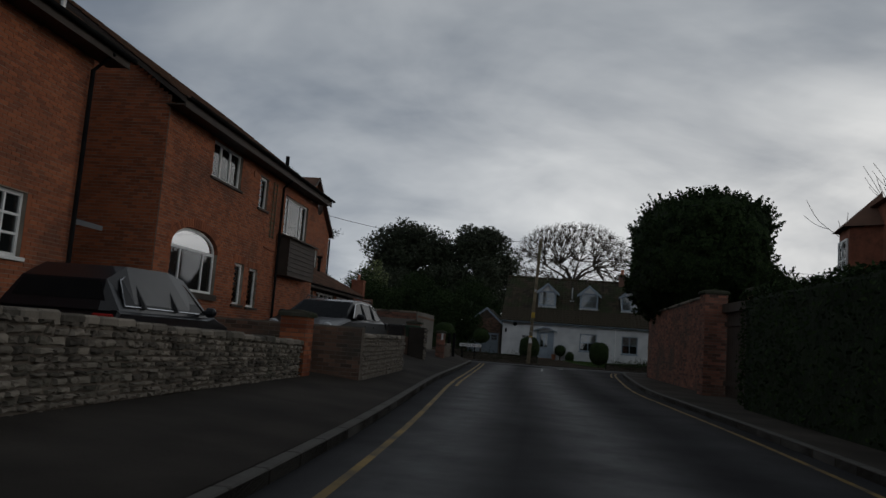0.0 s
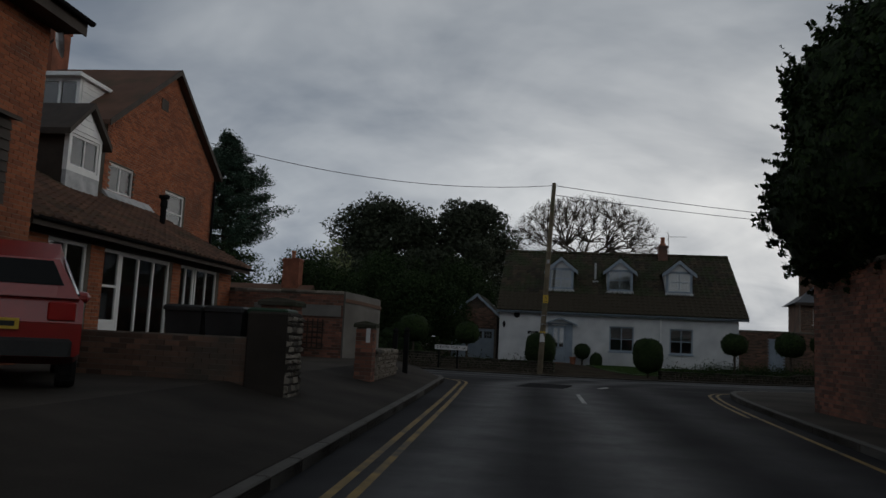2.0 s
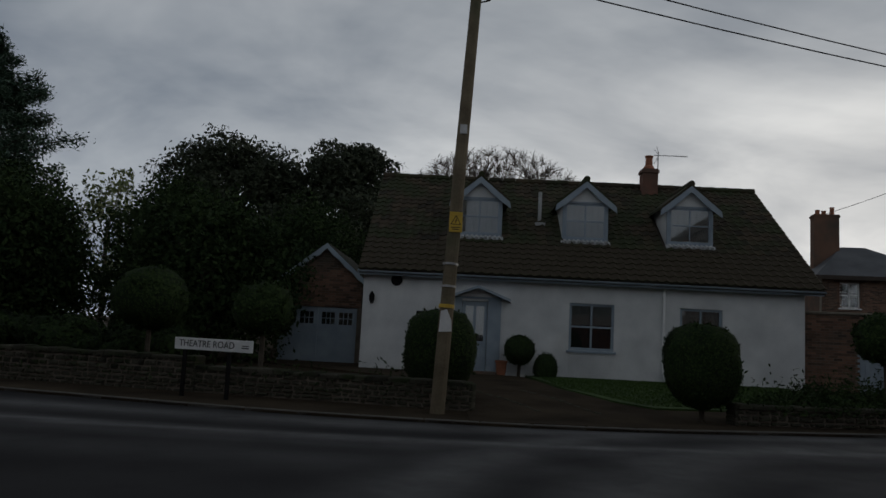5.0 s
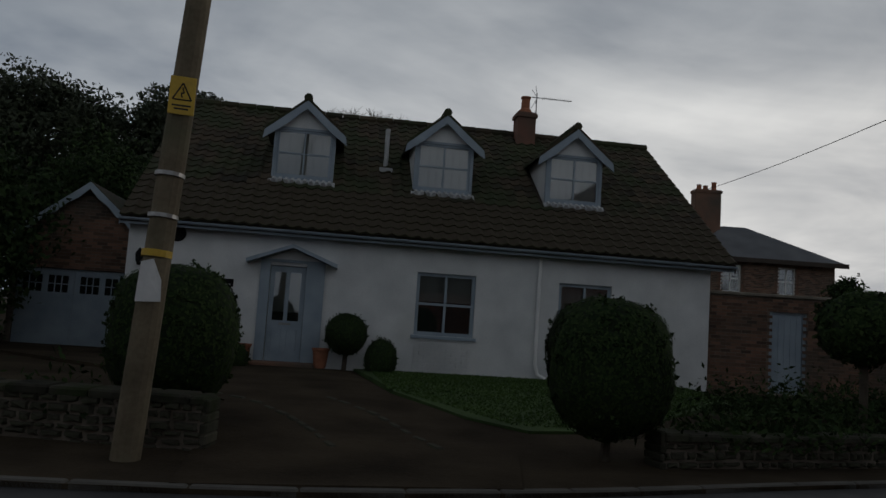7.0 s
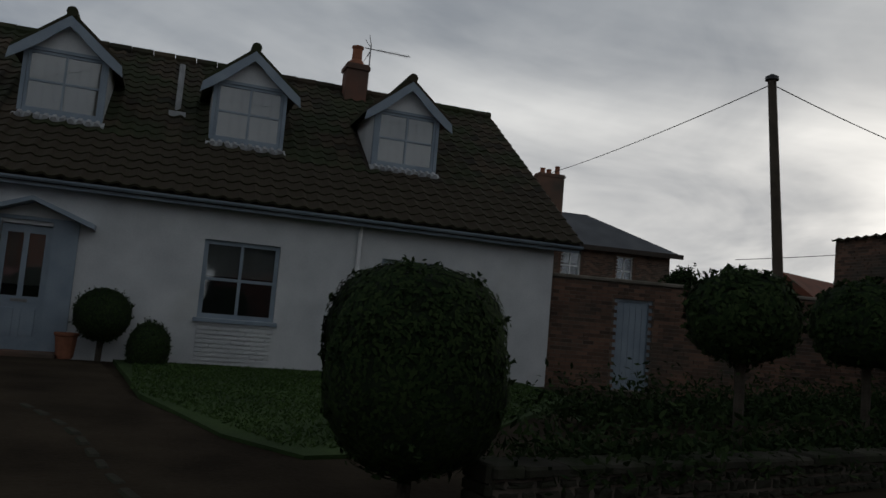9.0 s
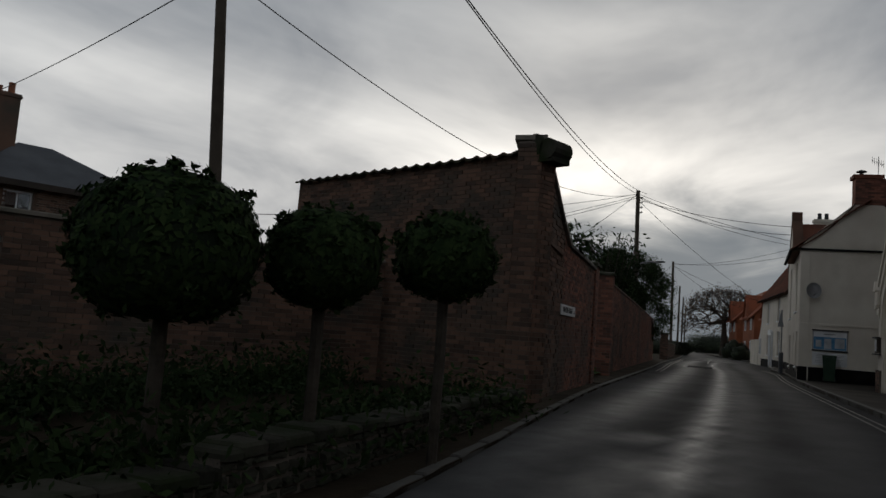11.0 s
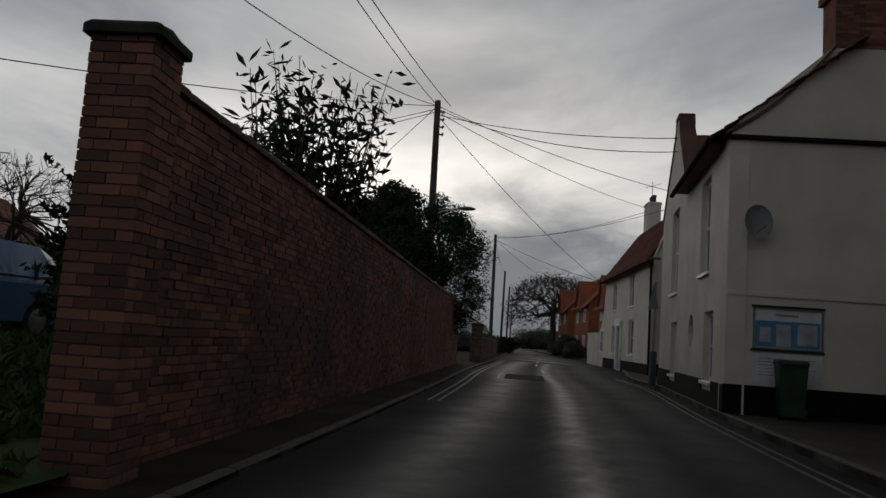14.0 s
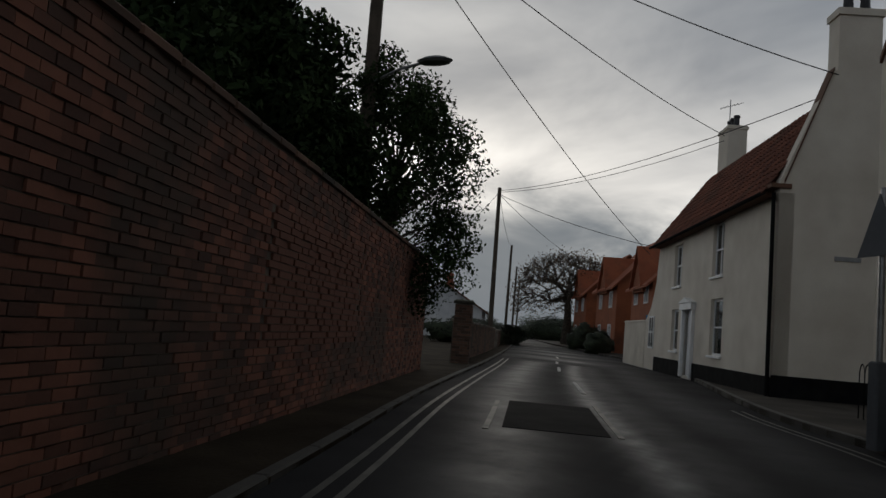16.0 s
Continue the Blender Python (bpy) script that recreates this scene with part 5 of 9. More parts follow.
# overhanging boarded bay under the wide window
bay = part("boarded_bay", Geo().box(8.3, 11.35, -0.38, -0.02, 2.68, 3.98), "dark_wood", hb, "dark weatherboarded box under the wide window")
for i in range(8):
    z = 2.68 + i * 0.155
    part("board", Geo().prism([(-0.43, z), (-0.382, z), (-0.382, z + 0.16), (-0.4, z + 0.16)], 8.28, 11.37, "x"), "dark_wood", bay)
part("bay_roof", Geo().prism([(-0.52, 3.98), (0.0, 4.08), (0.0, 4.02), (-0.52, 3.92)], 8.2, 11.45, "x"), "dark_wood", bay)
part("downpipe", Geo().tube([(8.1, -0.45, BE - 0.2), (8.1, -0.1, BE - 0.55), (8.1, -0.09, 0.1)], 0.045, 8), "black_paint", hb)
tr = part("trellis", Geo().box(7.3, 7.33, -0.06, -0.03, 3.8, 5.6), "pole_wood", hb, "weathered wooden trellis strip")
part("trellis_post", Geo().box(7.6, 7.63, -0.06, -0.03, 3.8, 5.6), "pole_wood", tr)
for i in range(13):
    part("lath", Geo().box(7.23, 7.7, -0.03, -0.012, 3.85 + i * 0.14, 3.88 + i * 0.14), "pole_wood", tr)
dish = part("satellite_dish", Geo().lathe([(0.0, 0.0), (0.15, 0.02), (0.3, 0.08), (0.305, 0.085), (0.15, 0.035), (0.0, 0.012)], 18, pose(BL + 0.3, 0.1, 5.75, 80, 0, 40)), "metal_grey", hb, "grey satellite dish on a bracket")
part("dish_arm", Geo().tube([(BL + 0.001, 0.35, 5.6), (BL + 0.25, 0.22, 5.6), (BL + 0.3, 0.14, 5.75)], 0.02, 6), "metal_grey", dish)
part("cable", Geo().tube([(6.9, -0.03, 3.45), (7.5, -0.03, 3.4), (8.0, -0.03, 3.42)], 0.02, 5), "brick_plain", hb)
part("wall_vent", Geo().lathe([(0.11, 0), (0.11, 0.03), (0.06, 0.035)], 12, pose(5.6, -0.01, 5.5, 90, 0, 0)), "terracotta", hb)
part("roof_vent", Geo().tube([(9.5, 0.35, BE + 0.3), (9.5, 0.35, BE + 0.85)], 0.07, 8), "black_paint", hb)
part("back_wall", Geo().box(0.3, BL - 0.3, 8.0, 8.29, -0.1, BE), "brick_plain", hb)

ha = thing("brick_house", at(-1.02, -4.0, 0.1, 91), "red brick house end with a dark downpipe", "house")
A_holes = [(10.0, 10.9, 1.85, 2.95)]
brick_house_wall(ha, "front_wall", 12.3, -0.1, 6.15, A_holes, 21)
window(ha, *A_holes[0], y=0.08, cols=2, rows=3, w=0.06, curtain=0.5)
part("side_wall", Geo().prism([(0.301, -0.1), (8.3, -0.1), (8.3, 6.15), (4.2, 9.0), (0.301, 6.2)], 12.0, 12.3, "x"), "brick_plain", ha)
part("roof_deck", Geo().prism([(-0.45, 6.05), (4.2, 9.25), (8.8, 6.05), (8.8, 5.95), (4.2, 9.1), (-0.45, 5.93)], -0.25, 12.75, "x"), "dark_wood", ha)
part("roof", flat_tiles(-0.28, 12.78, -0.5, 6.03, 4.2, 9.27, 6, wide=0.3, gauge=0.28, lift=0.03), "brown_tile", ha)
part("fascia", Geo().box(-0.25, 12.75, -0.48, -0.45, 5.85, 6.08).box(-0.25, 12.75, -0.449, 0.0, 5.87, 5.9), "dark_wood", ha)
gutter(ha, -0.28, 12.8, -0.55, 6.05, 0.065)
part("downpipe", Geo().tube([(12.15, -0.5, 5.95), (12.15, -0.1, 5.6), (12.15, -0.09, 0.1)], 0.045, 8), "black_paint", ha)
part("porch_canopy", Geo().prism([(-0.0, 2.75), (0.9, 2.95), (0.9, 2.85), (0.0, 2.65)], 12.301, 13.3, "x"), "slate", ha)
part("roof_vent", Geo().tube([(12.0, 0.6, 6.6), (12.0, 0.6, 7.3)], 0.06, 8), "metal_grey", ha)

hc = thing("gabled_house", at(-2.1, 24.9, 0.25, 91), "tall red brick gabled house with a tiled lean-to in front", "house")
# local x runs along the road, y runs back from the lean-to front
gy, g0, g1, ge, gp = 2.85, 6.85, 14.05, 6.35, 8.88
gh = [(7.1, 8.5, 4.5, 5.32), (10.45, 11.9, 3.9, 5.17)]
gw = wall(hc, "gable_wall", g0, g1, -0.1, ge, gh, "mortar", 0.3, y=gy)
gm = (g0 + g1) / 2
part("gable_top", Geo().prism([(g0, ge), (g1, ge), (gm, gp)], gy, gy + 0.3), "mortar", hc)
gb = bricks(g0, g1, 2.5, gp - 0.05, lambda x, z: z < ge + (gp - ge) * (1 - abs(x - gm) / ((g1 - g0) / 2)) - 0.02 and not any(a < x < b and c < z < d for a, b, c, d in gh), seed=31)
part("gable_brickwork", Geo().add(gb.v, gb.f, Matrix.Translation((0, gy, 0))), "brick_house", hc, kind="stuff")
part("side_wall", Geo().box(g0, g0 + 0.3, gy + 0.301, 13, -0.1, ge).box(g1 - 0.3, g1, gy + 0.301, 13, -0.1, ge).box(g0, g1, 13.001, 13.3, -0.1, ge), "brick_plain", hc)
rf = Geo()
for s, xe in ((-1, g0 - 0.25), (1, g1 + 0.25)):
    rf.prism([(xe, ge - 0.12), (gm, gp + 0.1), (gm, gp + 0.22), (xe, ge)], gy - 0.2, 13.5)
part("roof", rf, "brown_tile", hc, "brown tiled gable roof")
bb = Geo()
for xe in (g0 - 0.25, g1 + 0.25):
    bb.prism([(xe, ge - 0.16), (gm, gp + 0.06), (gm, gp + 0.24), (xe, ge + 0.02)], gy - 0.23, gy - 0.201)
part("bargeboard", bb, "dark_wood", hc)
for h in gh:
    win = window(hc, *h, y=gy + 0.06, cols=2 if h[0] < 8 else 1, rows=1 if h[0] < 8 else 2, w=0.07, sill=False, curtain=0.9, label="white sash window", clear="glass_thin")
part("wall_vent_bars", Geo().box(gm - 0.75, gm - 0.3, gy - 0.02, gy, 7.6, 7.95), "dark_wood", hc)
part("downpipe", Geo().tube([(g1 - 0.05, gy - 0.08, ge - 0.2), (g1 - 0.05, gy - 0.08, 0)], 0.05, 8), "black_paint", hc)
# gabled dormer and fascia beside the gable wall
dz0, dz1, dzp, dx0, dx1, dyy = 4.45, 5.45, 6.1, 4.2, 5.6, 2.2
dg = part("side_dormer", Geo().solid([dx0, dx0 + 0.1, dx1 - 0.1, dx1], [dz0, dz0 + 0.12, dz1 - 0.08, dz1], lambda x, z: not (dx0 + 0.1 < x < dx1 - 0.1 and dz0 + 0.12 < z < dz1 - 0.08), dyy, dyy + 0.12), "white_paint", hc, "white boarded gabled dormer")
part("dormer_gable", Geo().prism([(dx0, dz1 + 0.001), (dx1, dz1 + 0.001), ((dx0 + dx1) / 2, dzp)], dyy, dyy + 0.1), "white_paint", dg)
for k in range(5):
    zb_ = dz1 + 0.02 + k * 0.17
    hw_ = (dx1 - dx0) / 2 * (1 - (zb_ + 0.16 - dz1) / (dzp - dz1))
    if hw_ > 0.05:
        part("gable_board", Geo().box((dx0 + dx1) / 2 - hw_, (dx0 + dx1) / 2 + hw_, dyy - 0.02, dyy - 0.002, zb_, zb_ + 0.15), "white_paint", dg)
for s_ in (-1, 1):
    xe = (dx0 + dx1) / 2 + s_ * 0.92
    part("dormer_verge", Geo().prism([(xe, dz1 - 0.2), ((dx0 + dx1) / 2, dzp + 0.02), ((dx0 + dx1) / 2, dzp + 0.17), (xe, dz1 - 0.05)], dyy - 0.15 - 0.003 * s_, dyy + 2.5), "dark_wood", dg)
    part("cheek", Geo().box(*sorted(((dx0 + dx1) / 2 + s_ * 0.7, (dx0 + dx1) / 2 + s_ * 0.66)), dyy + 0.121, dyy + 2.0, dz0 - 0.4, dz1), "dark_wood", dg)
part("casement", bars(Geo(), dx0 + 0.105, dx1 - 0.105, dz0 + 0.125, dz1 - 0.085, 0.06, dyy + 0.03, dyy + 0.09, 2), "white_paint", dg)
part("pane", Geo().box(dx0 + 0.11, dx1 - 0.11, dyy + 0.055, dyy + 0.061, dz0 + 0.13, dz1 - 0.09), "glass", dg)
part("blind", Geo().box(dx0 + 0.11, dx1 - 0.11, dyy + 0.1, dyy + 0.104, dz0 + 0.13, dz1 - 0.09), "curtain", dg)
part("flue_cowl", Geo().tube([(7.75, 1.5, 3.4), (7.75, 1.5, 4.2)], 0.08, 8).lathe([(0.07, 4.15), (0.1, 4.2), (0.09, 4.38), (0.15, 4.44), (0.15, 4.5), (0.02, 4.53)], 10, at(7.75, 1.5, 0)), "black_paint", hc)
part("dormer_apron", Geo().box(dx0, dx1, dyy + 0.001, dyy + 0.11, 3.6, dz0 - 0.001), "lead", dg)
part("eaves_fascia", Geo().box(-0.7, 9.45, -0.5, -0.46, 2.5, 2.68), "dark_wood", hc)
# lean-to with piers, panels and glazed doors
LE = 2.75
piers = [(-0.5, 0.5), (1.9, 2.4), (5.5, 5.95), (8.4, 9.25)]
for a, b in piers:
    pr_ = part("lean_to_pier", Geo().box(a, b, 0.0, 0.35, -0.1, LE - 0.2), "mortar", hc)
    part("pier_bricks", bricks(a, b, -0.1, LE - 0.25, seed=40 + int(a * 3), proud=0.01), "brick_house", pr_, kind="stuff")
for a, b, z in ((0.5, 1.9, 0.85), (7.0, 8.4, 0.95), (5.95, 6.95, 0.95)):
    part("panel", Geo().bev(a, b, 0.08, 0.16, -0.05, z, 0.01), "white_paint", hc)
    window(hc, a + 0.01, b - 0.01, z, LE - 0.3, y=0.08, cols=2, w=0.07, sill=False, curtain=0.98, room=False, clear="glass_thin")
part("panel", Geo().bev(2.4, 3.2, 0.08, 0.16, -0.05, 0.9, 0.01), "white_paint", hc)
window(hc, 2.41, 3.19, 0.9, LE - 0.3, y=0.08, cols=1, rows=2, w=0.07, sill=False, curtain=0.98, room=False, clear="glass_thin")
window(hc, 3.2, 5.5, -0.02, LE - 0.3, y=0.08, cols=3, rows=1, w=0.09, sill=False, curtain=0.98, room=False, label="white glazed double door", clear="glass_thin")
part("lean_to_back", Geo().box(-0.5, 9.35, 0.5, 0.55, -0.1, LE - 0.2), "interior_shade", hc)
part("beam", Geo().box(-0.6, 9.45, -0.03, 0.35, LE - 0.3, LE - 0.1), "dark_wood", hc)
part("lean_to_roof_deck", Geo().prism([(-0.45, LE - 0.08), (gy, 4.3), (gy, 4.2), (-0.45, LE - 0.2)], -0.7, 9.45, "x"), "dark_wood", hc)
part("lean_to_roof", tile_roof(-0.75, 9.45, -0.5, LE - 0.08, gy, 4.31, 8), "brown_tile", hc, "brown clay pantile lean-to roof")
gutter(hc, -0.7, 9.45, -0.55, LE - 0.1, 0.06)
part("lead_flashing", Geo().prism([(gy - 0.25, 4.25), (gy - 0.02, 4.5), (gy - 0.001, 4.5), (gy - 0.001, 4.25)], 6.85, 9.45, "x"), "lead", hc)
# the lower wing with its two white dormers
wing = Geo().prism([(gy, 4.26), (5.4, 5.5), (9.8, 4.6), (9.8, 4.45), (5.4, 5.35), (gy, 4.12)], -0.7, g0 - 0.3, "x")
part("wing_roof_deck", wing, "dark_wood", hc)
part("wing_roof", tile_roof(-0.75, g0 - 0.02, gy - 0.05, 4.28, 5.4, 5.52, 9), "brown_tile", hc)
part("wing_wall", Geo().prism([(0.4, -0.1), (9.5, -0.1), (9.5, 4.5), (5.4, 5.3), (gy, 4.1), (0.4, 2.6)], -0.5, -0.2, "x"), "brick_plain", hc)
# flat-topped boarded dormer on the roof slope, and the stack behind it
DM = pose(7.2, 5.2, 0, 0, 0, -90)
bd = part("box_dormer", Geo().add(*(lambda k: (k.v, k.f))(bars(Geo(), 0, 1.2, 6.65, 7.7, 0.1, 0, 0.1, 2)), DM), "white_paint", hc, "white boarded flat-topped dormer")
part("pane", Geo().box(7.24, 7.246, 4.1, 5.1, 6.75, 7.6), "glass", bd)
part("blind", Geo().box(7.29, 7.295, 4.05, 5.15, 6.7, 7.65), "curtain", bd)
part("dormer_roof", Geo().bev(6.95, 9.05, 3.85, 5.35, 7.7, 7.82, 0.02), "white_paint", bd)
for k in range(6):
    z = 6.68 + k * 0.17
    part("cheek_board", Geo().box(7.301, 7.45 + (z + 0.17 - 6.45) / 0.722 - 0.35, 3.98, 4.01, z, z + 0.163), "white_paint", bd)
part("cheek", Geo().prism([(7.301, 6.65), (8.75, 7.69), (7.301, 7.69)], 5.1, 5.19), "white_paint", bd)
chimney(hc, gm + 0.1, 7.4, 8.3, 10.6, 0.9, 0.9, 2, "brick_plain")

# ---- west side: verge, garden walls, parked cars ----
g = Geo()
ys = list(range(-38, 36))
for y in ys:
    xs = np.interp(y, [p[1] for p in LEFT_KERB if p[1] < 37], [p[0] for p in LEFT_KERB if p[1] < 37]) - 0.15
    lv = gz(float(xs), y)
    g.v += [(float(xs), y, 0.106 + lv), (float(xs) * 0.5 + 1.7, y, 0.2 + lv), (3.3, y, 0.3), (2.6, y, 0.452)]
for i in range(len(ys) - 1):
    for k in range(3):
        g.f.append((4 * i + k, 4 * i + 4 + k, 4 * i + 5 + k, 4 * i + 1 + k))
single("verge", g, "pavement", I4, "dark tarmac footway sloping up to the garden walls", "pavement", kind="structure", smooth=True)
slab("forecourt", [(2.6, -38), (2.6, 34.5), (1.0, 36.6), (-3, 38.0), (-40, 42), (-40, -38)], -0.05, 0.45, "footway", "dark tarmac and paved forecourts before the houses", "ground")


def rubble_wall(name, a, b, base, top, thick, seed, label, group="", top2=None, skin="stone"):
    """A garden wall of rough stones, each its own piece."""
    a, b = Vector((*a, 0)), Vector((*b, 0))
    L = (b - a).length
    ob = thing(name, Matrix.Translation((a.x, a.y, base)) @ Matrix.Rotation(math.atan2(b.y - a.y, b.x - a.x), 4, "Z"), label, "wall", group)
    H = top - base
    fall = ((top2 or top) - top) / H / L
    at_x = lambda x: 1 + fall * x  # noqa: E731
    part("wall_core", Geo().prism([(0, -0.25), (L, -0.25), (L, H * at_x(L) - 0.06), (0, H - 0.06)], 0.03, thick - 0.03), "mortar_dark", ob)
    rng = random.Random(seed)
    rest = Geo()
    n = 0
    for (x0, x1, z0, z1, p) in stone_course_wall(L, H - 0.05, seed):
        if n < 290:
            k = Geo()
            e = at_x((x0 + x1) / 2)
            stone_piece(k, 0, x1 - x0, 0, (z1 - z0) * e, p, rng)
            part("stone", k, skin, ob, m=pose(x0, 0.03, z0 * e))
            n += 1
        else:
            e = at_x((x0 + x1) / 2)
            stone_piece(rest, x0, x1, z0 * e, z1 * e, p, rng, Matrix.Translation((0, 0.03, 0)))
    for (x0, x1, z0, z1, p) in stone_course_wall(L, H - 0.05, seed + 5):
        e = at_x((x0 + x1) / 2)
        stone_piece(rest, -x1, -x0, z0 * e, z1 * e, p, rng, Matrix.Translation((0, thick - 0.03, 0)) @ Matrix.Rotation(math.pi, 4, "Z"))
    x = 0.0
    while x < L:
        w = min(rng.uniform(0.18, 0.45), L - x)
        if w > 0.05:
            j = rng.uniform(-0.015, 0.02)
            rest.bev(x, x + w - 0.012, 0.0 - rng.uniform(0, 0.03), thick + rng.uniform(0, 0.03), H * at_x(x) - 0.07, H * at_x(x) + j, 0.02)
        x += w
    for e in (0.0, L):
        z = 0.0
        while z < H * at_x(e) - 0.1:
            h = rng.uniform(0.08, 0.14)
            rest.bev(e - 0.035, e + 0.035, 0.02, thick - 0.02, z, z + h - 0.012, 0.015)
            z += h
    part("rear_and_coping_stones", rest, skin, ob, kind="stuff")
    return ob


def brick_pier(parent_or_name, x, y, z, w, h, rz, seed, label, material="brick", cap=True, group="gate piers"):
    """A square brick pier with a coping; bricks on all four sides."""
    ob = thing(parent_or_name, at(x, y, z, rz), label, "pier", group)
    part("pier_core", Geo().box(-w / 2 + 0.012, w / 2 - 0.012, -w / 2 + 0.012, w / 2 - 0.012, -0.2, h), "mortar_dark", ob)
    for k in range(4):
        b = bricks(-w / 2 + 0.004, w / 2 - 0.004, -0.15, h - 0.005, seed=seed + k, proud=0.012)
        part("brickwork", Geo().add(b.v, b.f, Matrix.Rotation(k * math.pi / 2, 4, "Z") @ Matrix.Translation((0, -w / 2 + 0.012, 0))), material, ob, kind="stuff")
    if cap:
        part("coping", Geo().bev(-w / 2 - 0.05, w / 2 + 0.05, -w / 2 - 0.05, w / 2 + 0.05, h + 0.001, h + 0.09, 0.03).prism([(-w / 2, h + 0.091), (w / 2, h + 0.091), (0.0, h + 0.13)], -w / 2, w / 2), "stone_mossy", ob)
    return ob


def brick_wall(name, a, b, base, top, thick, seed, label, material="brick", mortar="mortar_dark", coping="stone", top_b=None, both=True, singles=None, rough=0.004, proud=0.01):
    """A free-standing brick wall with a coping. singles: a stretch (x0, x1) in which the bricks are pieces of their own."""
    a, b = Vector((*a, 0)), Vector((*b, 0))
    L, H = (b - a).length, top - base
    H2 = (top_b or top) - base
    ob = thing(name, Matrix.Translation((a.x, a.y, base)) @ Matrix.Rotation(math.atan2(b.y - a.y, b.x - a.x), 4, "Z"), label, "wall", kind="structure")
    part("wall_core", Geo().prism([(0, -0.2), (L, -0.2), (L, H2 - 0.02), (0, H - 0.02)], 0.0, thick), mortar, ob)
    top_at = lambda x: H + (H2 - H) * x / L  # noqa: E731
    full = lambda x, z: z < top_at(x) - 0.03 and not (singles and singles[0] < x < singles[1] and singles[2] < z < singles[3])  # noqa: E731
    part("brickwork", bricks(0, L, -0.15, max(H, H2), full, seed=seed, rough=rough, proud=proud), material, ob, kind="stuff")
    if both:
        k = bricks(-L, 0, -0.15, max(H, H2), lambda x, z: z < top_at(-x) - 0.03, seed=seed + 1, rough=rough, proud=proud)
        part("rear_brickwork", Geo().add(k.v, k.f, Matrix.Translation((0, thick, 0)) @ Matrix.Rotation(math.pi, 4, "Z")), material, ob, kind="stuff")
    if coping:
        g, x, rng = Geo(), 0.0, random.Random(seed)
        while x < L - 0.02:
            w = min(rng.uniform(0.4, 0.6), L - x)
            h = top_at(x + w / 2)
            g.bev(x, x + w - 0.008, -0.05, thick + 0.05, h - 0.018, h + 0.055 + rng.uniform(-0.006, 0.006), 0.02)
            x += w
        part("coping", g, coping, ob)
    return ob


rubble_wall("garden_wall", (3.75, -9.0), (3.55, 8.0), 0.15, 1.4, 0.4, 61, "rough grey rubble stone garden wall beside the pavement", top2=0.88)
brick_pier("gate_pier", 3.35, 8.2, 0.2, 0.47, 1.1, 1, 71, "old brick gate pier at the end of the stone wall")
rubble_wall("garden_wall", (4.3, 9.45), (4.12, 14.9), 0.18, 1.08, 0.4, 62, "rough grey rubble stone garden wall with a brick end")
brick_wall("garden_wall", (0.2, 9.3), (4.28, 9.3), 0.2, 1.22, 0.23, 63, "shaded low brick wall beside a driveway", both=False, coping=None, material="brick_dark")
brick_wall("garden_wall", (0.3, 22.75), (3.0, 22.75), 0.3, 1.08, 0.23, 64, "shaded low brick wall below the bins", both=False, coping=None, material="brick_dark")
pr = thing("gate_pier", at(3.3, 22.95, 0.1, 0), "patched concrete and flint gate pier", "pier", "gate piers")
part("pier_body", Geo().bev(-0.45, 0.15, -0.3, 0.3, -0.1, 1.32, 0.03), "pavement", pr)
k = Geo()
rng = random.Random(5)
for (a, b, c, d, p) in stone_course_wall(0.6, 1.3, 66):
    stone_piece(k, a, b, c, d, p * 0.7, rng, Matrix.Translation((0.15, -0.3, 0)) @ Matrix.Rotation(math.pi / 2, 4, "Z"))
part("flint_face", k, "stone", pr, kind="stuff")
brick_pier("gate_pier", 2.8, 24.2, 0.3, 0.5, 1.25, 0, 81, "brick gate pier streaked with lime", material="brick_old")
brick_pier("gate_pier", 3.42, 27.5, 0.3, 0.34, 1.0, 0, 83, "red brick gate pier with a white notice", material="brick_old")
rubble_wall("garden_wall", (3.6, 27.8), (3.5, 30.6), 0.28, 0.86, 0.35, 65, "low rubble stone wall at the corner")
g = Geo().bev(-0.04, 0.04, -0.01, 0.01, -0.14, 0.14, 0.004)
single("notice", g, "sign_white", at(3.5, 27.31, 1.15, 0), "small white notice fixed to a brick pier", "notice")
for x, y, h in ((3.35, 31.0, 0.95), (3.52, 31.6, 0.98)):
    g = Geo().bev(-0.06, 0.06, -0.06, 0.06, -0.1, h, 0.015).lathe([(0.05, h), (0.08, h + 0.06), (0.02, h + 0.13)], 10)
    single("gate_post", g, "black_paint", at(x, y, 0.28), "black painted gate post beside the stone wall", "gate post", "gate posts")
# curved rendered wall round the corner
line = resample([(1.25, 34.1), (1.55, 34.75), (1.75, 35.5), (1.8, 36.4), (0.6, 37.6), (-2.5, 38.7), (-12, 40.8)], 0.35)
lo, hi = offset(line, 0.0), offset(line, 0.25)
g = Geo()
n = len(line)
for (x, y), (u, v), i in zip(lo, hi, range(n)):
    h = 2.35 - 0.35 * min(1.0, i / 16)
    g.v += [(x, y, 0.1), (x, y, h), (u, v, h + 0.02), (u, v, 0.1)]
for i in range(n - 1):
    for k in range(4):
        g.f.append((4 * i + k, 4 * i + (k + 1) % 4, 4 * i + 4 + (k + 1) % 4, 4 * i + 4 + k))
g.f += [(0, 3, 2, 1), (4 * n - 4, 4 * n - 3, 4 * n - 2, 4 * n - 1)]
cw = single("curved_wall", g, "render_grey", I4, "curved pale rendered garden wall with a dark band", "wall", kind="structure")
g = Geo()
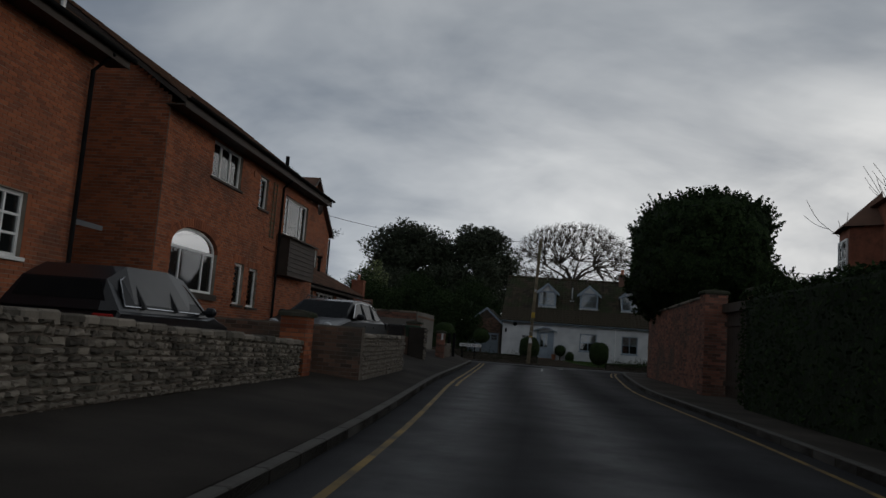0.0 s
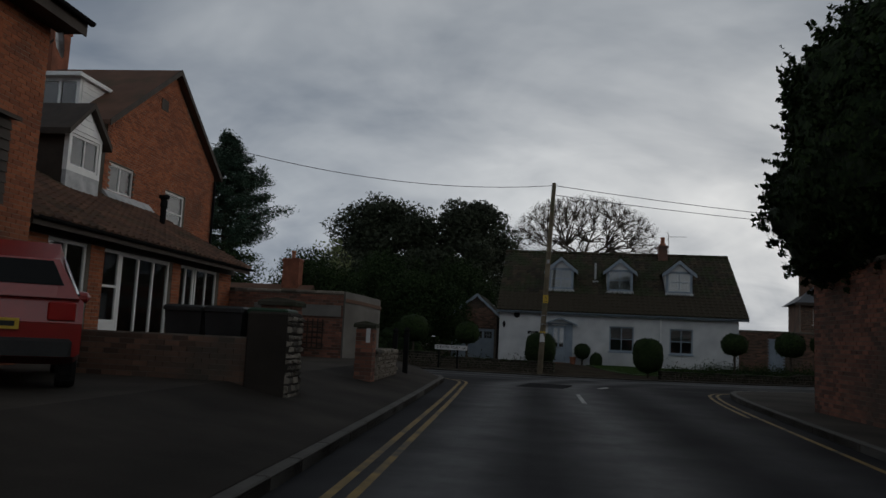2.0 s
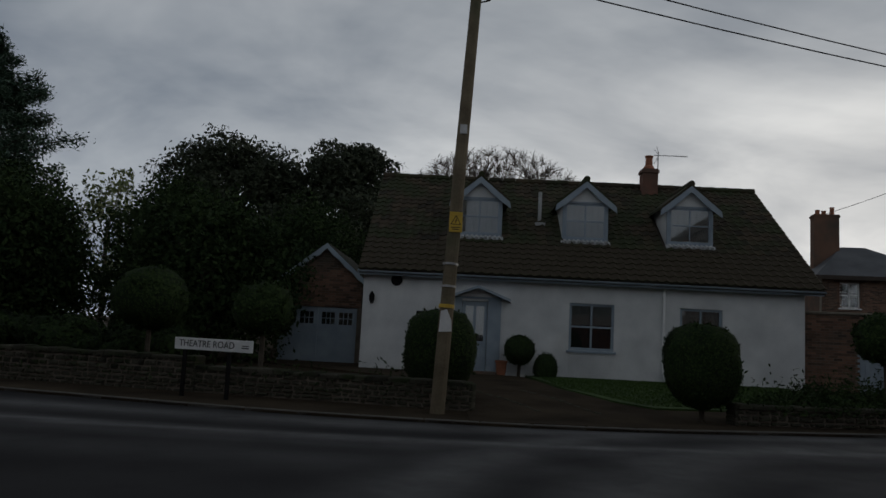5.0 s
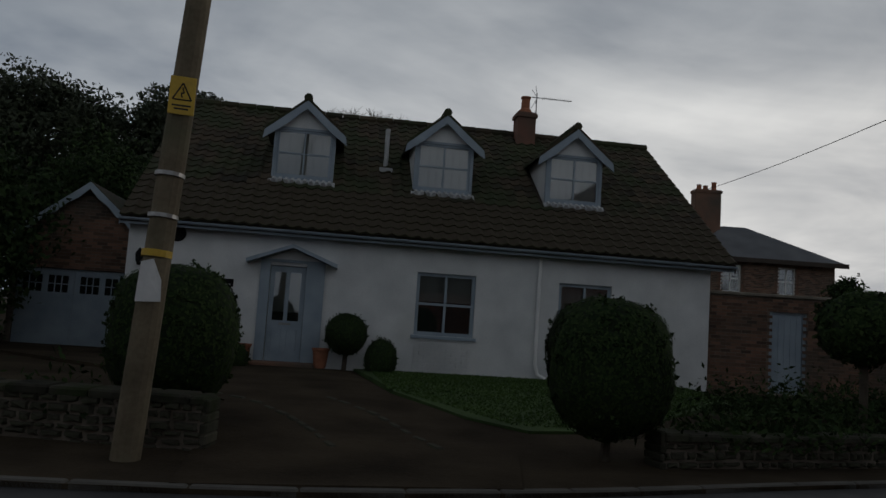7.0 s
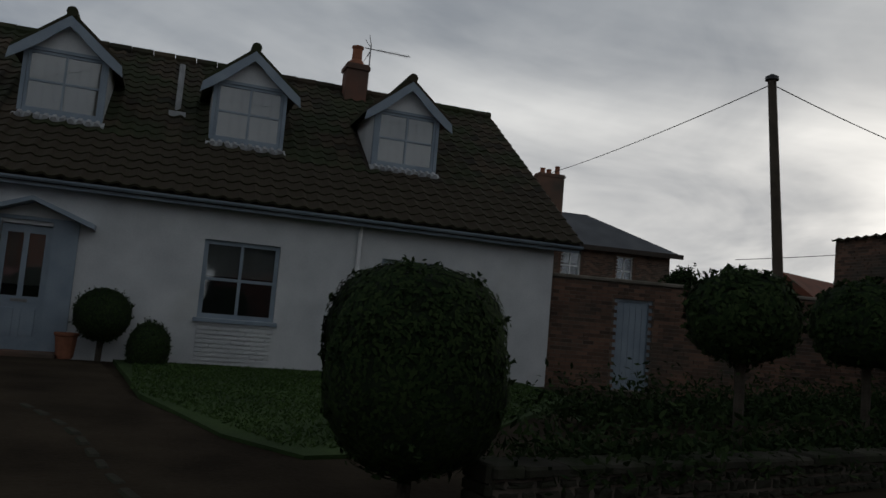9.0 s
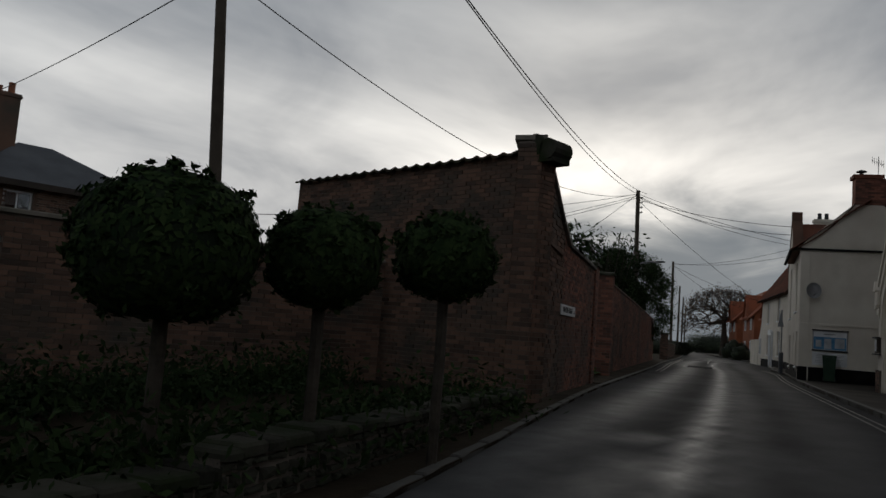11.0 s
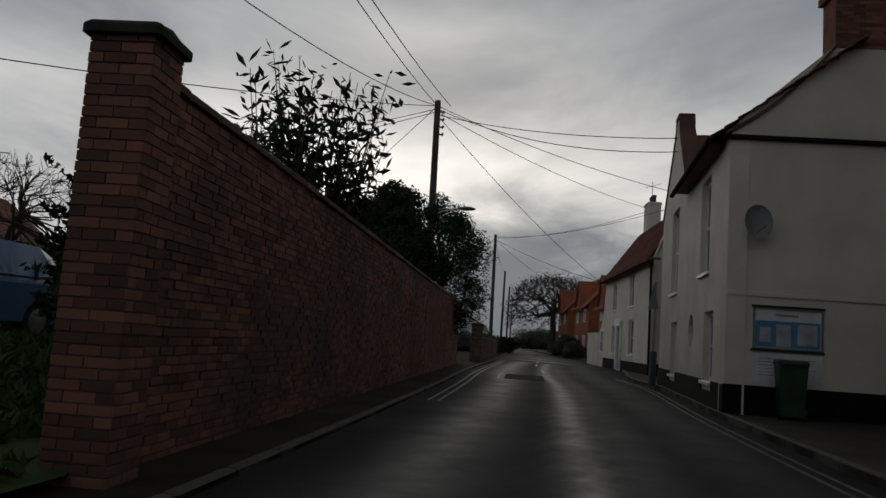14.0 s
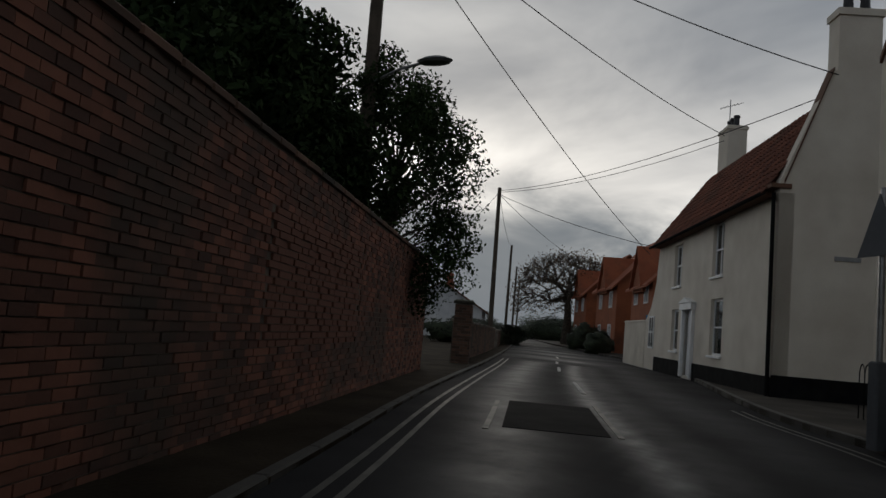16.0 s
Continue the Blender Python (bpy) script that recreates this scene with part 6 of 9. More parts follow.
for (x, y), (u, v), i in zip(offset(line, -0.03), offset(line, 0.28), range(n)):
    h = 2.35 - 0.35 * min(1.0, i / 16)
    g.v += [(x, y, h - 0.3), (x, y, h - 0.2), (u, v, h - 0.2), (u, v, h - 0.3)]
for i in range(n - 1):
    for k in range(4):
        g.f.append((4 * i + k, 4 * i + (k + 1) % 4, 4 * i + 4 + (k + 1) % 4, 4 * i + 4 + k))
part("wall_band", g, "brick_dark", cw)
brick_wall("garden_wall", (-6.5, 34.5), (1.2, 34.1), 0.3, 2.3, 0.3, 67, "brick and render garden wall behind the picnic table", both=False, material="brick_old")
single("render_band", Geo().bev(-1.5, 1.15, -0.03, -0.002, 0.0, 0.32, 0.01), "render_grey", at(0.0, 34.13, 1.62, -3), "pale rendered band along the garden wall", "wall band", kind="structure")
tl = thing("trellis_panel", at(-1.45, 34.1, 0.68, -3), "dark square trellis panel on the garden wall", "trellis")
for i in range(15):
    part("upright_lath", Geo().box(i * 0.15, i * 0.15 + 0.03, -0.02, 0.0, 0, 0.86), "dark_wood", tl)
for i in range(6):
    part("cross_lath", Geo().box(0, 2.13, 0.001, 0.02, i * 0.15, i * 0.15 + 0.03), "dark_wood", tl)
pt = thing("picnic_table", at(-0.4, 32.7, 0.45, 20), "weathered grey wooden picnic table on the forecourt", "table")
for i in range(4):
    part("table_plank", Geo().bev(-0.75, 0.75, -0.36 + i * 0.18, -0.2 + i * 0.18, 0.7, 0.74, 0.008), "pole_wood", pt)
for y in (-0.72, 0.58):
    part("bench_plank", Geo().bev(-0.75, 0.75, y, y + 0.16, 0.42, 0.46, 0.008), "pole_wood", pt)
for x in (-0.55, 0.5):
    for s in (-1, 1):
        part("leg", Geo().prism([(s * 0.2, 0.7), (s * 0.3, 0.7), (s * 0.7, 0.0), (s * 0.6, 0.0)], x, x + 0.05, "x"), "pole_wood", pt)
    part("cross_bar", Geo().box(x + 0.052, x + 0.09, -0.72, 0.72, 0.36, 0.42), "pole_wood", pt)


def wheelie_bin(m, material, label):
    ob = thing("wheelie_bin", m, label, "bin", "wheeled bins")
    g = Geo()
    lo_, hi_ = [(-0.22, -0.24), (0.22, -0.24), (0.22, 0.24), (-0.22, 0.24)], [(-0.28, -0.33), (0.28, -0.33), (0.28, 0.3), (-0.28, 0.3)]
    g.add([(x, y, 0.06) for x, y in lo_] + [(x, y, 0.95) for x, y in hi_], [(0, 3, 2, 1), (0, 1, 5, 4), (1, 2, 6, 5), (2, 3, 7, 6), (3, 0, 4, 7), (4, 5, 6, 7)])
    part("body", g, material, ob)
    part("lid", Geo().bev(-0.3, 0.3, -0.37, 0.32, 0.952, 1.04, 0.03), material, ob)
    part("bin_handle", Geo().tube([(-0.2, 0.36, 0.98), (0.2, 0.36, 0.98)], 0.018, 8), material, ob)
    for s in (-1, 1):
        part("wheel", Geo().lathe([(0.04, -0.025), (0.1, -0.02), (0.1, 0.02), (0.04, 0.025)], 14, pose(s * 0.25, 0.2, 0.1, 0, 90, 0)), "rubber", ob)
    return ob


for x, y, mt, lb in ((1.1, 23.7, "plastic_black", "black"), (1.75, 23.65, "plastic_black", "black"), (2.4, 23.7, "plastic_green", "dark green")):
    wheelie_bin(at(x + 0.45, y, 0.45, 4), mt, lb + " wheeled bin standing behind a brick wall")


def car(m, paint, label, kind="estate", scale=1.0):
    """A parked car: body with cabin, wheels with rims, lamps, panes and trim. The nose points to +x."""
    ob = thing("car", m, label, "car", "parked cars")
    if kind == "estate":
        L, W, belt = 4.7, 1.8, 0.92
        low_ = [(2.35, 0.35), (2.38, 0.6), (2.2, 0.76), (1.2, 0.95), (0.9, belt), (-2.2, belt + 0.04), (-2.36, 0.75), (-2.36, 0.36), (-1.95, 0.26), (1.95, 0.24)]
        cab = [(1.05, belt), (0.25, 1.38), (-0.4, 1.45), (-1.5, 1.42), (-1.95, 1.3), (-2.28, belt)]
        glass_ = [(0.8, 0.97), (0.2, 1.33), (-0.4, 1.38), (-1.45, 1.35), (-1.8, 1.24), (-2.02, 0.98)]
        wheels = (1.42, -1.38)
    else:
        L, W, belt = 3.9, 1.66, 0.95
        low_ = [(1.9, 0.4), (1.95, 0.65), (1.75, 0.85), (1.15, 1.0), (0.9, belt), (-1.9, belt + 0.02), (-1.98, 0.7), (-1.95, 0.35), (-1.6, 0.26), (1.6, 0.26)]
        cab = [(1.1, belt), (0.4, 1.5), (-0.2, 1.58), (-1.4, 1.55), (-1.85, 1.35), (-1.97, belt)]
        glass_ = [(0.9, 1.0), (0.36, 1.42), (-0.2, 1.5), (-1.3, 1.47), (-1.62, 1.35), (-1.7, 1.02)]
        wheels = (1.25, -1.25)

    def loft(side, ws):
        g = Geo()
        n = len(side)
        rows = [(y, k) for y, k in ws]
        cz = sum(z for _, z in side) / n
        for y, k in rows:
            g.v += [(x * (1 - 0.02 * (1 - k)), y, cz + (z - cz) * k) for x, z in side]
        for i in range(len(rows) - 1):
            for j in range(n):
                g.f.append((i * n + j, i * n + (j + 1) % n, (i + 1) * n + (j + 1) % n, (i + 1) * n + j))
        g.f += [tuple(range(n)), tuple((len(rows) - 1) * n + j for j in reversed(range(n)))]
        return g
    h = W / 2
    part("body", loft(low_, [(-h, 0.86), (-h + 0.05, 0.97), (-h + 0.2, 1.0), (h - 0.2, 1.0), (h - 0.05, 0.97), (h, 0.86)]), paint, ob, smooth=False)
    k = Geo()
    n = len(cab)
    for y, s in ((-h + 0.04, 0), (-h + 0.26, 1), (h - 0.26, 1), (h - 0.04, 0)):
        k.v += [(x * (1 if s else 1.0), y, belt + (z - belt) * (1.0 if s else 0.0) + (0.0 if s else 0.0)) for x, z in cab]
    for i in range(3):
        for j in range(n - 1):
            k.f.append((i * n + j, i * n + j + 1, (i + 1) * n + j + 1, (i + 1) * n + j))
    part("cabin", k, paint, ob)
    for s in (-1, 1):
        vs = []
        for x, z in glass_:
            t = (z - belt) / (1.45 - belt)
            vs.append((x, s * (h - 0.04 - 0.22 * t + 0.008), z))
        pn = part("side_glass", Geo().add(vs, [tuple(range(len(vs)))]), "car_glass", ob)
        trim = Geo()
        pts = [vs[-1]] + vs
        trim.tube([Vector(p) + Vector((0, s * 0.006, 0)) for p in vs + vs[:1]], 0.012, 5)
        part("window_trim", trim, "chrome", ob)
        for xb in ((-0.35, -1.25) if kind == "estate" else (-0.25, -1.25)):
            zt = 1.38
            part("door_pillar", Geo().tube([(xb + 0.06, s * (h - 0.03), belt + 0.05), (xb, s * (h - 0.235), zt)], 0.03, 5), "plastic_black", ob)
        part("mirror", Geo().lathe([(0.02, -0.1), (0.075, -0.06), (0.085, 0.04), (0.03, 0.1)], 10, pose(0.72, s * (h + 0.1), belt + 0.09, 0, 90, 90)).box(0.69, 0.75, min(s * (h - 0.05), s * (h + 0.06)), max(s * (h - 0.05), s * (h + 0.06)), belt + 0.05, belt + 0.08), paint, ob)
        for xh in (-0.2, -1.05):
            part("door_handle", Geo().bev(xh - 0.09, xh + 0.09, min(s * h, s * (h + 0.02)) - 0.0, max(s * h, s * (h + 0.02)), 0.78, 0.81, 0.005), paint, ob)
        part("headlamp", Geo().lathe([(0.02, 0), (0.12, 0.03), (0.13, 0.1)], 12, pose(2.2 if kind == "estate" else 1.78, s * (h - 0.26), 0.68, 0, -70, 0)), "lens_clear", ob)
        part("tail_lamp", Geo().bev(-0.03, 0.05, -0.13, 0.13, -0.09, 0.09, 0.015, at(-2.36 if kind == "estate" else -1.97, s * (h - 0.2), 0.82)), "lens_red", ob)
        if kind == "estate":
            part("roof_rail", Geo().tube([(0.1, s * (h - 0.27), 1.42), (0.0, s * (h - 0.27), 1.5), (-1.5, s * (h - 0.27), 1.48), (-1.65, s * (h - 0.27), 1.4)], 0.015, 6), "plastic_black", ob)
        for xw in wheels:
            w = part("wheel", Geo().lathe([(0.2, -0.1), (0.31, -0.095), (0.325, -0.05), (0.325, 0.05), (0.31, 0.095), (0.2, 0.1)], 22, pose(xw, s * (h - 0.09), 0.325, 90, 0, 0)), "rubber", ob)
            r = Geo().lathe([(0.03, -0.112), (0.2, -0.1), (0.21, -0.02), (0.05, -0.02)], 18, pose(xw, s * (h - 0.09), 0.325, 90 if s > 0 else -90, 0, 0))
            part("rim", r, "metal_grey", w)
    part("windscreen", Geo().add([(cab[0][0] - 0.06, -h + 0.16, belt + 0.035), (cab[0][0] - 0.06, h - 0.16, belt + 0.035), (cab[1][0] + 0.03, h - 0.32, cab[1][1] - 0.02), (cab[1][0] + 0.03, -h + 0.32, cab[1][1] - 0.02)], [(0, 1, 2, 3)], Matrix.Translation((0.025, 0, 0.012))), "car_glass", ob)
    part("rear_window", Geo().add([(cab[-1][0] + 0.1, -h + 0.2, belt + 0.12), (cab[-1][0] + 0.1, h - 0.2, belt + 0.12), (cab[-2][0] + 0.02, h - 0.32, cab[-2][1] - 0.03), (cab[-2][0] + 0.02, -h + 0.32, cab[-2][1] - 0.03)], [(3, 2, 1, 0)], Matrix.Translation((-0.07, 0, 0.01))), "car_glass", ob)
    xr = -2.4 if kind == "estate" else -2.0
    part("number_plate", Geo().bev(xr - 0.012, xr + 0.03, -0.26, 0.26, 0.62, 0.73, 0.004), "plastic_yellow", ob)
    part("plate_bar", Geo().box(xr - 0.016, xr - 0.0125, -0.22, 0.22, 0.65, 0.7), "letter_black", ob)
    part("rear_bumper", Geo().bev(xr - 0.03, xr + 0.1, -h + 0.08, h - 0.08, 0.36, 0.54, 0.03), "plastic_black", ob)
    return ob


car(at(2.3, 14.0, 0.45, -92), "car_black", "black estate car with chrome trim parked on a forecourt")
car(at(1.5, 5.9, 0.2, 92), "car_black", "dark hatchback parked behind the stone wall", "hatch")
car(at(0.33, 21.1, 0.45, 125), "car_red", "red hatchback parked before the lean-to", "hatch")

# ---- east side of the first road ----
brick_wall("brick_wall", (12.1, 28.3), (12.3, 17.0), 0.1, 2.7, 0.35, 91, "tall old red brick garden wall under an evergreen", material="brick_old", top_b=2.85, both=False)
brick_wall("brick_wall", (14.5, 34.0), (12.1, 28.3), -0.1, 2.5, 0.35, 92, "tall old red brick garden wall turning the corner", material="brick_old", top_b=2.6, both=False)
brick_wall("brick_wall", (19.0, 39.4), (14.5, 34.0), -0.1, 2.6, 0.35, 94, "tall old red brick garden wall turning the corner", material="brick_old", top_b=2.5, both=False)
brick_wall("brick_wall", (33.6, 43.75), (19.0, 39.4), 0.0, 3.1, 0.35, 93, "tall red brick churchyard wall along the street", material="brick_old", top_b=2.6, both=False)
brick_pier("gate_pier", 12.25, 16.7, 0.1, 0.6, 2.72, 2, 95, "tall old brick pier beside a dark gateway", material="brick_old")
brick_pier("gate_pier", 12.4, 12.4, 0.1, 0.55, 2.5, 2, 97, "tall old brick pier beside a hedge", material="brick_old")
gt = thing("garden_gate", at(12.6, 14.4, 0.1, 92), "dark brown boarded double gate below a brick lintel", "gate")
for i in range(20):
    part("board", Geo().bev(-1.85 + i * 0.185, -1.85 + i * 0.185 + 0.175, -0.02, 0.02, 0.03, 2.2, 0.006), "dark_wood", gt)
part("gate_frame", Geo().box(-1.95, 1.95, 0.021, 0.06, 0.3, 0.42).box(-1.95, 1.95, 0.021, 0.06, 1.85, 1.97).box(-1.98, 1.98, -0.12, 0.12, 2.22, 2.45), "dark_wood", gt)


def hedge(name, m, L, W, H, label, n=14000, leaf=0.05, seed=1, material="leaf_dark"):
    """A long clipped hedge: a shade-coloured core and leaves over an uneven face."""
    ob = thing(name, m, label, "hedge")
    rng = np.random.default_rng(seed)
    x = rng.uniform(0, L, n)
    pick = rng.random(n)
    p, q = np.zeros((n, 3)), np.zeros((n, 3))
    for i in range(n):
        b = 0.12 * noise.noise(Vector((x[i] * 0.7, seed, pick[i] * 3))) + rng.normal(0, 0.035)
        if pick[i] < 0.42:
            p[i], q[i] = (x[i], -W / 2 - b, rng.uniform(0.05, H)), (0, -1, 0.3)
        elif pick[i] < 0.58:
            p[i], q[i] = (x[i], W / 2 + b, rng.uniform(0.05, H)), (0, 1, 0.3)
        elif pick[i] < 0.92:
            p[i], q[i] = (x[i], rng.uniform(-W / 2, W / 2), H + b), (0, 0, 1)
        else:
            e = 0.0 if pick[i] < 0.96 else L
            p[i], q[i] = (e + (b if e else -b), rng.uniform(-W / 2, W / 2), rng.uniform(0.05, H)), (1 if e else -1, 0, 0.2)
    leaf_part("foliage", leaves(p, q, leaf, seed, 0.9), material, ob)
    part("inner_foliage", Geo().bev(0.06, L - 0.06, -W / 2 + 0.06, W / 2 - 0.06, -0.05, H - 0.06, 0.1), "leaf_shade", ob)
    return ob


hedge("hedge", at(12.9, -9, 0.1, 91), 21.0, 1.4, 2.4, "tall dense dark green hedge above the pavement", 60000, 0.042, 3)
bush = clipped_bush("evergreen_bush", at(13.55, 26.1, 0.1), (2.5, 4.6, 2.6), "huge rounded dark evergreen bush overhanging the brick wall", "bush", 60000, 0.06, 7, stem=2.15, boxy=2.25, wobble=0.2, sprays=2200, reach=0.26, material="leaf_dark")
rng = np.random.default_rng(4)
tp, tq = [], []
for i in range(110):
    a, r = rng.uniform(0, 2 * math.pi), rng.uniform(0.3, 1.0)
    c = np.array([2.3 * r * math.cos(a), 4.5 * r * math.sin(a), 0.0])
    zt = 2.45 + 2.35 * 0.97 + 2.35 * max(0.0, 1 - r**2.4) ** 0.42
    k = rng.integers(14, 30)
    h = rng.random(k) * rng.uniform(0.3, 0.75)
    tp.append(np.stack([c[0] + rng.normal(0, 0.05, k), c[1] + rng.normal(0, 0.05, k), zt - 0.15 + h], 1))
    tq.append(rng.normal(0, 1, (k, 3)))
leaf_part("top_sprays", leaves(np.concatenate(tp), np.concatenate(tq), 0.055, 9, 1.0), "leaf_dark", bush)
clipped_bush("evergreen_bush", at(15.7, 25.0, 0.1), (1.0, 1.9, 1.2), "lower dark shoulder of evergreen beside the huge bush", "bush", 16000, 0.06, 19, stem=2.0, wobble=0.3, sprays=500, reach=0.3, material="leaf_dark")
clipped_bush("evergreen_bush", at(16.5, 17.5, 0.1), (2.2, 2.6, 1.25), "dark evergreen shrub behind the tall pier", "bush", 14000, 0.07, 17, stem=0.6, wobble=0.25, material="leaf_dark")
clipped_bush("evergreen_bush", at(16.3, 10.5, 0.1), (1.8, 4.0, 1.05), "dark evergreen shrub behind the hedge", "bush", 9000, 0.07, 18, stem=0.4, wobble=0.25, material="leaf_dark")
he = thing("bay_house", at(21.5, 33.0, 0.1, -98), "distant red brick house with a hipped bay window", "house")
part("wall", Geo().box(-4, 8, 1.2, 9, -0.1, 8.4).prism([(-1.6, 1.2), (-0.9, 0.0), (1.1, 0.0), (1.8, 1.2)], -0.1, 7.4, "z"), "brick_plain", he)
part("roof", Geo().add([(-1.9, 1.3, 7.4), (-1.1, -0.3, 7.4), (1.3, -0.3, 7.4), (2.1, 1.3, 7.4), (0.1, 1.6, 9.3)], [(0, 1, 4), (1, 2, 4), (2, 3, 4), (0, 4, 3)]).prism([(0.9, 8.4), (5.1, 11.2), (9.3, 8.4)], -4.3, 8.3, "x"), "brown_tile", he)
for a, b in ((-0.75, 0.95),):
    window(he, a, b, 5.0, 6.9, y=-0.1, cols=2, rows=2, w=0.09, sill=True, curtain=0.6, room=False)
for s, ang in ((-1.25, 60),):
    w = part("window", bars(Geo(), -0.35, 0.35, 5.0, 6.9, 0.08, -0.08, 0.0, 1, 2), "white_paint", he, m=pose(-1.28, 0.55, 0, 0, 0, -58))
    part("pane", Geo().box(-0.3, 0.3, -0.05, -0.045, 5.05, 6.85), "glass", w)
bare_tree("bare_tree", at(30, 34, 0.0), 13, "bare winter tree behind the bay house", 8, 3, (3, 4), minimum=0.015)

# ---- cottage garden ----
slab("driveway", [(7.35, 44.65), (10.1, 44.8), (10.5, 46.4), (10.3, 48.6), (9.6, 50.5), (9.1, 54.4), (7.1, 54.5), (4.4, 57.3), (1.8, 57.4), (1.6, 55.5), (5.5, 52.0), (7.3, 49.0)], -0.3, 0.06, "earth", "bare brown earth drive curving to the cottage door", "driveway", level=gn)
slab("lawn", [(9.3, 54.7), (16.6, 54.6), (16.4, 52.2), (13.8, 49.6), (12.4, 48.0), (11.0, 47.7), (10.4, 48.5), (9.7, 50.6)], -0.3, 0.075, "grass_ground", "short dark green lawn before the cottage", "lawn", level=gn)
rng = np.random.default_rng(12)
n = 26000
gx, gyv = rng.uniform(9.6, 16.4, n), rng.uniform(48.0, 54.5, n)
ok = (gyv > 48.0 + np.clip(10.9 - gx, 0, 3) * 2.2) & (gyv > 48.0 + (gx - 12.4) * 1.15)
P = np.stack([gx[ok], gyv[ok], np.array([0.09 + gn(a, b) for a, b in zip(gx[ok], gyv[ok])])], 1)
me = leaves(P, np.tile([0.0, 1.0, 0.2], (len(P), 1)), 0.028, 3, 0.7, 0.3)
me.materials.append(M["grass"])
tagged(new("grass", me), "short blades of lawn grass", "grass", kind="stuff")
EDGES = ([(6.96, 49.65), (7.61, 49.1), (8.13, 47.99), (8.43, 47.07), (8.61, 46.28)], [(8.62, 49.74), (9.12, 48.65), (9.49, 47.19), (9.69, 46.38)])
for line in EDGES:
    ed = thing("drive_edging", I4, "low worn stone edging curving along the earth drive", "edging", "drive edgings", kind="structure")
    rng = random.Random(len(line))
    pts = resample(list(line), 0.32)
    for (xa, ya), (xb, yb) in zip(pts[:-1], pts[1:]):
        xm, ym = (xa + xb) / 2, (ya + yb) / 2
        part("edging_stone", Geo().bev(-0.15, 0.15, -0.05, 0.05, -0.06, 0.02, 0.02), "stone_mossy", ed, m=pose(xm, ym, 0.055 + gn(xm, ym) + rng.uniform(-0.008, 0.004), 0, 0, math.degrees(math.atan2(yb - ya, xb - xa)) + rng.uniform(-4, 4)))
rubble_wall("garden_wall", (-9.0, 49.6), (2.4, 46.95), -0.18, 0.5, 0.4, 111, "low dark mossy stone wall along the cottage garden", skin="stone_mossy")
rubble_wall("garden_wall", (2.45, 46.94), (7.4, 45.95), -0.2, 0.34, 0.4, 112, "low dark mossy stone wall along the cottage garden", skin="stone_mossy")
rubble_wall("garden_wall", (11.9, 45.95), (17.5, 46.95), -0.2, 0.2, 0.35, 113, "low dark stone wall with plants hanging over it", skin="stone_mossy")
rubble_wall("garden_wall", (17.55, 46.96), (24.3, 48.85), -0.1, 0.3, 0.35, 114, "low dark stone wall with plants hanging over it", skin="stone_mossy")
clipped_bush("clipped_bush", at(6.86, 47.4, -0.1), (0.68, 0.68, 0.76), "clipped dome-shaped evergreen bush beside the telegraph pole", "bush", 14000, 0.026, 21, stem=0.2, boxy=2.6, wobble=0.06)
clipped_bush("clipped_bush", at(11.39, 46.28, -0.16), (0.62, 0.62, 0.72), "large clipped dome-shaped evergreen bush on the lawn edge", "bush", 19000, 0.024, 22, stem=0.28, boxy=2.8, wobble=0.08)
clipped_bush("clipped_ball_tree", at(9.08, 54.4, 0.0), (0.43, 0.43, 0.43), "clipped ball tree on a thin stem by the door", "shrub", 7000, 0.017, 23, stem=0.36, boxy=2.0, wobble=0.04, group="clipped shrubs")
clipped_bush("clipped_ball", at(9.8, 54.25, -0.1), (0.33, 0.33, 0.42), "clipped ball shrub on the ground by the door", "shrub", 6000, 0.017, 24, stem=0.0, boxy=2.1, wobble=0.04, group="clipped shrubs")
clipped_bush("clipped_ball_tree", at(6.5, 54.3, 0.0), (0.4, 0.4, 0.4), "clipped ball tree beside the pale door step", "shrub", 6000, 0.017, 25, stem=0.27, boxy=2.0, wobble=0.04, group="clipped shrubs")
clipped_bush("clipped_ball", at(6.88, 54.1, -0.16), (0.35, 0.35, 0.34), "clipped ball shrub on the ground by the door", "shrub", 6000, 0.017, 26, stem=0.0, boxy=2.0, wobble=0.04, group="clipped shrubs")
for i, (x, y, r, zc, s) in enumerate(((15.15, 47.25, 0.54, 1.44, 31), (17.65, 47.9, 0.62, 1.52, 32), (18.85, 47.62, 0.45, 1.58, 33), (20.05, 47.3, 0.43, 1.72, 34), (3.58, 47.1, 0.56, 1.44, 35), (0.88, 48.72, 0.74, 1.57, 36))):
    clipped_bush("clipped_ball_tree", at(x, y, 0.04 + gn(x, y)), (r, r, r * 0.86), "clipped round-headed evergreen tree on a bare stem", "tree", 9000 if r > 0.7 else 6000, 0.035, s, stem=zc - r * 0.84 - 0.04 - gn(x, y), boxy=2.2, wobble=0.08, group="clipped ball trees")
for x, y in ((7.05, 54.55), (8.6, 54.5)):
    g = Geo().lathe([(0.11, 0), (0.13, 0.05), (0.16, 0.34), (0.18, 0.36), (0.18, 0.4), (0.13, 0.4), (0.12, 0.3)], 14)
    single("flower_pot", g, "terracotta", at(x, y, 0.06), "terracotta flower pot beside the cottage door", "pot", "flower pots")
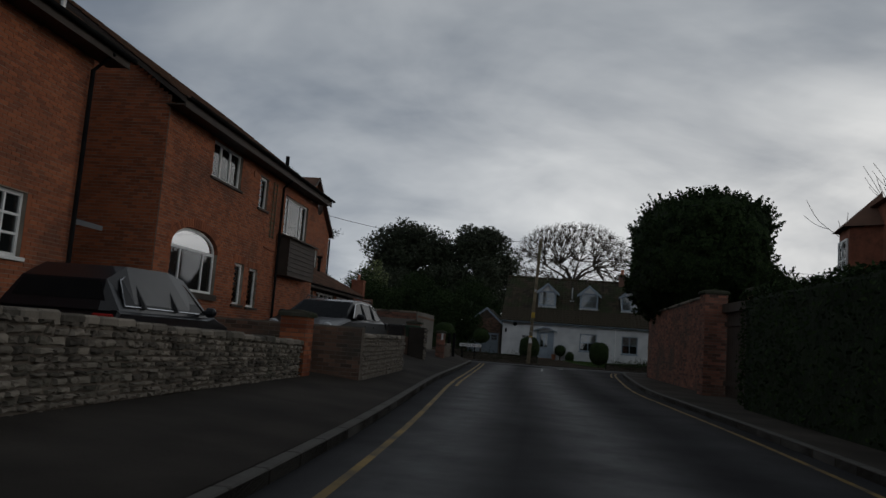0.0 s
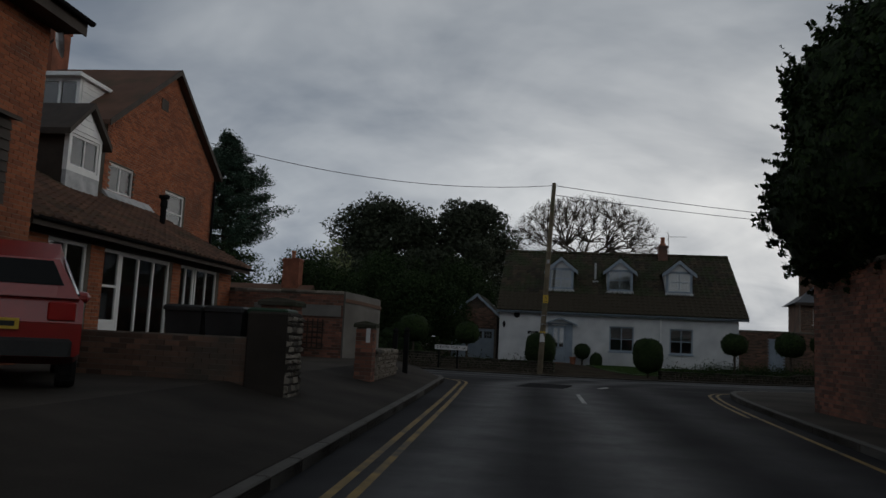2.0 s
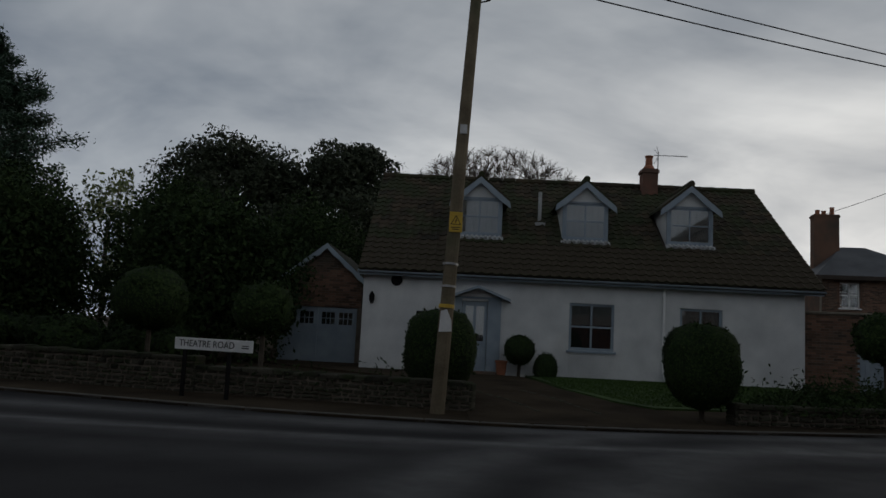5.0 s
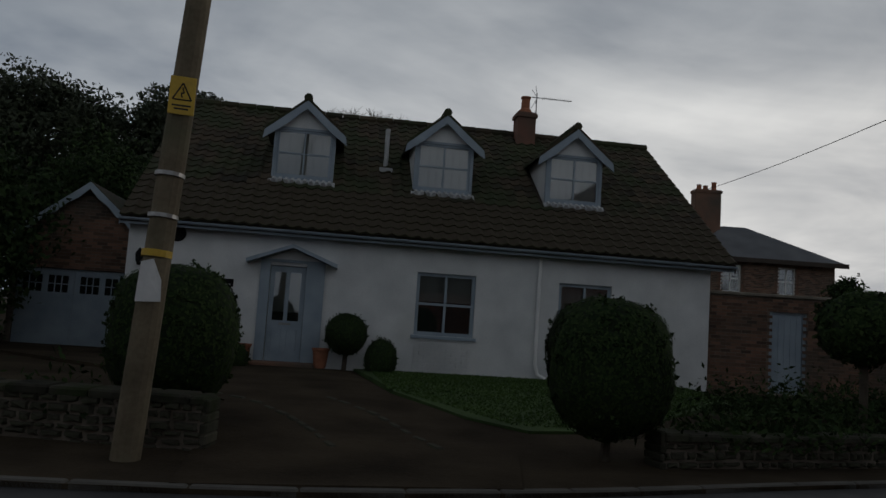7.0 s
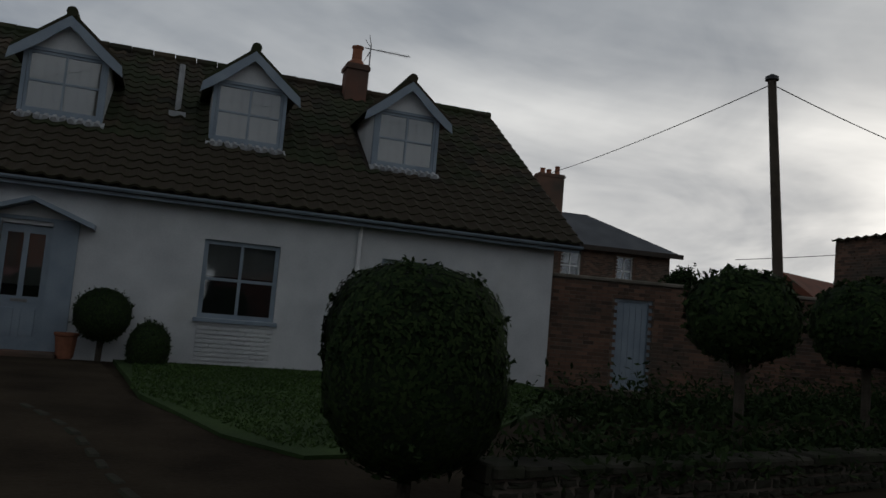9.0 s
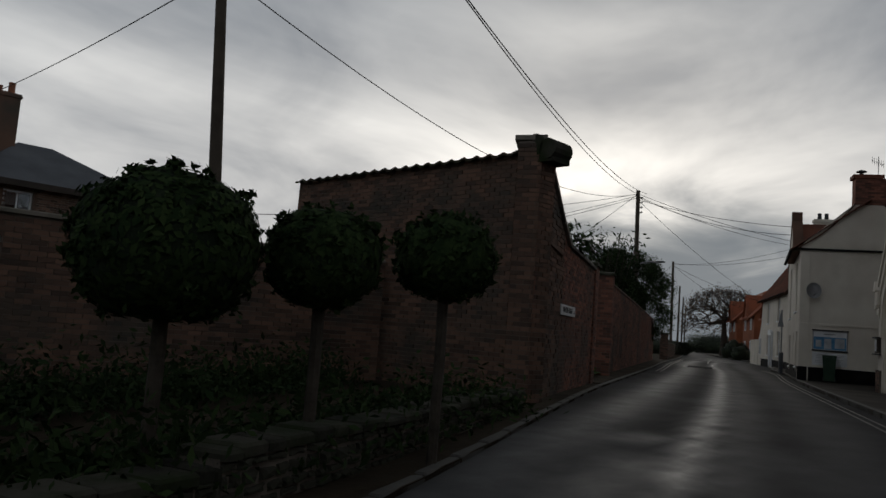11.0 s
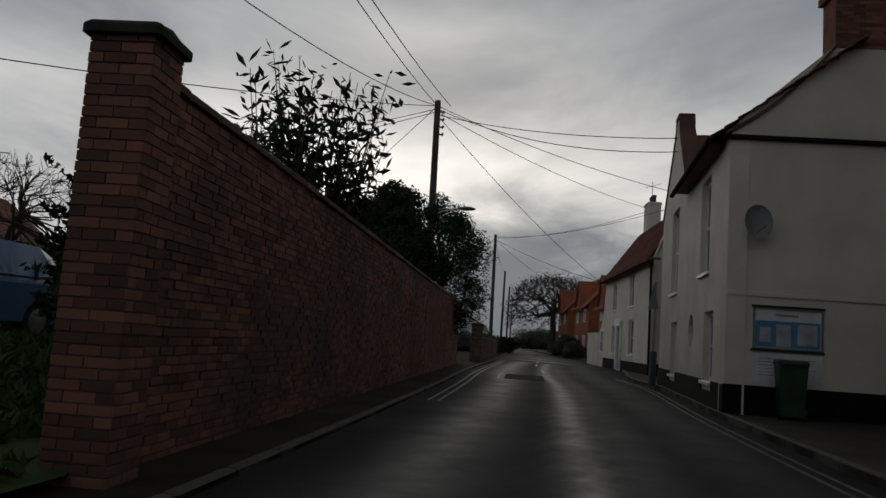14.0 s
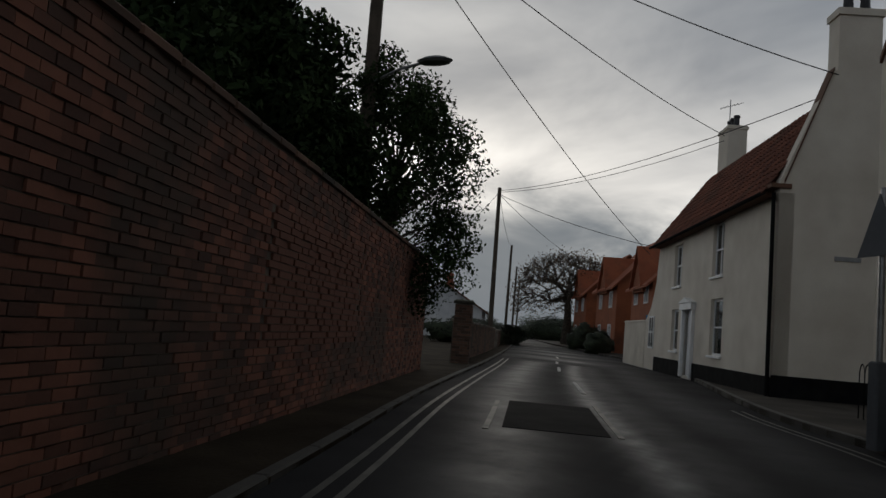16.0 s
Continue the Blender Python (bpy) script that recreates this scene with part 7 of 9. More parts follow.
# low border plants along the walls
for i, (x0, y0, x1, y1, n, h, mt, lb) in enumerate(((12.4, 46.5, 24.0, 49.2, 12000, 0.5, "leaf_hedge", "dark low border plants spilling over the stone wall"), (-8.5, 50.1, 6.6, 46.75, 6000, 0.4, "leaf_dark", "dark ivy and low plants behind the stone wall"),
                                                    (14.5, 49.6, 24.0, 52.5, 12000, 0.55, "leaf_dark", "dark shrubby border before the brick wall"))):
    rng = np.random.default_rng(50 + i)
    t = rng.random(n)
    cl = 0.55 + 0.45 * np.sin(t * 37 + i) * np.sin(t * 91)
    p = np.stack([x0 + (x1 - x0) * t + rng.normal(0, 0.25, n), y0 + (y1 - y0) * t + rng.normal(0, 0.35, n), 0.05 + h * np.abs(rng.normal(0, 0.6, n)) * cl], 1)
    me = leaves(p, rng.normal(0, 1, (n, 3)), 0.05, 60 + i, 1.0, 0.4)
    me.materials.append(M[mt])
    tagged(new("border_plants", me), lb, "plants", kind="stuff")

# nameplate
sg = thing("street_nameplate", at(2.25, 46.36, -0.15, -19.5), "white street nameplate with black letters on two posts", "sign")
part("plate", Geo().bev(0, 1.58, -0.02, 0.0, 0.8, 1.0, 0.008), "sign_white", sg)
for x in (0.2, 1.1):
    part("post", Geo().box(x - 0.03, x + 0.03, 0.001, 0.05, 0, 0.95), "black_paint", sg)


def text_mesh(words, size, material, parent, m, squeeze=1.0):
    cu = bpy.data.curves.new("lettering", "FONT")
    cu.body, cu.size, cu.extrude = words, size, 0.002
    cu.align_x, cu.align_y = "CENTER", "CENTER"
    ob = bpy.data.objects.new("lettering", cu)
    scene.collection.objects.link(ob)
    dg = bpy.context.evaluated_depsgraph_get()
    me = bpy.data.meshes.new_from_object(ob.evaluated_get(dg))
    bpy.data.objects.remove(ob)
    me.materials.clear()
    me.materials.append(M[material])
    for v in me.vertices:
        v.co.x *= squeeze
    return part("lettering", me, material, parent, m=m)


text_mesh("THEATRE ROAD", 0.16, "letter_black", sg, pose(0.66, -0.023, 0.9, 90, 0, 0), 0.96)
part("small_bars", Geo().box(1.36, 1.5, -0.0235, -0.021, 0.86, 0.88).box(1.36, 1.5, -0.0235, -0.021, 0.9, 0.915), "letter_black", sg)

# garage set back beside the cottage
ga = thing("garage", at(1.55, 57.6, 0.04, -1.5), "small brick garage with blue-grey doors and a pale bargeboard", "garage")
gl, ge_, gp_ = 2.75, 2.4, 3.68
part("wall", Geo().box(0, 0.12, 0, 0.25, -0.1, 1.75).box(gl - 0.12, gl, 0, 0.25, -0.1, 1.75).box(0, gl, 0, 0.25, 1.75, ge_).prism([(0, ge_ + 0.001), (gl, ge_ + 0.001), (gl / 2 + 0.2, gp_)], 0, 0.25).box(0, 0.25, 0.251, 5.5, -0.1, ge_).box(gl - 0.25, gl, 0.251, 5.5, -0.1, ge_), "mortar_dark", ga)
b = bricks(0, gl, 1.75, gp_, lambda x, z: z < ge_ + (gp_ - ge_) * (1 - abs(x - gl / 2 - 0.2) / (gl / 2 + 0.2)), seed=121)
part("brickwork", b, "brick_dark", ga, kind="stuff")
for i in range(2):
    x0 = 0.13 + i * 1.25
    d = part("garage_door", Geo().solid([x0, x0 + 0.1, x0 + 0.55, x0 + 0.65, x0 + 1.12, x0 + 1.24], [0.0, 1.18, 1.6, 1.74], lambda x, z: not (1.18 < z < 1.6 and (x0 + 0.1 < x < x0 + 0.55 or x0 + 0.65 < x < x0 + 1.12)), 0.06, 0.11), "blue_grey_paint", ga)
    for a, c in ((x0 + 0.1, x0 + 0.55), (x0 + 0.65, x0 + 1.12)):
        part("glazing_grid", bars(Geo(), a, c, 1.18, 1.6, 0.015, 0.07, 0.1, 3, 2, thin=0.018), "blue_grey_paint", d)
        part("pane", Geo().box(a, c, 0.085, 0.09, 1.18, 1.6), "glass_dark", d)
r = Geo()
for s, xe in ((-1, -0.3), (1, gl + 0.5)):
    r.prism([(xe, ge_ - 0.2), (gl / 2 + 0.2, gp_ + 0.02), (gl / 2 + 0.2, gp_ + 0.12), (xe, ge_ - 0.1)], -0.2, 5.6)
part("roof", r, "pantile", ga)
for s, xe in ((-1, -0.3), (1, gl + 0.5)):
    n = 9
    top = [(xe + (gl / 2 + 0.2 - xe) * t, ge_ - 0.1 + (gp_ + 0.2 - ge_) * t) for t in [i / (n - 1) for i in range(n)]]
    low_ = [(x, z - 0.16 - (0.05 if i % 2 else 0.0)) for i, (x, z) in enumerate(top)]
    part("bargeboard", Geo().prism(top + low_[::-1], -0.24, -0.201 + 0.003 * s), "blue_grey_paint", ga)
part("interior_back", Geo().box(0.25, gl - 0.25, 1.5, 1.55, 0, 2.4), "interior_shade", ga)

# garden wall and gate beside the cottage, and the house beyond
gw = thing("garden_wall", at(17.2, 54.85, 0.04, -14), "old brick and flint garden wall with a blue-grey door", "wall", kind="structure")
gd = (1.4, 2.22, 0.0, 1.88)
wall(gw, "wall_core", 0, 8.6, -0.1, 2.18, [gd], "mortar_dark", 0.3)
part("brickwork", bricks(0, 8.6, -0.1, 2.18, lambda x, z: not (gd[0] < x < gd[1] and z < gd[3]), seed=131, rough=0.008, proud=0.012), "brick_dark", gw, kind="stuff")
part("coping", Geo().bev(0, 8.6, -0.06, 0.36, 2.181, 2.25, 0.02), "stone", gw)
d = part("garden_door", Geo().bev(gd[0] + 0.08, gd[1] - 0.08, 0.08, 0.12, 0.02, gd[3] - 0.08, 0.005), "blue_grey_paint", gw)
for i in range(5):
    part("door_board", Geo().bev(gd[0] + 0.085 + i * 0.131, gd[0] + 0.085 + i * 0.131 + 0.125, 0.066, 0.082, 0.03, gd[3] - 0.09, 0.006), "blue_grey_paint", d)
part("door_frame", Geo().box(gd[0], gd[0] + 0.079, 0.04, 0.16, 0, gd[3]).box(gd[1] - 0.079, gd[1], 0.04, 0.16, 0, gd[3]).box(gd[0] + 0.079, gd[1] - 0.079, 0.04, 0.16, gd[3] - 0.079, gd[3]), "blue_grey_paint", gw)
hd = thing("slate_house", at(24.85, 69.2, -0.75, -8), "red brick house with a hipped slate roof beyond the garden wall", "house")
hw = [(0.8, 1.7, 4.0, 5.2), (3.3, 4.1, 4.0, 5.2)]
brick_house_wall(hd, "front_wall", 5.8, -0.1, 5.5, hw, 141, "brick_dark")
for h in hw:
    window(hd, *h, y=0.08, cols=2, rows=2, w=0.07, curtain=0.4)
part("side_wall", Geo().box(0, 0.3, 0.301, 5, -0.1, 5.5).box(5.5, 5.8, 0.301, 5, -0.1, 5.5).box(0.3, 5.5, 4.7, 5.0, -0.1, 5.5), "brick_dark", hd)
part("roof", Geo().add([(-0.4, -0.4, 5.45), (6.2, -0.4, 5.45), (6.2, 5.4, 5.45), (-0.4, 5.4, 5.45), (1.75, 2.5, 7.2), (2.9, 2.5, 7.2)], [(0, 1, 5, 4), (1, 2, 5), (2, 3, 4, 5), (3, 0, 4)]), "slate", hd)
part("eaves_board", Geo().box(-0.4, 6.2, -0.42, -0.401, 5.3, 5.5), "dark_wood", hd)
chimney(hd, 0.95, 2.4, 5.2, 8.8, 1.2, 0.6, 0, "brick_dark")
for i, (x, h) in enumerate(((0.6, 0.25), (0.9, 0.22), (1.3, 0.4))):
    part("chimney_pot", Geo().lathe([(0.12, 0), (0.11, h - 0.05), (0.13, h)], 10, at(x, 2.4, 8.8)), "terracotta", hd)

# ---- street corner building and the long wall ----
ob = thing("lean_to_building", at(26.2, 56.0, 0.04, -97.8), "old brick lean-to with a tiled top and a raked end wall", "building")
# local x runs from the garden towards the street; the high wall faces the garden
LB = 6.66
wall(ob, "high_wall", 0, LB, -0.1, 4.0, [], "mortar_dark", 0.4)
part("brickwork", bricks(0, LB, -0.1, 4.0, seed=151, rough=0.008, proud=0.012), "brick_dark", ob, kind="stuff")
eb = bricks(0, 0.4, -0.1, 4.0, seed=157, rough=0.008, proud=0.012)
part("end_brickwork", Geo().add(eb.v, eb.f, Matrix.Translation((LB, 0, 0)) @ Matrix.Rotation(math.pi / 2, 4, "Z")), "brick_dark", ob, kind="stuff")
part("tile_edge", tile_roof(0, LB - 0.35, -0.12, 3.98, 0.7, 3.85, 15, wide=0.3), "pantile", ob)
part("parapet_cap", Geo().tube([(LB - 0.12, -0.04, 4.14), (LB - 0.12, 0.44, 4.14)], 0.19, 14).tube([(LB + 0.14, -0.04, 4.06), (LB + 0.14, 0.44, 4.06)], 0.17, 14).box(LB - 0.3, LB + 0.25, -0.02, 0.45, 3.85, 4.08), "stone_mossy", ob)
rk = thing("raked_wall", at(25.31, 49.39, 0.04, 17), "raked sandstone and brick end wall with a white nameplate", "wall", kind="structure")
RL = 6.45


def rake_top(x):
    return float(np.interp(x, [0.0, 1.3, 1.85, 2.85, 6.45], [4.25, 3.6, 3.27, 2.84, 2.72]))


part("wall_core", Geo().prism([(0, -0.15), (RL, -0.15), (RL, 2.68), (2.85, 2.8), (1.85, 3.22), (1.3, 3.55), (0, 4.2)], 0.0, 0.4), "mortar_dark", rk)
part("rough_courses", bricks(0.35, 2.4, -0.1, 4.1, lambda x, z: z < rake_top(x) - 0.04, course=0.085, length=0.25, joint=0.013, seed=152, rough=0.01, proud=0.014), "brick_dark", rk, kind="stuff")
part("brickwork", bricks(2.41, RL, -0.1, 3.1, lambda x, z: z < rake_top(x) - 0.04, seed=153, rough=0.006), "brick_old", rk, kind="stuff")
part("corner_bricks", bricks(0, 0.34, -0.1, 4.1, lambda x, z: z < rake_top(x) - 0.04, seed=154, rough=0.008), "brick_old", rk, kind="stuff")
part("string_course", Geo().prism([(0.1, 2.68), (2.1, 2.55), (2.1, 2.61), (0.1, 2.74)], -0.05, 0.0), "brick_dark", rk)
rb = bricks(-0.4, 0, -0.1, 4.15, seed=158, rough=0.008, proud=0.012)
part("end_bricks", Geo().add(rb.v, rb.f, Matrix.Rotation(-math.pi / 2, 4, "Z")), "brick_dark", rk, kind="stuff")
cp = Geo()
for i in range(7):
    a, b = i / 7 * 2.85, (i + 1) / 7 * 2.85 - 0.01
    cp.prism([(a, rake_top(a) - 0.02), (b, rake_top(b) - 0.02), (b, rake_top(b) + 0.06), (a, rake_top(a) + 0.06)], -0.07, 0.47)
for i in range(9):
    a, b = 2.85 + i / 9 * (RL - 2.85), 2.85 + (i + 1) / 9 * (RL - 2.85) - 0.01
    cp.prism([(a, rake_top(a) - 0.02), (b, rake_top(b) - 0.02), (b, rake_top(b) + 0.05), (a, rake_top(a) + 0.05)], -0.06, 0.46)
part("coping", cp, "stone", rk)
np_ = thing("street_nameplate", at(25.31 + 2.27 * math.cos(radians(17)), 49.39 + 2.27 * math.sin(radians(17)), 0.04, 17), "white street nameplate with black letters on the wall", "sign")
part("plate", Geo().bev(0, 1.56, -0.04, -0.012, 1.47, 1.67, 0.008), "sign_white", np_)
text_mesh("THEATRE ROAD", 0.15, "letter_black", np_, pose(0.66, -0.043, 1.57, 90, 0, 0), 0.96)
part("small_bars", Geo().box(1.36, 1.5, -0.0435, -0.041, 1.53, 1.55).box(1.36, 1.5, -0.0435, -0.041, 1.57, 1.585), "letter_black", np_)
brick_pier("gate_pier", 31.68, 51.57, 0.04, 0.54, 2.8, 17, 161, "tall brick gate pier with a moss-covered stone cap", material="brick_old")
brick_pier("gate_pier", 36.2, 53.1, 0.04, 0.46, 2.97, 20, 165, "tall brick gate pier with a moss-covered stone cap", material="brick_old")
slab("gateway", [(31.9, 51.15), (35.9, 52.5), (34.4, 54.6), (33.0, 57), (30.5, 56)], -0.02, 0.055, "earth", "trodden brown earth gateway apron between the piers", "ground")
def bank_z(x, y):
    return 0.13 + 0.48 * smooth(min(1.0, max(0.0, ((x - 34.6) * 0.3 + (y - 54.6) * 0.95) / 5.0)))


bk_ = Geo()
for iy in range(13):
    for ix in range(13):
        x, y = 33.9 + ix * 1.0, 52.35 + 0.31 * ix + (0.55 if ix > 2 else 0.0) + iy * 1.4
        bk_.v.append((x, y, bank_z(x, y)))
for iy in range(12):
    for ix in range(12):
        a = iy * 13 + ix
        bk_.f.append((a, a + 1, a + 14, a + 13))
single("grass_bank", bk_, "grass_ground", I4, "rough grass bank rising inside the gateway", "ground", kind="structure", smooth=True)
rng = np.random.default_rng(33)
n = 16000
p = np.stack([rng.uniform(33.9, 41, n), rng.uniform(52.5, 61, n), np.zeros(n)], 1)
p = p[(p[:, 1] > 52.55 + (p[:, 0] - 34.0) * 0.31 + np.where(p[:, 0] > 35.7, 0.75, 0)) & (p[:, 0] > 34.05)]
p[:, 2] = [bank_z(a, b) + 0.07 for a, b in zip(p[:, 0], p[:, 1])]
n = len(p)
me = leaves(p, np.tile([0.6, 0.6, 0.2], (n, 1)), 0.12, 5, 0.6, 0.25)
me.materials.append(M["grass"])
tagged(new("rough_grass", me), "long rough green grass inside the gateway", "grass", kind="stuff")
car(at(39.75, 60.6, 0.6, 192), "car_blue", "light blue hatchback parked on the grass", "hatch")
LW = brick_wall("long_brick_wall", (36.45, 53.2), (62.3, 61.55), 0.02, 2.92, 0.33, 171, "long tall old red brick wall beside the street", "brick_old", "mortar_dark", "brick_dark", top_b=2.55, singles=(16.2, 20.2, 0.75, 2.1), rough=0.009, proud=0.014)
bm_ = [brick_mesh(0.213, 0.063, 0.012 + 0.005 * k, "brick_old", 200 + k) for k in range(6)]
rng = random.Random(8)
for r in range(18):
    z = 0.75 + r * 0.075
    for c in range(17):
        x = 16.2 + c * 0.225 + (0.1125 if r % 2 else 0)
        if x + 0.213 < 20.25:
            part("brick", bm_[rng.randrange(6)], "brick_old", LW, m=pose(x, 0, z))

# ---- east side of the street: porch, church, rendered houses ----
po = thing("church_porch", at(42.8, 46.63, 0.06, 195), "cream rendered gothic porch with a pointed arch and a cross", "porch")
# local x runs from the far end to the near end
P0, P1, PE, PA, cx = -0.1, 4.65, 3.1, 5.2, 2.25
aw2, asp, aap = 1.45, 1.75, 3.36


def pointed(w, sp, ap, n=8):
    """Half of a pointed arch from the springing to the apex, as offsets from its centre line."""
    return [(w * math.cos(math.pi / 2 * i / n) ** 0.85, sp + (ap - sp) * math.sin(math.pi / 2 * i / n)) for i in range(n + 1)]


def gothic_wall(w0, w1, top, cxx, hw_, sp, ap, y0, y1, z0=0.0):
    """A wall with a pointed opening; top is the outline over it from right to left."""
    g = Geo()
    half = pointed(hw_, sp, ap)
    right = [(cxx + hw_, z0)] + [(cxx + x, z) for x, z in half]
    left = [(cxx - hw_, z0)] + [(cxx - x, z) for x, z in half]
    out_r = [p for p in top if p[0] >= cxx - 1e-6]
    out_l = [p for p in top if p[0] <= cxx + 1e-6]
    for inner, outer, x_out in ((right, out_r, w1), (left, out_l[::-1], w0)):
        pts = list(inner) + outer[::-1] + [(x_out, z0)]
        bm = bmesh.new()
        fr = [bm.verts.new((x, y0, z)) for x, z in pts]
        f = bm.faces.new(fr)
        ret = bmesh.ops.extrude_face_region(bm, geom=[f])
        for v in ret["geom"]:
            if isinstance(v, bmesh.types.BMVert):
                v.co.y = y1
        bmesh.ops.remove_doubles(bm, verts=bm.verts, dist=1e-5)
        bmesh.ops.triangulate(bm, faces=[q for q in bm.faces if len(q.verts) > 4])
        bmesh.ops.recalc_face_normals(bm, faces=bm.faces)
        bm.verts.index_update()
        g.add([v.co[:] for v in bm.verts], [[v.index for v in q.verts] for q in bm.faces])
        bm.free()
    return g


part("porch_front", gothic_wall(P0, P1, [(P1, PE), (cx, PA), (P0, PE)], cx, aw2, asp, aap, 0.0, 0.16, -0.1), "render_cream", po)
# four receding orders of the splayed arch, from the wall face in to the doors
orders = ((aw2, aap, 0.05), (1.3, 3.22, 0.2), (1.14, 3.08, 0.36), (0.98, 2.94, 0.52), (0.84, 2.8, 0.0))
for k in range(4):
    (w_o, a_o, yk), (w_i, a_i, _) = orders[k], orders[k + 1]
    po_, pi_ = pointed(w_o + 0.002, asp, a_o + 0.002), pointed(w_i, asp, a_i)
    g = Geo()
    for sd in (-1, 1):
        for i in range(len(po_) - 1):
            g.prism([(cx + sd * pi_[i][0], pi_[i][1]), (cx + sd * po_[i][0], po_[i][1]), (cx + sd * po_[i + 1][0], po_[i + 1][1]), (cx + sd * pi_[i + 1][0], pi_[i + 1][1])], yk, 0.72)
        g.box(*sorted((cx + sd * w_i, cx + sd * (w_o + 0.002))), yk, 0.72, -0.05, asp)
        # roll moulding on the arris
        g.tube([(cx + sd * w_i, yk + 0.02, 0.0)] + [(cx + sd * x, yk + 0.02, z) for x, z in pi_], 0.035, 8)
    part("arch_order", g, "render_cream", po)
hm = Geo()
a_, b_ = pointed(aw2 + 0.06, asp, aap + 0.07), pointed(aw2 + 0.17, asp, aap + 0.2)
for sd in (-1, 1):
    for i in range(len(a_) - 1):
        hm.prism([(cx + sd * a_[i][0], a_[i][1]), (cx + sd * b_[i][0], b_[i][1]), (cx + sd * b_[i + 1][0], b_[i + 1][1]), (cx + sd * a_[i + 1][0], a_[i + 1][1])], -0.07, -0.001)
part("hood_mould", hm, "render_cream", po)
ends = ((-1, P0 - 0.02), (1, P1 + 0.02))
for sd, xe in ends:
    part("gable_coping", Geo().prism([(xe, PE - 0.05), (cx, PA + 0.0), (cx, PA + 0.2), (xe, PE + 0.17)], -0.1 - 0.002 * sd, 0.16), "render_cream", po)
    part("coping_band", Geo().prism([(xe - sd * 0.3, PE - 0.12), (cx, PA - 0.36), (cx, PA - 0.003), (xe - sd * 0.02, PE - 0.053)], -0.05 - 0.002 * sd, -0.001), "render_cream", po)
part("gable_finial", Geo().prism([(cx - 0.13, PA + 0.12), (cx + 0.13, PA + 0.12), (cx, PA + 0.36)], -0.12, 0.17), "render_cream", po)
for x in (P0 - 0.08, P1 - 0.36):
    part("kneeler", Geo().bev(x, x + 0.44, -0.12, 0.3, PE - 0.32, PE + 0.12, 0.02).prism([(x - 0.05, PE + 0.12), (x + 0.49, PE + 0.12), (x + 0.49, PE + 0.17), (x + 0.22, PE + 0.46), (x - 0.05, PE + 0.17)], -0.17, 0.35), "render_cream", po)
    part("kneeler_corbel", Geo().tube([(x + 0.22, -0.14, PE - 0.36), (x + 0.22, 0.0, PE - 0.36)], 0.09, 10).bev(x + 0.08, x + 0.36, -0.08, 0.0, PE - 0.62, PE - 0.42, 0.03), "render_cream", po)
for a, b in ((P0 - 0.01, cx - aw2 - 0.22), (cx + aw2 + 0.22, P1 + 0.01)):
    pl = part("plinth", Geo().box(a, b, -0.06, -0.001, -0.1, 0.72), "mortar_dark", po)
    pb = bricks(a, b, -0.08, 0.72, seed=183, proud=0.008)
    part("plinth_bricks", Geo().add(pb.v, pb.f, Matrix.Translation((0, -0.06, 0))), "brick_dark", pl, kind="stuff")
part("side_plinth", Geo().box(P1, P1 + 0.03, 0.0, 0.5, -0.1, 0.72), "black_paint", po)
for x in (P0 + 0.12, cx + aw2 + 0.3):
    nc = part("notice_case", Geo().bev(x, x + 0.42, -0.12, -0.002, 1.27, 1.72, 0.015), "dark_wood", po)
    part("case_sheet", Geo().box(x + 0.04, x + 0.38, -0.126, -0.1215, 1.31, 1.68), "sign_white", nc)
    for z in (1.2, 1.72):
        part("case_ledge", Geo().bev(x - 0.05, x + 0.47, -0.19, -0.002, z, z + 0.05, 0.01), "metal_dark", nc)
part("cross", Geo().bev(cx - 0.045, cx + 0.045, -0.07, -0.001, 3.72, 4.62, 0.012).box(cx - 0.2, cx - 0.046, -0.07, -0.001, 4.3, 4.38).box(cx + 0.046, cx + 0.2, -0.07, -0.001, 4.3, 4.38).bev(cx - 0.12, cx + 0.12, -0.12, -0.001, 3.62, 3.7, 0.015), "brick_plain", po)
dw = part("porch_door", Geo().box(cx - 1.0, cx + 1.0, 0.665, 0.7, -0.02, 2.95), "oak_wood", po, "tall boarded oak doors")
for i in range(10):
    x = cx - 0.84 + i * 0.168
    zt = 2.8 - 0.9 * abs((x + 0.084 - cx) / 0.84) ** 2.2
    part("door_board", Geo().bev(x + 0.005, x + 0.163, 0.635, 0.662, 0.0, zt, 0.01), "oak_wood", dw)
part("door_step", Geo().bev(cx - 1.5, cx + 1.5, -0.15, 0.6, -0.1, 0.04, 0.015), "stone", po)
part("porch_roof", Geo().prism([(P0 + 0.05, PE - 0.3), (cx, PA - 0.6), (P1 - 0.05, PE - 0.3), (P1 - 0.05, PE - 0.45), (cx, PA - 0.8), (P0 + 0.05, PE - 0.45)], 0.161, 3.0), "slate", po)
part("porch_side", Geo().box(P0, P0 + 0.35, 0.161, 3.0, -0.1, PE - 0.46).box(P1 - 0.35, P1, 0.161, 3.0, -0.1, PE - 0.46), "render_cream", po)
brick_wall("churchyard_wall", (38.05, 45.0), (33.6, 43.75), 0.06, 3.05, 0.35, 181, "tall red brick churchyard wall with a dark coping", "brick_old", "mortar_dark", "slate", top_b=3.1, both=False)

chc = thing("church", at(43 + 7.2 * math.cos(radians(20)), 43.4 + 7.2 * math.sin(radians(20)), 0.06, 200), "tall red brick church gable with a traceried lancet window", "church")
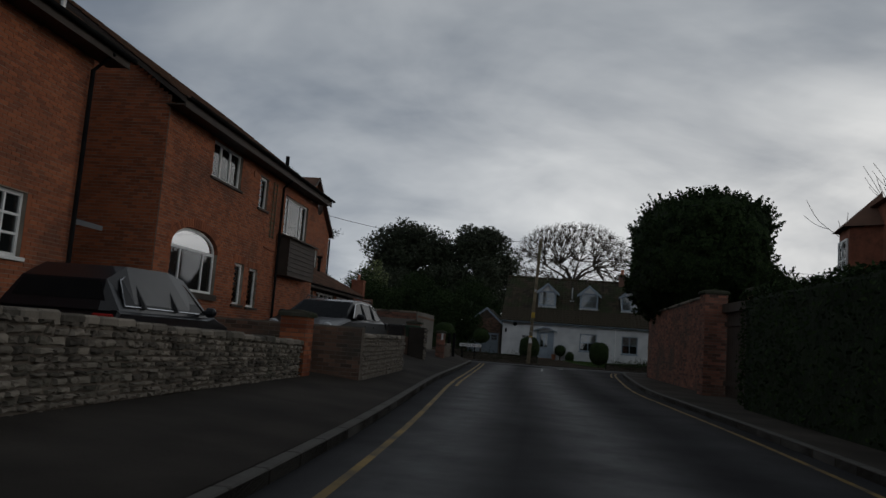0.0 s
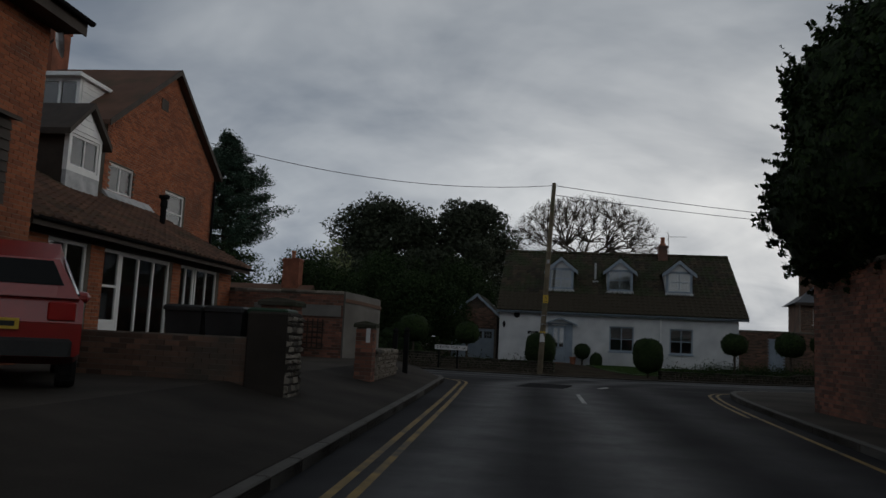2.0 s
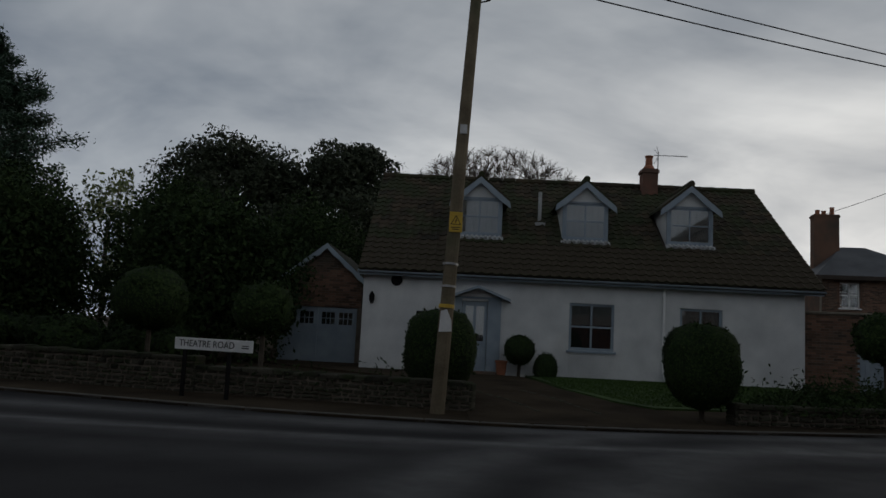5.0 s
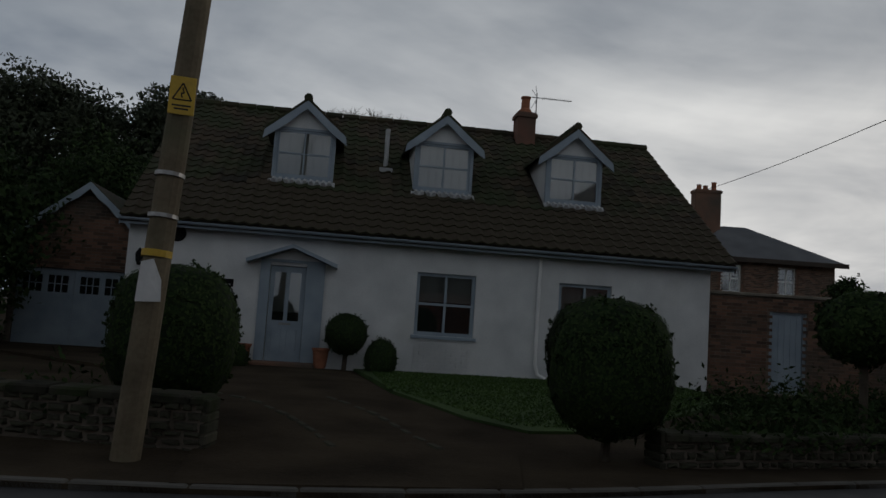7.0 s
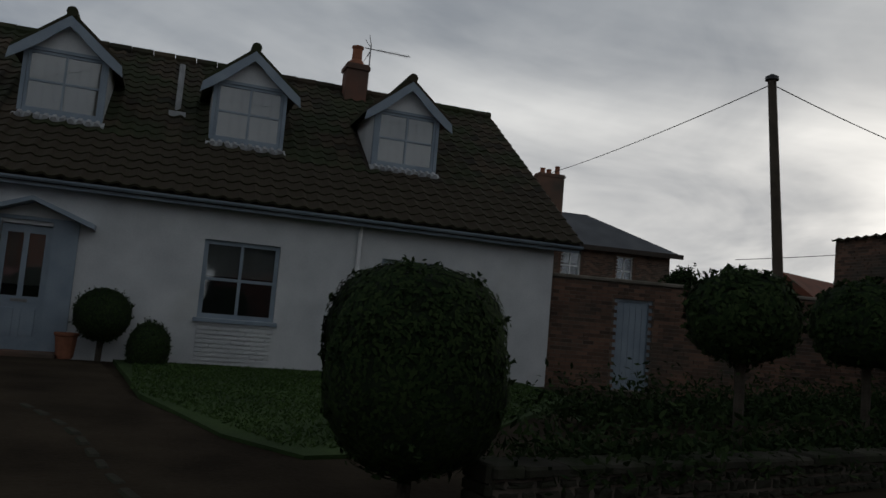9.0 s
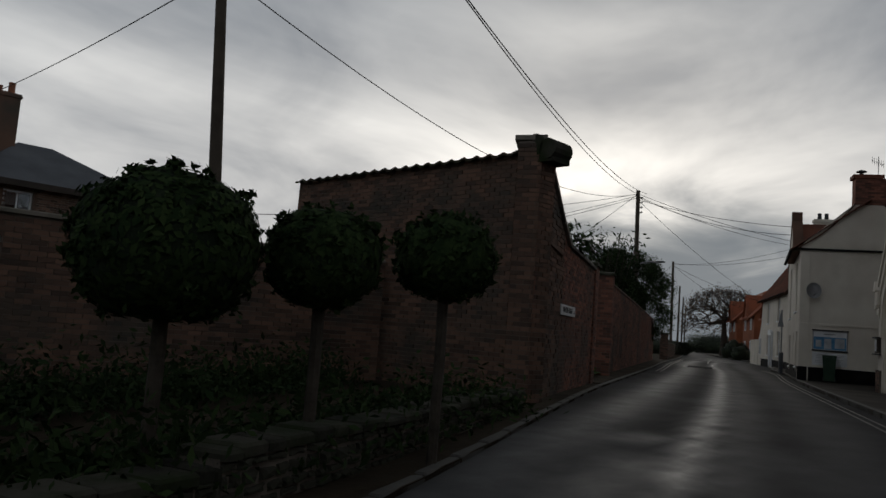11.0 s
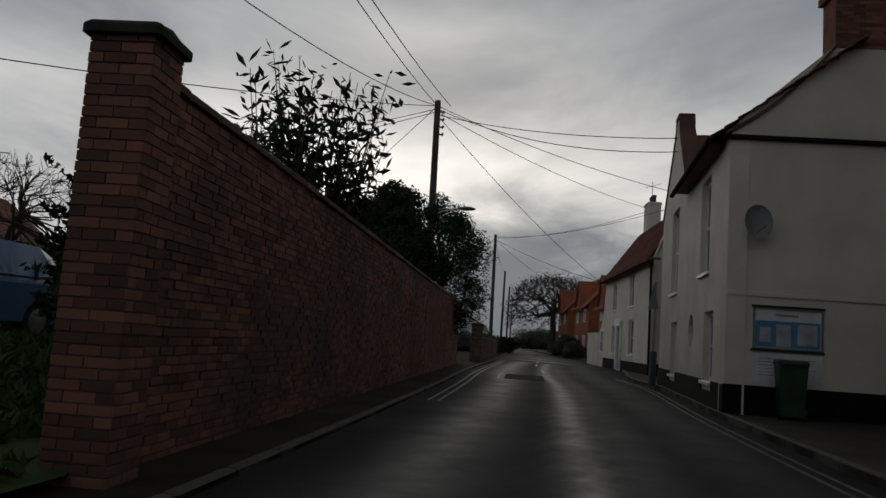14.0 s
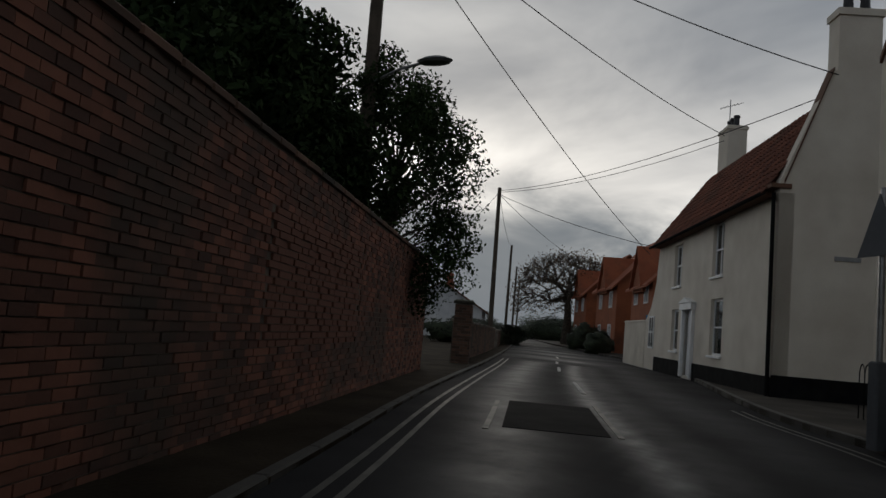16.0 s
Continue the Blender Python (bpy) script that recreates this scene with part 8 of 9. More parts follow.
# local x runs back towards the camera; the window lies at 5.5
CW, CEv, CA, ccx = 11.0, 6.4, 15.8, 5.5
part("gable_wall", gothic_wall(0.0, CW, [(CW, CEv), (ccx, CA), (0.0, CEv)], ccx, 1.12, 8.2, 10.6, 0.0, 0.6, 5.1), "brick_plain", chc)
part("lower_wall", Geo().box(0, CW, 0, 0.6, -0.1, 5.099), "brick_plain", chc)
g = bricks(0, CW, 0.0, CA, lambda x, z: z < CEv + (CA - CEv) * (1 - abs(x - ccx) / ccx) - 0.05 and not (abs(x - ccx) < 1.45 and 5.0 < z < 9.5) and not (abs(x - ccx) < 0.9 and z < 11.0 and z > 9), course=0.09, length=0.26, seed=191)
part("brickwork", g, "brick_old", chc, kind="stuff")
g = Geo()
for e0, e1, y in ((0.0, 0.3, -0.1),):
    a_, b_ = pointed(1.12, 8.2, 10.6), pointed(1.42, 8.2, 10.95)
    for s in (-1, 1):
        for i in range(len(a_) - 1):
            g.prism([(ccx + s * a_[i][0], a_[i][1]), (ccx + s * b_[i][0], b_[i][1]), (ccx + s * b_[i + 1][0], b_[i + 1][1]), (ccx + s * a_[i + 1][0], a_[i + 1][1])], y, -0.001)
        g.box(*sorted((ccx + s * 1.12, ccx + s * 1.42)), y, -0.001, 5.1, 8.2)
part("window_surround", g, "sandstone", chc)
g = Geo()
for x in (-0.38, 0.38):
    g.box(ccx + x - 0.06, ccx + x + 0.06, 0.15, 0.3, 5.1, 8.9)
g.box(ccx - 1.15, ccx + 1.15, -0.12, 0.3, 4.9, 5.1)
for x0, x1 in ((-1.1, -0.38), (-0.38, 0.38), (0.38, 1.1)):
    m_ = (x0 + x1) / 2
    g.tube([(ccx + x0, 0.22, 8.2), (ccx + m_ - 0.1, 0.22, 8.85), (ccx + m_, 0.22, 9.0), (ccx + m_ + 0.1, 0.22, 8.85), (ccx + x1, 0.22, 8.2)], 0.05, 5)
for s in (-1, 1):
    g.tube([(ccx, 0.22, 8.9), (ccx + s * 0.3, 0.22, 9.4), (ccx, 0.22, 10.2)], 0.05, 5)
part("tracery", g, "sandstone", chc)
part("leaded_glass", Geo().box(ccx - 1.12, ccx + 1.12, 0.3, 0.32, 5.1, 10.6), "glass_dark", chc)
co = Geo()
for s, xe in ((-1, -0.3), (1, CW + 0.3)):
    co.prism([(xe, CEv - 0.3), (ccx, CA), (ccx, CA + 0.35), (xe, CEv + 0.05)], -0.15, 0.75)
part("gable_coping", co, "slate", chc)
k = Geo()
for i in range(34):
    t = (i + 0.5) / 34
    for s, xe in ((-1, 0.0), (1, CW)):
        x, z = xe + (ccx - xe) * t, CEv + (CA - CEv) * t - 0.3
        k.box(x - 0.06, x + 0.06, -0.1, -0.001, z - 0.1, z + 0.08)
part("corbel_bricks", k, "brick_plain", chc, kind="stuff")
part("roof", Geo().prism([(-0.3, CEv - 0.3), (ccx, CA - 0.1), (CW + 0.3, CEv - 0.3)], 0.76, 22.0), "slate", chc)
part("buttress", Geo().prism([(-1.6, -0.1), (-1.6, 3.4), (-0.9, 3.9), (-0.9, 5.2), (0.0, 5.9), (0.0, -0.1)], 8.6, 9.4, "x"), "sandstone", chc)
part("aisle_roof", Geo().prism([(-1.8, 3.3), (0.0, 4.3), (0.0, 4.0), (-1.8, 3.1)], 3.2, 10.8, "x"), "slate", chc)

# rendered corner house
A1 = 14.5
H1L = 10.9
h1 = thing("rendered_house", at(47.55 + H1L * math.cos(radians(A1)), 49.97 + H1L * math.sin(radians(A1)), 0.0, 180 + A1), "cream rendered house with black plinth and sash windows", "house")
# s is the distance from the near corner; local x = H1L - s


def hx(s0, s1):
    return H1L - s1, H1L - s0


E1 = 5.3
w_up1, w_up2 = (*hx(2.0, 3.2), 2.9, 5.0), (*hx(7.0, 8.4), 2.8, 5.2)
w_lo1, w_lo2 = (*hx(1.3, 2.4), 0.6, 2.05), (*hx(6.75, 8.0), 0.53, 1.98)
oval = (*hx(3.9, 4.65), 1.3, 2.08)
holes1 = [w_up1, w_up2, w_lo1, w_lo2, oval]
s_g0, s_ga = 5.5, 7.9
wall(h1, "front_wall", 0, H1L, -0.1, E1, holes1, "render_cream", 0.35)
x_a = H1L - s_ga
part("front_gable", Geo().prism([(0.02, E1 + 0.001), (H1L - s_g0, E1 + 0.001), (x_a + 0.42, 7.5), (x_a + 0.3, 7.95), (x_a - 0.3, 7.95), (x_a - 0.42, 7.5)], 0.0, 0.35), "render_cream", h1)
part("gable_coping", Geo().bev(x_a - 0.34, x_a + 0.34, -0.05, 0.4, 7.951, 8.05, 0.02), "brown_tile", h1)
gc = Geo()
for p_, q_ in (((H1L - s_g0, E1), (x_a + 0.42, 7.5)), ((x_a + 0.42, 7.5), (x_a + 0.3, 7.95)), ((x_a - 0.3, 7.95), (x_a - 0.42, 7.5)), ((x_a - 0.42, 7.5), (0.02, E1))):
    gc.prism([p_, q_, (q_[0], q_[1] + 0.09), (p_[0], p_[1] + 0.09)], -0.04, 0.42)
part("raking_coping", gc, "brown_tile", h1, kind="stuff")
part("gable_roof", Geo().prism([(0.1, E1 + 0.05), (x_a, 7.5), (H1L - s_g0 - 0.1, E1 + 0.05)], 0.351, 5.0), "old_red_tile", h1)
part("plinth", Geo().box(0, w_lo2[0] - 0.03, -0.03, 0.0, -0.1, 0.62).box(w_lo2[1] + 0.03, w_lo1[0] - 0.03, -0.03, 0.0, -0.1, 0.62).box(w_lo1[1] + 0.03, H1L + 0.03, -0.03, 0.0, -0.1, 0.62).box(w_lo1[0] - 0.03, w_lo1[1] + 0.03, -0.03, 0.0, -0.1, 0.42).box(w_lo2[0] - 0.03, w_lo2[1] + 0.03, -0.03, 0.0, -0.1, 0.36), "black_paint", h1)
for w in (w_up1, w_up2, w_lo1, w_lo2):
    window(h1, *w, y=0.12, cols=1, rows=2, w=0.08, sill=True, curtain=0.45, label="white painted sash window")
part("oval_niche", Geo().box(oval[0], oval[1], 0.13, 0.16, oval[2], oval[3]), "grey_paint", h1)
ov, oc, orr, osz = Geo(), (oval[0] + oval[1]) / 2, (oval[1] - oval[0]) / 2, (oval[3] - oval[2]) / 2
om = (oval[2] + oval[3]) / 2
for i in range(24):
    qs = []
    for w in (2 * math.pi * i / 24, 2 * math.pi * (i + 1) / 24):
        c_, s_ = math.cos(w), math.sin(w)
        k_ = 1.0 / max(abs(c_), abs(s_))
        qs.append(((oc + orr * 0.98 * c_, om + osz * 0.98 * s_), (oc + orr * k_ * c_, om + osz * k_ * s_)))
    ov.prism([qs[0][0], qs[0][1], qs[1][1], qs[1][0]], 0.002, 0.13)
part("oval_surround", ov, "render_cream", h1)
# end wall, square to the street and facing along it
GD = 4.75
e1 = part("end_wall", Geo().box(0, GD, -0.0, 0.35, -0.1, E1).prism([(0.0, E1 + 0.001), (GD, E1 + 0.001), (GD - 0.2, E1 + 0.35), (GD * 0.5 + 0.53, 7.12), (GD * 0.5 - 0.53, 7.12), (0.15, E1 + 0.3)], 0.0, 0.35), "render_cream", h1, m=Matrix.Translation((H1L, 0.0, 0.0)) @ Matrix.Rotation(radians(95.5), 4, "Z"))
part("end_plinth", Geo().box(-0.03, GD, -0.03, -0.001, -0.1, 0.64), "black_paint", e1)
part("string_band", Geo().bev(0, GD, -0.035, -0.001, 2.28, 2.36, 0.01), "render_cream", e1)
part("weather_drip", Geo().box(-0.05, GD + 0.05, -0.09, -0.001, E1 - 0.06, E1 + 0.02), "black_paint", e1)
cv = Geo()
for a, b in (((-0.1, E1 + 0.02), (GD * 0.52 - 0.56, 7.12)), ((GD + 0.1, E1 + 0.02), (GD * 0.52 + 0.56, 7.12))):
    n = 8
    pts = [(a[0] + (b[0] - a[0]) * t, a[1] + (b[1] - a[1]) * (0.62 * t + 0.38 * t**2.2)) for t in [i / n for i in range(n + 1)]]
    for i in range(n):
        cv.prism([pts[i], pts[i + 1], (pts[i + 1][0], pts[i + 1][1] + 0.07), (pts[i][0], pts[i][1] + 0.07)], -0.06, 0.45)
part("verge_tiles", cv, "brown_tile", e1, kind="stuff")
chm = part("end_chimney", Geo().box(GD * 0.52 - 0.56, GD * 0.52 + 0.56, 0.02, 0.6, 7.121, 8.2).box(GD * 0.5 - 0.55, GD * 0.5 + 0.55, -0.02, 0.64, 8.201, 8.35), "brick_plain", e1)
bk = bricks(GD * 0.52 - 0.56, GD * 0.52 + 0.56, 7.13, 8.2, seed=201)
part("chimney_bricks", Geo().add(bk.v, bk.f, Matrix.Translation((0, 0.02, 0))), "brick_old", chm)
part("chimney_cowl", Geo().lathe([(0.02, 0.1), (0.2, 0.03), (0.2, 0.0)], 12, at(GD * 0.52 - 0.3, 0.3, 8.5)).tube([(GD * 0.52 - 0.3, 0.3, 8.3), (GD * 0.52 - 0.3, 0.3, 8.52)], 0.08, 10), "metal_dark", chm)
ant = Geo().tube([(GD * 0.52 + 0.3, 0.3, 8.3), (GD * 0.52 + 0.3, 0.3, 9.15)], 0.015, 6).tube([(GD * 0.52 + 0.05, 0.3, 9.0), (GD * 0.52 + 0.5, 0.3, 8.8)], 0.01, 5)
for i in range(6):
    q = GD * 0.52 + 0.08 + i * 0.08
    ant.tube([(q, 0.1, 9.0 - i * 0.035), (q, 0.5, 9.0 - i * 0.035)], 0.006, 4).tube([(q, 0.3, 8.85 - i * 0.035), (q, 0.3, 9.15 - i * 0.035)], 0.006, 4)
part("aerial", ant, "metal_grey", chm, kind="stuff")
part("roof", Geo().prism([(-0.3, E1 - 0.06), (2.45, 7.25), (5.2, E1 - 0.06)], H1L - s_g0 + 0.001, H1L - 0.37, "x"), "brown_tile", h1)
part("roof_tiles", tile_roof(H1L - s_g0, H1L + 0.05, -0.32, E1 - 0.05, 2.45, 7.27, 22), "old_red_tile", h1, kind="stuff")
gutter(h1, H1L - s_g0 - 0.4, H1L + 0.1, -0.36, E1 - 0.03, 0.065)
part("rear_wall", Geo().box(0.0, H1L, 4.7, 5.0, -0.1, E1).box(0.0, 0.3, 0.351, 4.7, -0.1, E1), "render_cream", h1)
dish = Geo().lathe([(0.001, 0.0), (0.18, 0.03), (0.3, 0.1), (0.31, 0.11), (0.2, 0.06), (0.001, 0.03)], 20, pose(0.4, -0.28, 3.62, 90, 0, 20))
dish.tube([(0.4, 0.0, 3.45), (0.4, -0.22, 3.55)], 0.02, 6).tube([(0.4, -0.3, 3.4), (0.48, -0.65, 3.5)], 0.012, 5)
part("satellite_dish", dish, "grey_paint", e1)
nb = thing("notice_board", at(47.56, 50.09, 0.0, 180 + A1 + 95.5), "blue and white notice board fixed to the end wall", "notice board")
part("board_frame", bars(Geo(), 0.6, 1.85, 1.32, 2.08, 0.03, -0.09, -0.001), "metal_grey", nb)
for z in (1.28, 2.08):
    part("frame_rail", Geo().bev(0.57, 1.88, -0.1, -0.001, z, z + 0.045, 0.01), "plastic_black", nb)
part("board_back", Geo().box(0.63, 1.82, -0.06, -0.045, 1.35, 2.05), "sign_white", nb)
part("poster_ground", Geo().box(0.645, 1.805, -0.0635, -0.0605, 1.36, 1.84), "poster_blue", nb)
for a, b, c, d in ((0.72, 0.92, 1.45, 1.72), (1.02, 1.28, 1.38, 1.78), (1.4, 1.75, 1.42, 1.8)):
    part("notice_sheet", Geo().box(a, b, -0.068, -0.064, c, d), "lead", nb)
part("header_bar", Geo().box(1.0, 1.42, -0.064, -0.0605, 1.93, 1.97), "grey_paint", nb)
part("lower_sheet", Geo().box(0.6, 1.85, -0.06, -0.001, 0.72, 1.25), "sign_white", nb)
g = Geo()
for i in range(6):
    g.box(0.72, 1.72 - 0.1 * (i % 3), -0.064, -0.0605, 1.14 - i * 0.06, 1.155 - i * 0.06)
part("writing_bars", g, "grey_paint", nb, kind="stuff")
wheelie_bin(at(47.5, 48.85, 0.1, 100) @ Matrix.Diagonal((0.85, 0.85, 1.0, 1.0)), "plastic_green", "dark green wheeled bin standing by the notice board")

# second rendered house
A2 = 21
H2L = 12.7
h2 = thing("rendered_house", at(65.5 + H2L * math.cos(radians(A2)), 54.12 + H2L * math.sin(radians(A2)), 0.05, 180 + A2), "cream rendered house with a red tiled roof and door case", "house")


def hy(s0, s1):
    return H2L - s1, H2L - s0


E2 = 4.82
hol2 = [(*hy(4.2, 5.3), 3.15, 4.78), (*hy(9.0, 10.1), 3.1, 4.6), (*hy(4.0, 5.2), 0.82, 2.48), (*hy(7.1, 8.2), 0.05, 2.22), (*hy(9.1, 10.1), 0.82, 2.28)]
wall(h2, "front_wall", 0, H2L, -0.1, E2, hol2, "render_cream", 0.35)
for i, w in enumerate(hol2):
    if i == 3:
        part("door", Geo().bev(w[0] + 0.04, w[1] - 0.04, 0.1, 0.16, w[2], w[3], 0.01), "white_paint", h2)
        part("door_case", Geo().box(w[0] - 0.16, w[0], -0.1, 0.1, 0, w[3]).box(w[1], w[1] + 0.16, -0.1, 0.1, 0, w[3]).box(w[0] - 0.22, w[1] + 0.22, -0.16, 0.1, w[3], w[3] + 0.22).prism([(w[0] - 0.28, w[3] + 0.221), (w[1] + 0.28, w[3] + 0.221), ((w[0] + w[1]) / 2, w[3] + 0.4)], -0.2, 0.0), "white_paint", h2)
    else:
        window(h2, *w, y=0.1, cols=2 if i < 2 else 1, rows=2, w=0.07, curtain=0.4, label="white painted sash window")
part("plinth", Geo().box(0, hol2[3][0] - 0.17, -0.03, -0.001, -0.1, 0.5).box(hol2[3][1] + 0.17, H2L, -0.03, -0.001, -0.1, 0.5), "black_paint", h2)
G2 = 4.35
e2 = part("end_wall", Geo().box(0, G2, 0, 0.35, -0.1, E2).prism([(0, E2 + 0.001), (G2, E2 + 0.001), (G2, E2 + 0.25), (G2 * 0.4 + 0.6, 7.85), (G2 * 0.4 - 0.6, 7.85), (0, E2 + 0.25)], 0, 0.35), "render_cream", h2, m=Matrix.Translation((H2L, 0, 0)) @ Matrix.Rotation(radians(90), 4, "Z"))
part("end_plinth", Geo().box(-0.03, G2, -0.03, -0.001, -0.1, 0.55), "black_paint", e2)
part("end_chimney", Geo().box(G2 * 0.4 - 0.5, G2 * 0.4 + 0.5, 0.01, 0.6, 7.851, 9.25).box(G2 * 0.4 - 0.55, G2 * 0.4 + 0.55, -0.04, 0.65, 9.251, 9.42), "render_cream", e2)
for i in range(2):
    part("chimney_pot", Geo().lathe([(0.13, 0), (0.11, 0.35), (0.13, 0.4)], 10, at(G2 * 0.4 - 0.2 + i * 0.4, 0.3, 9.42)), "metal_dark", e2)
cv = Geo()
for a, b in (((0.1, E2 + 0.22), (G2 * 0.4 - 0.6, 7.85)), ((G2 + 0.05, E2 + 0.22), (G2 * 0.4 + 0.6, 7.85))):
    cv.prism([a, b, (b[0], b[1] + 0.08), (a[0], a[1] + 0.08)], -0.05, 0.4)
cv.box(-0.22, 0.25, -0.08, 0.4, E2 + 0.1, E2 + 0.2)
part("verge_tiles", cv, "brown_tile", e2, kind="stuff")
part("wall_sign_bar", Geo().box(1.3, 1.9, -0.02, -0.002, 3.3, 3.4), "grey_paint", e2)
part("downpipe", Geo().tube([(H2L - 0.1, -0.1, E2), (H2L - 0.1, -0.07, 0.0)], 0.05, 8), "black_paint", h2)
part("roof_deck", Geo().prism([(-0.3, E2 - 0.05), (1.85, 7.75), (4.6, E2 - 0.05)], 0.0, H2L - 0.36, "x"), "brown_tile", h2)
part("roof", tile_roof(-0.1, H2L - 0.2, -0.32, E2 - 0.04, 1.85, 7.77, 25), "old_red_tile", h2, "red clay pantiles", kind="stuff")
part("rear_wall", Geo().box(0.0, H2L, 4.0, 4.3, -0.1, E2).box(0.0, 0.3, 0.351, 4.0, -0.1, E2 + 0.5), "render_cream", h2)
part("raked_end_wall", Geo().prism([(-2.0, -0.1), (-0.001, -0.1), (-0.001, E2 - 0.1), (-0.35, 3.4), (-1.1, 2.45), (-2.0, 1.95)], 0.0, 0.3), "render_cream", h2)
aw_ = part("annexe_window", bars(Geo(), -1.15, -0.25, 0.8, 2.1, 0.07, -0.05, -0.001, 2, 2), "white_paint", h2)
part("pane", Geo().box(-1.09, -0.31, -0.03, -0.022, 0.86, 2.04), "glass_dark", aw_)
gutter(h2, -0.1, H2L, -0.38, E2 - 0.02, 0.065)
chimney(h2, 1.4, 2.2, 6.5, 9.45, 1.2, 0.7, 3, "render_cream", "metal_dark")
ant = Geo().tube([(0.2, 2.4, 7.5), (0.2, 2.4, 11.0)], 0.02, 6).tube([(0.2, 2.0, 10.6), (0.2, 2.9, 10.9)], 0.012, 5)
for i in range(6):
    ant.tube([(0.0, 2.1 + i * 0.13, 10.64 + i * 0.04), (0.4, 2.1 + i * 0.13, 10.64 + i * 0.04)], 0.008, 4)
part("aerial", ant, "metal_grey", h2, kind="stuff")
brick_wall("garden_wall", (83.8, 61.15), (79.2, 59.4), 0.05, 1.95, 0.25, 211, "cream painted garden wall beside the house", "render_cream", "render_cream", "render_cream", top_b=1.95, both=False)
rs = thing("road_sign", at(57.0, 52.72, 0.1, 214), "triangular warning sign seen from behind on a grey post", "road sign")
part("sign_post", Geo().tube([(0, 0, -0.05), (0, 0, 3.2)], 0.04, 10), "metal_grey", rs)
part("post_sleeve", Geo().bev(-0.09, 0.09, -0.09, 0.09, -0.05, 1.02, 0.02), "slate", rs)
part("sign_plate", Geo().prism([(-0.38, 2.33), (0.38, 2.33), (0.0, 3.12)], -0.06, -0.045), "slate", rs)
rl = thing("hoop_railing", at(60.5, 52.2, 0.1, 20), "low black hooped iron railing", "railing")
for i in range(6):
    part("hoop", Geo().tube([(i * 0.2, 0, 0), (i * 0.2, 0, 0.8), (i * 0.2 + 0.05, 0, 0.92), (i * 0.2 + 0.1, 0, 0.95), (i * 0.2 + 0.15, 0, 0.92), (i * 0.2 + 0.2, 0, 0.8), (i * 0.2 + 0.2, 0, 0)], 0.012, 6), "black_paint", rl)

# ---- houses and trees down the street ----
for x, y, rz, L, D, E, R, label in ((93.5, 62.2, 20, 7, 6.5, 4.6, 7.6, "red brick house with an orange tiled roof"), (104.5, 66.8, 22, 9, 7, 5.0, 8.6, "red brick house with a tall orange tiled gable"), (117, 72.0, 22, 8, 7, 5.0, 8.5, "red brick house with an orange tiled roof")):
    h = thing("roadside_house", at(x, y, 0.0, rz), label, "house", "red houses down the street")
    part("wall", Geo().box(-L / 2, L / 2, -D, 0, -0.1, E).prism([(-D, E), (0, E), (-D / 2, R)], -L / 2, L / 2, "x"), "brick_house", h)
    part("roof", Geo().prism([(0.4, E - 0.3), (-D / 2, R + 0.12), (-D / 2, R), (0.4, E - 0.45)], -L / 2 - 0.3, L / 2 + 0.3, "x").prism([(-D - 0.4, E - 0.3), (-D / 2, R + 0.12), (-D / 2, R), (-D - 0.4, E - 0.45)], -L / 2 - 0.3, L / 2 + 0.3, "x"), "red_tile", h)
    for wx in (-L / 4, L / 4):
        for wz in (0.9, 3.3):
            w = part("window", bars(Geo(), wx - 0.6, wx + 0.6, wz, wz + 1.2, 0.09, 0.001, 0.06, 2), "white_paint", h)
            part("pane", Geo().box(wx - 0.55, wx + 0.55, 0.012, 0.02, wz + 0.05, wz + 1.15), "glass_dark", w)
    part("street_gable", Geo().prism([(-1.6, E - 0.6), (1.6, E - 0.6), (1.6, E), (0.0, E + 2.0), (-1.6, E)], -0.02, 0.25), "brick_house", h)
    gr = Geo()
    for s in (-1, 1):
        gr.prism([(s * 1.95, E - 0.35), (0.0, E + 2.1), (0.0, E + 2.25), (s * 1.95, E - 0.2)], -3.0, 0.45)
    part("gable_roof", gr, "red_tile", h)
    part("end_window", bars(Geo(), -D / 2 - 0.5, -D / 2 + 0.5, 2.8, 4.0, 0.09, 0, 0.06, 2), "white_paint", h, m=pose(-L / 2 - 0.061, 0, 0, 0, 0, 90))
for x, y, rz, L, mt, label in ((111.5, 79.4, 20, 12, "render_white", "white rendered house with a dark tiled roof"), (127, 86, 20, 9, "brick_house", "brick house with a brown tiled roof")):
    h = thing("roadside_house", at(x, y, 0.0, rz), label, "house", "houses beyond the long wall")
    part("wall", Geo().box(-L / 2, L / 2, 0, 7, -0.1, 2.6).prism([(0, 2.6), (7, 2.6), (3.5, 4.5)], -L / 2, L / 2, "x"), mt, h)
    part("roof", Geo().prism([(-0.4, 2.4), (3.5, 4.7), (3.5, 4.55), (-0.4, 2.25)], -L / 2 - 0.3, L / 2 + 0.3, "x").prism([(7.4, 2.4), (3.5, 4.7), (3.5, 4.55), (7.4, 2.25)], -L / 2 - 0.3, L / 2 + 0.3, "x"), "brown_tile", h)
    for wx in (-L / 4, L / 4):
        w = part("window", bars(Geo(), wx - 0.7, wx + 0.7, 1.0, 2.0, 0.09, -0.06, -0.001, 2), "white_paint", h)
        part("pane", Geo().box(wx - 0.65, wx + 0.65, -0.03, -0.022, 1.05, 1.95), "glass_dark", w)
    chimney(h, L / 2 - 3.6, 3.5, 4.0, 5.9, 0.8, 0.6, 1)
slab("far_backdrop_wood", [(180, 60), (260, 80), (300, 160), (220, 180)], -0.05, 0.2, "earth", "dark far ground at the end of the street", "ground")


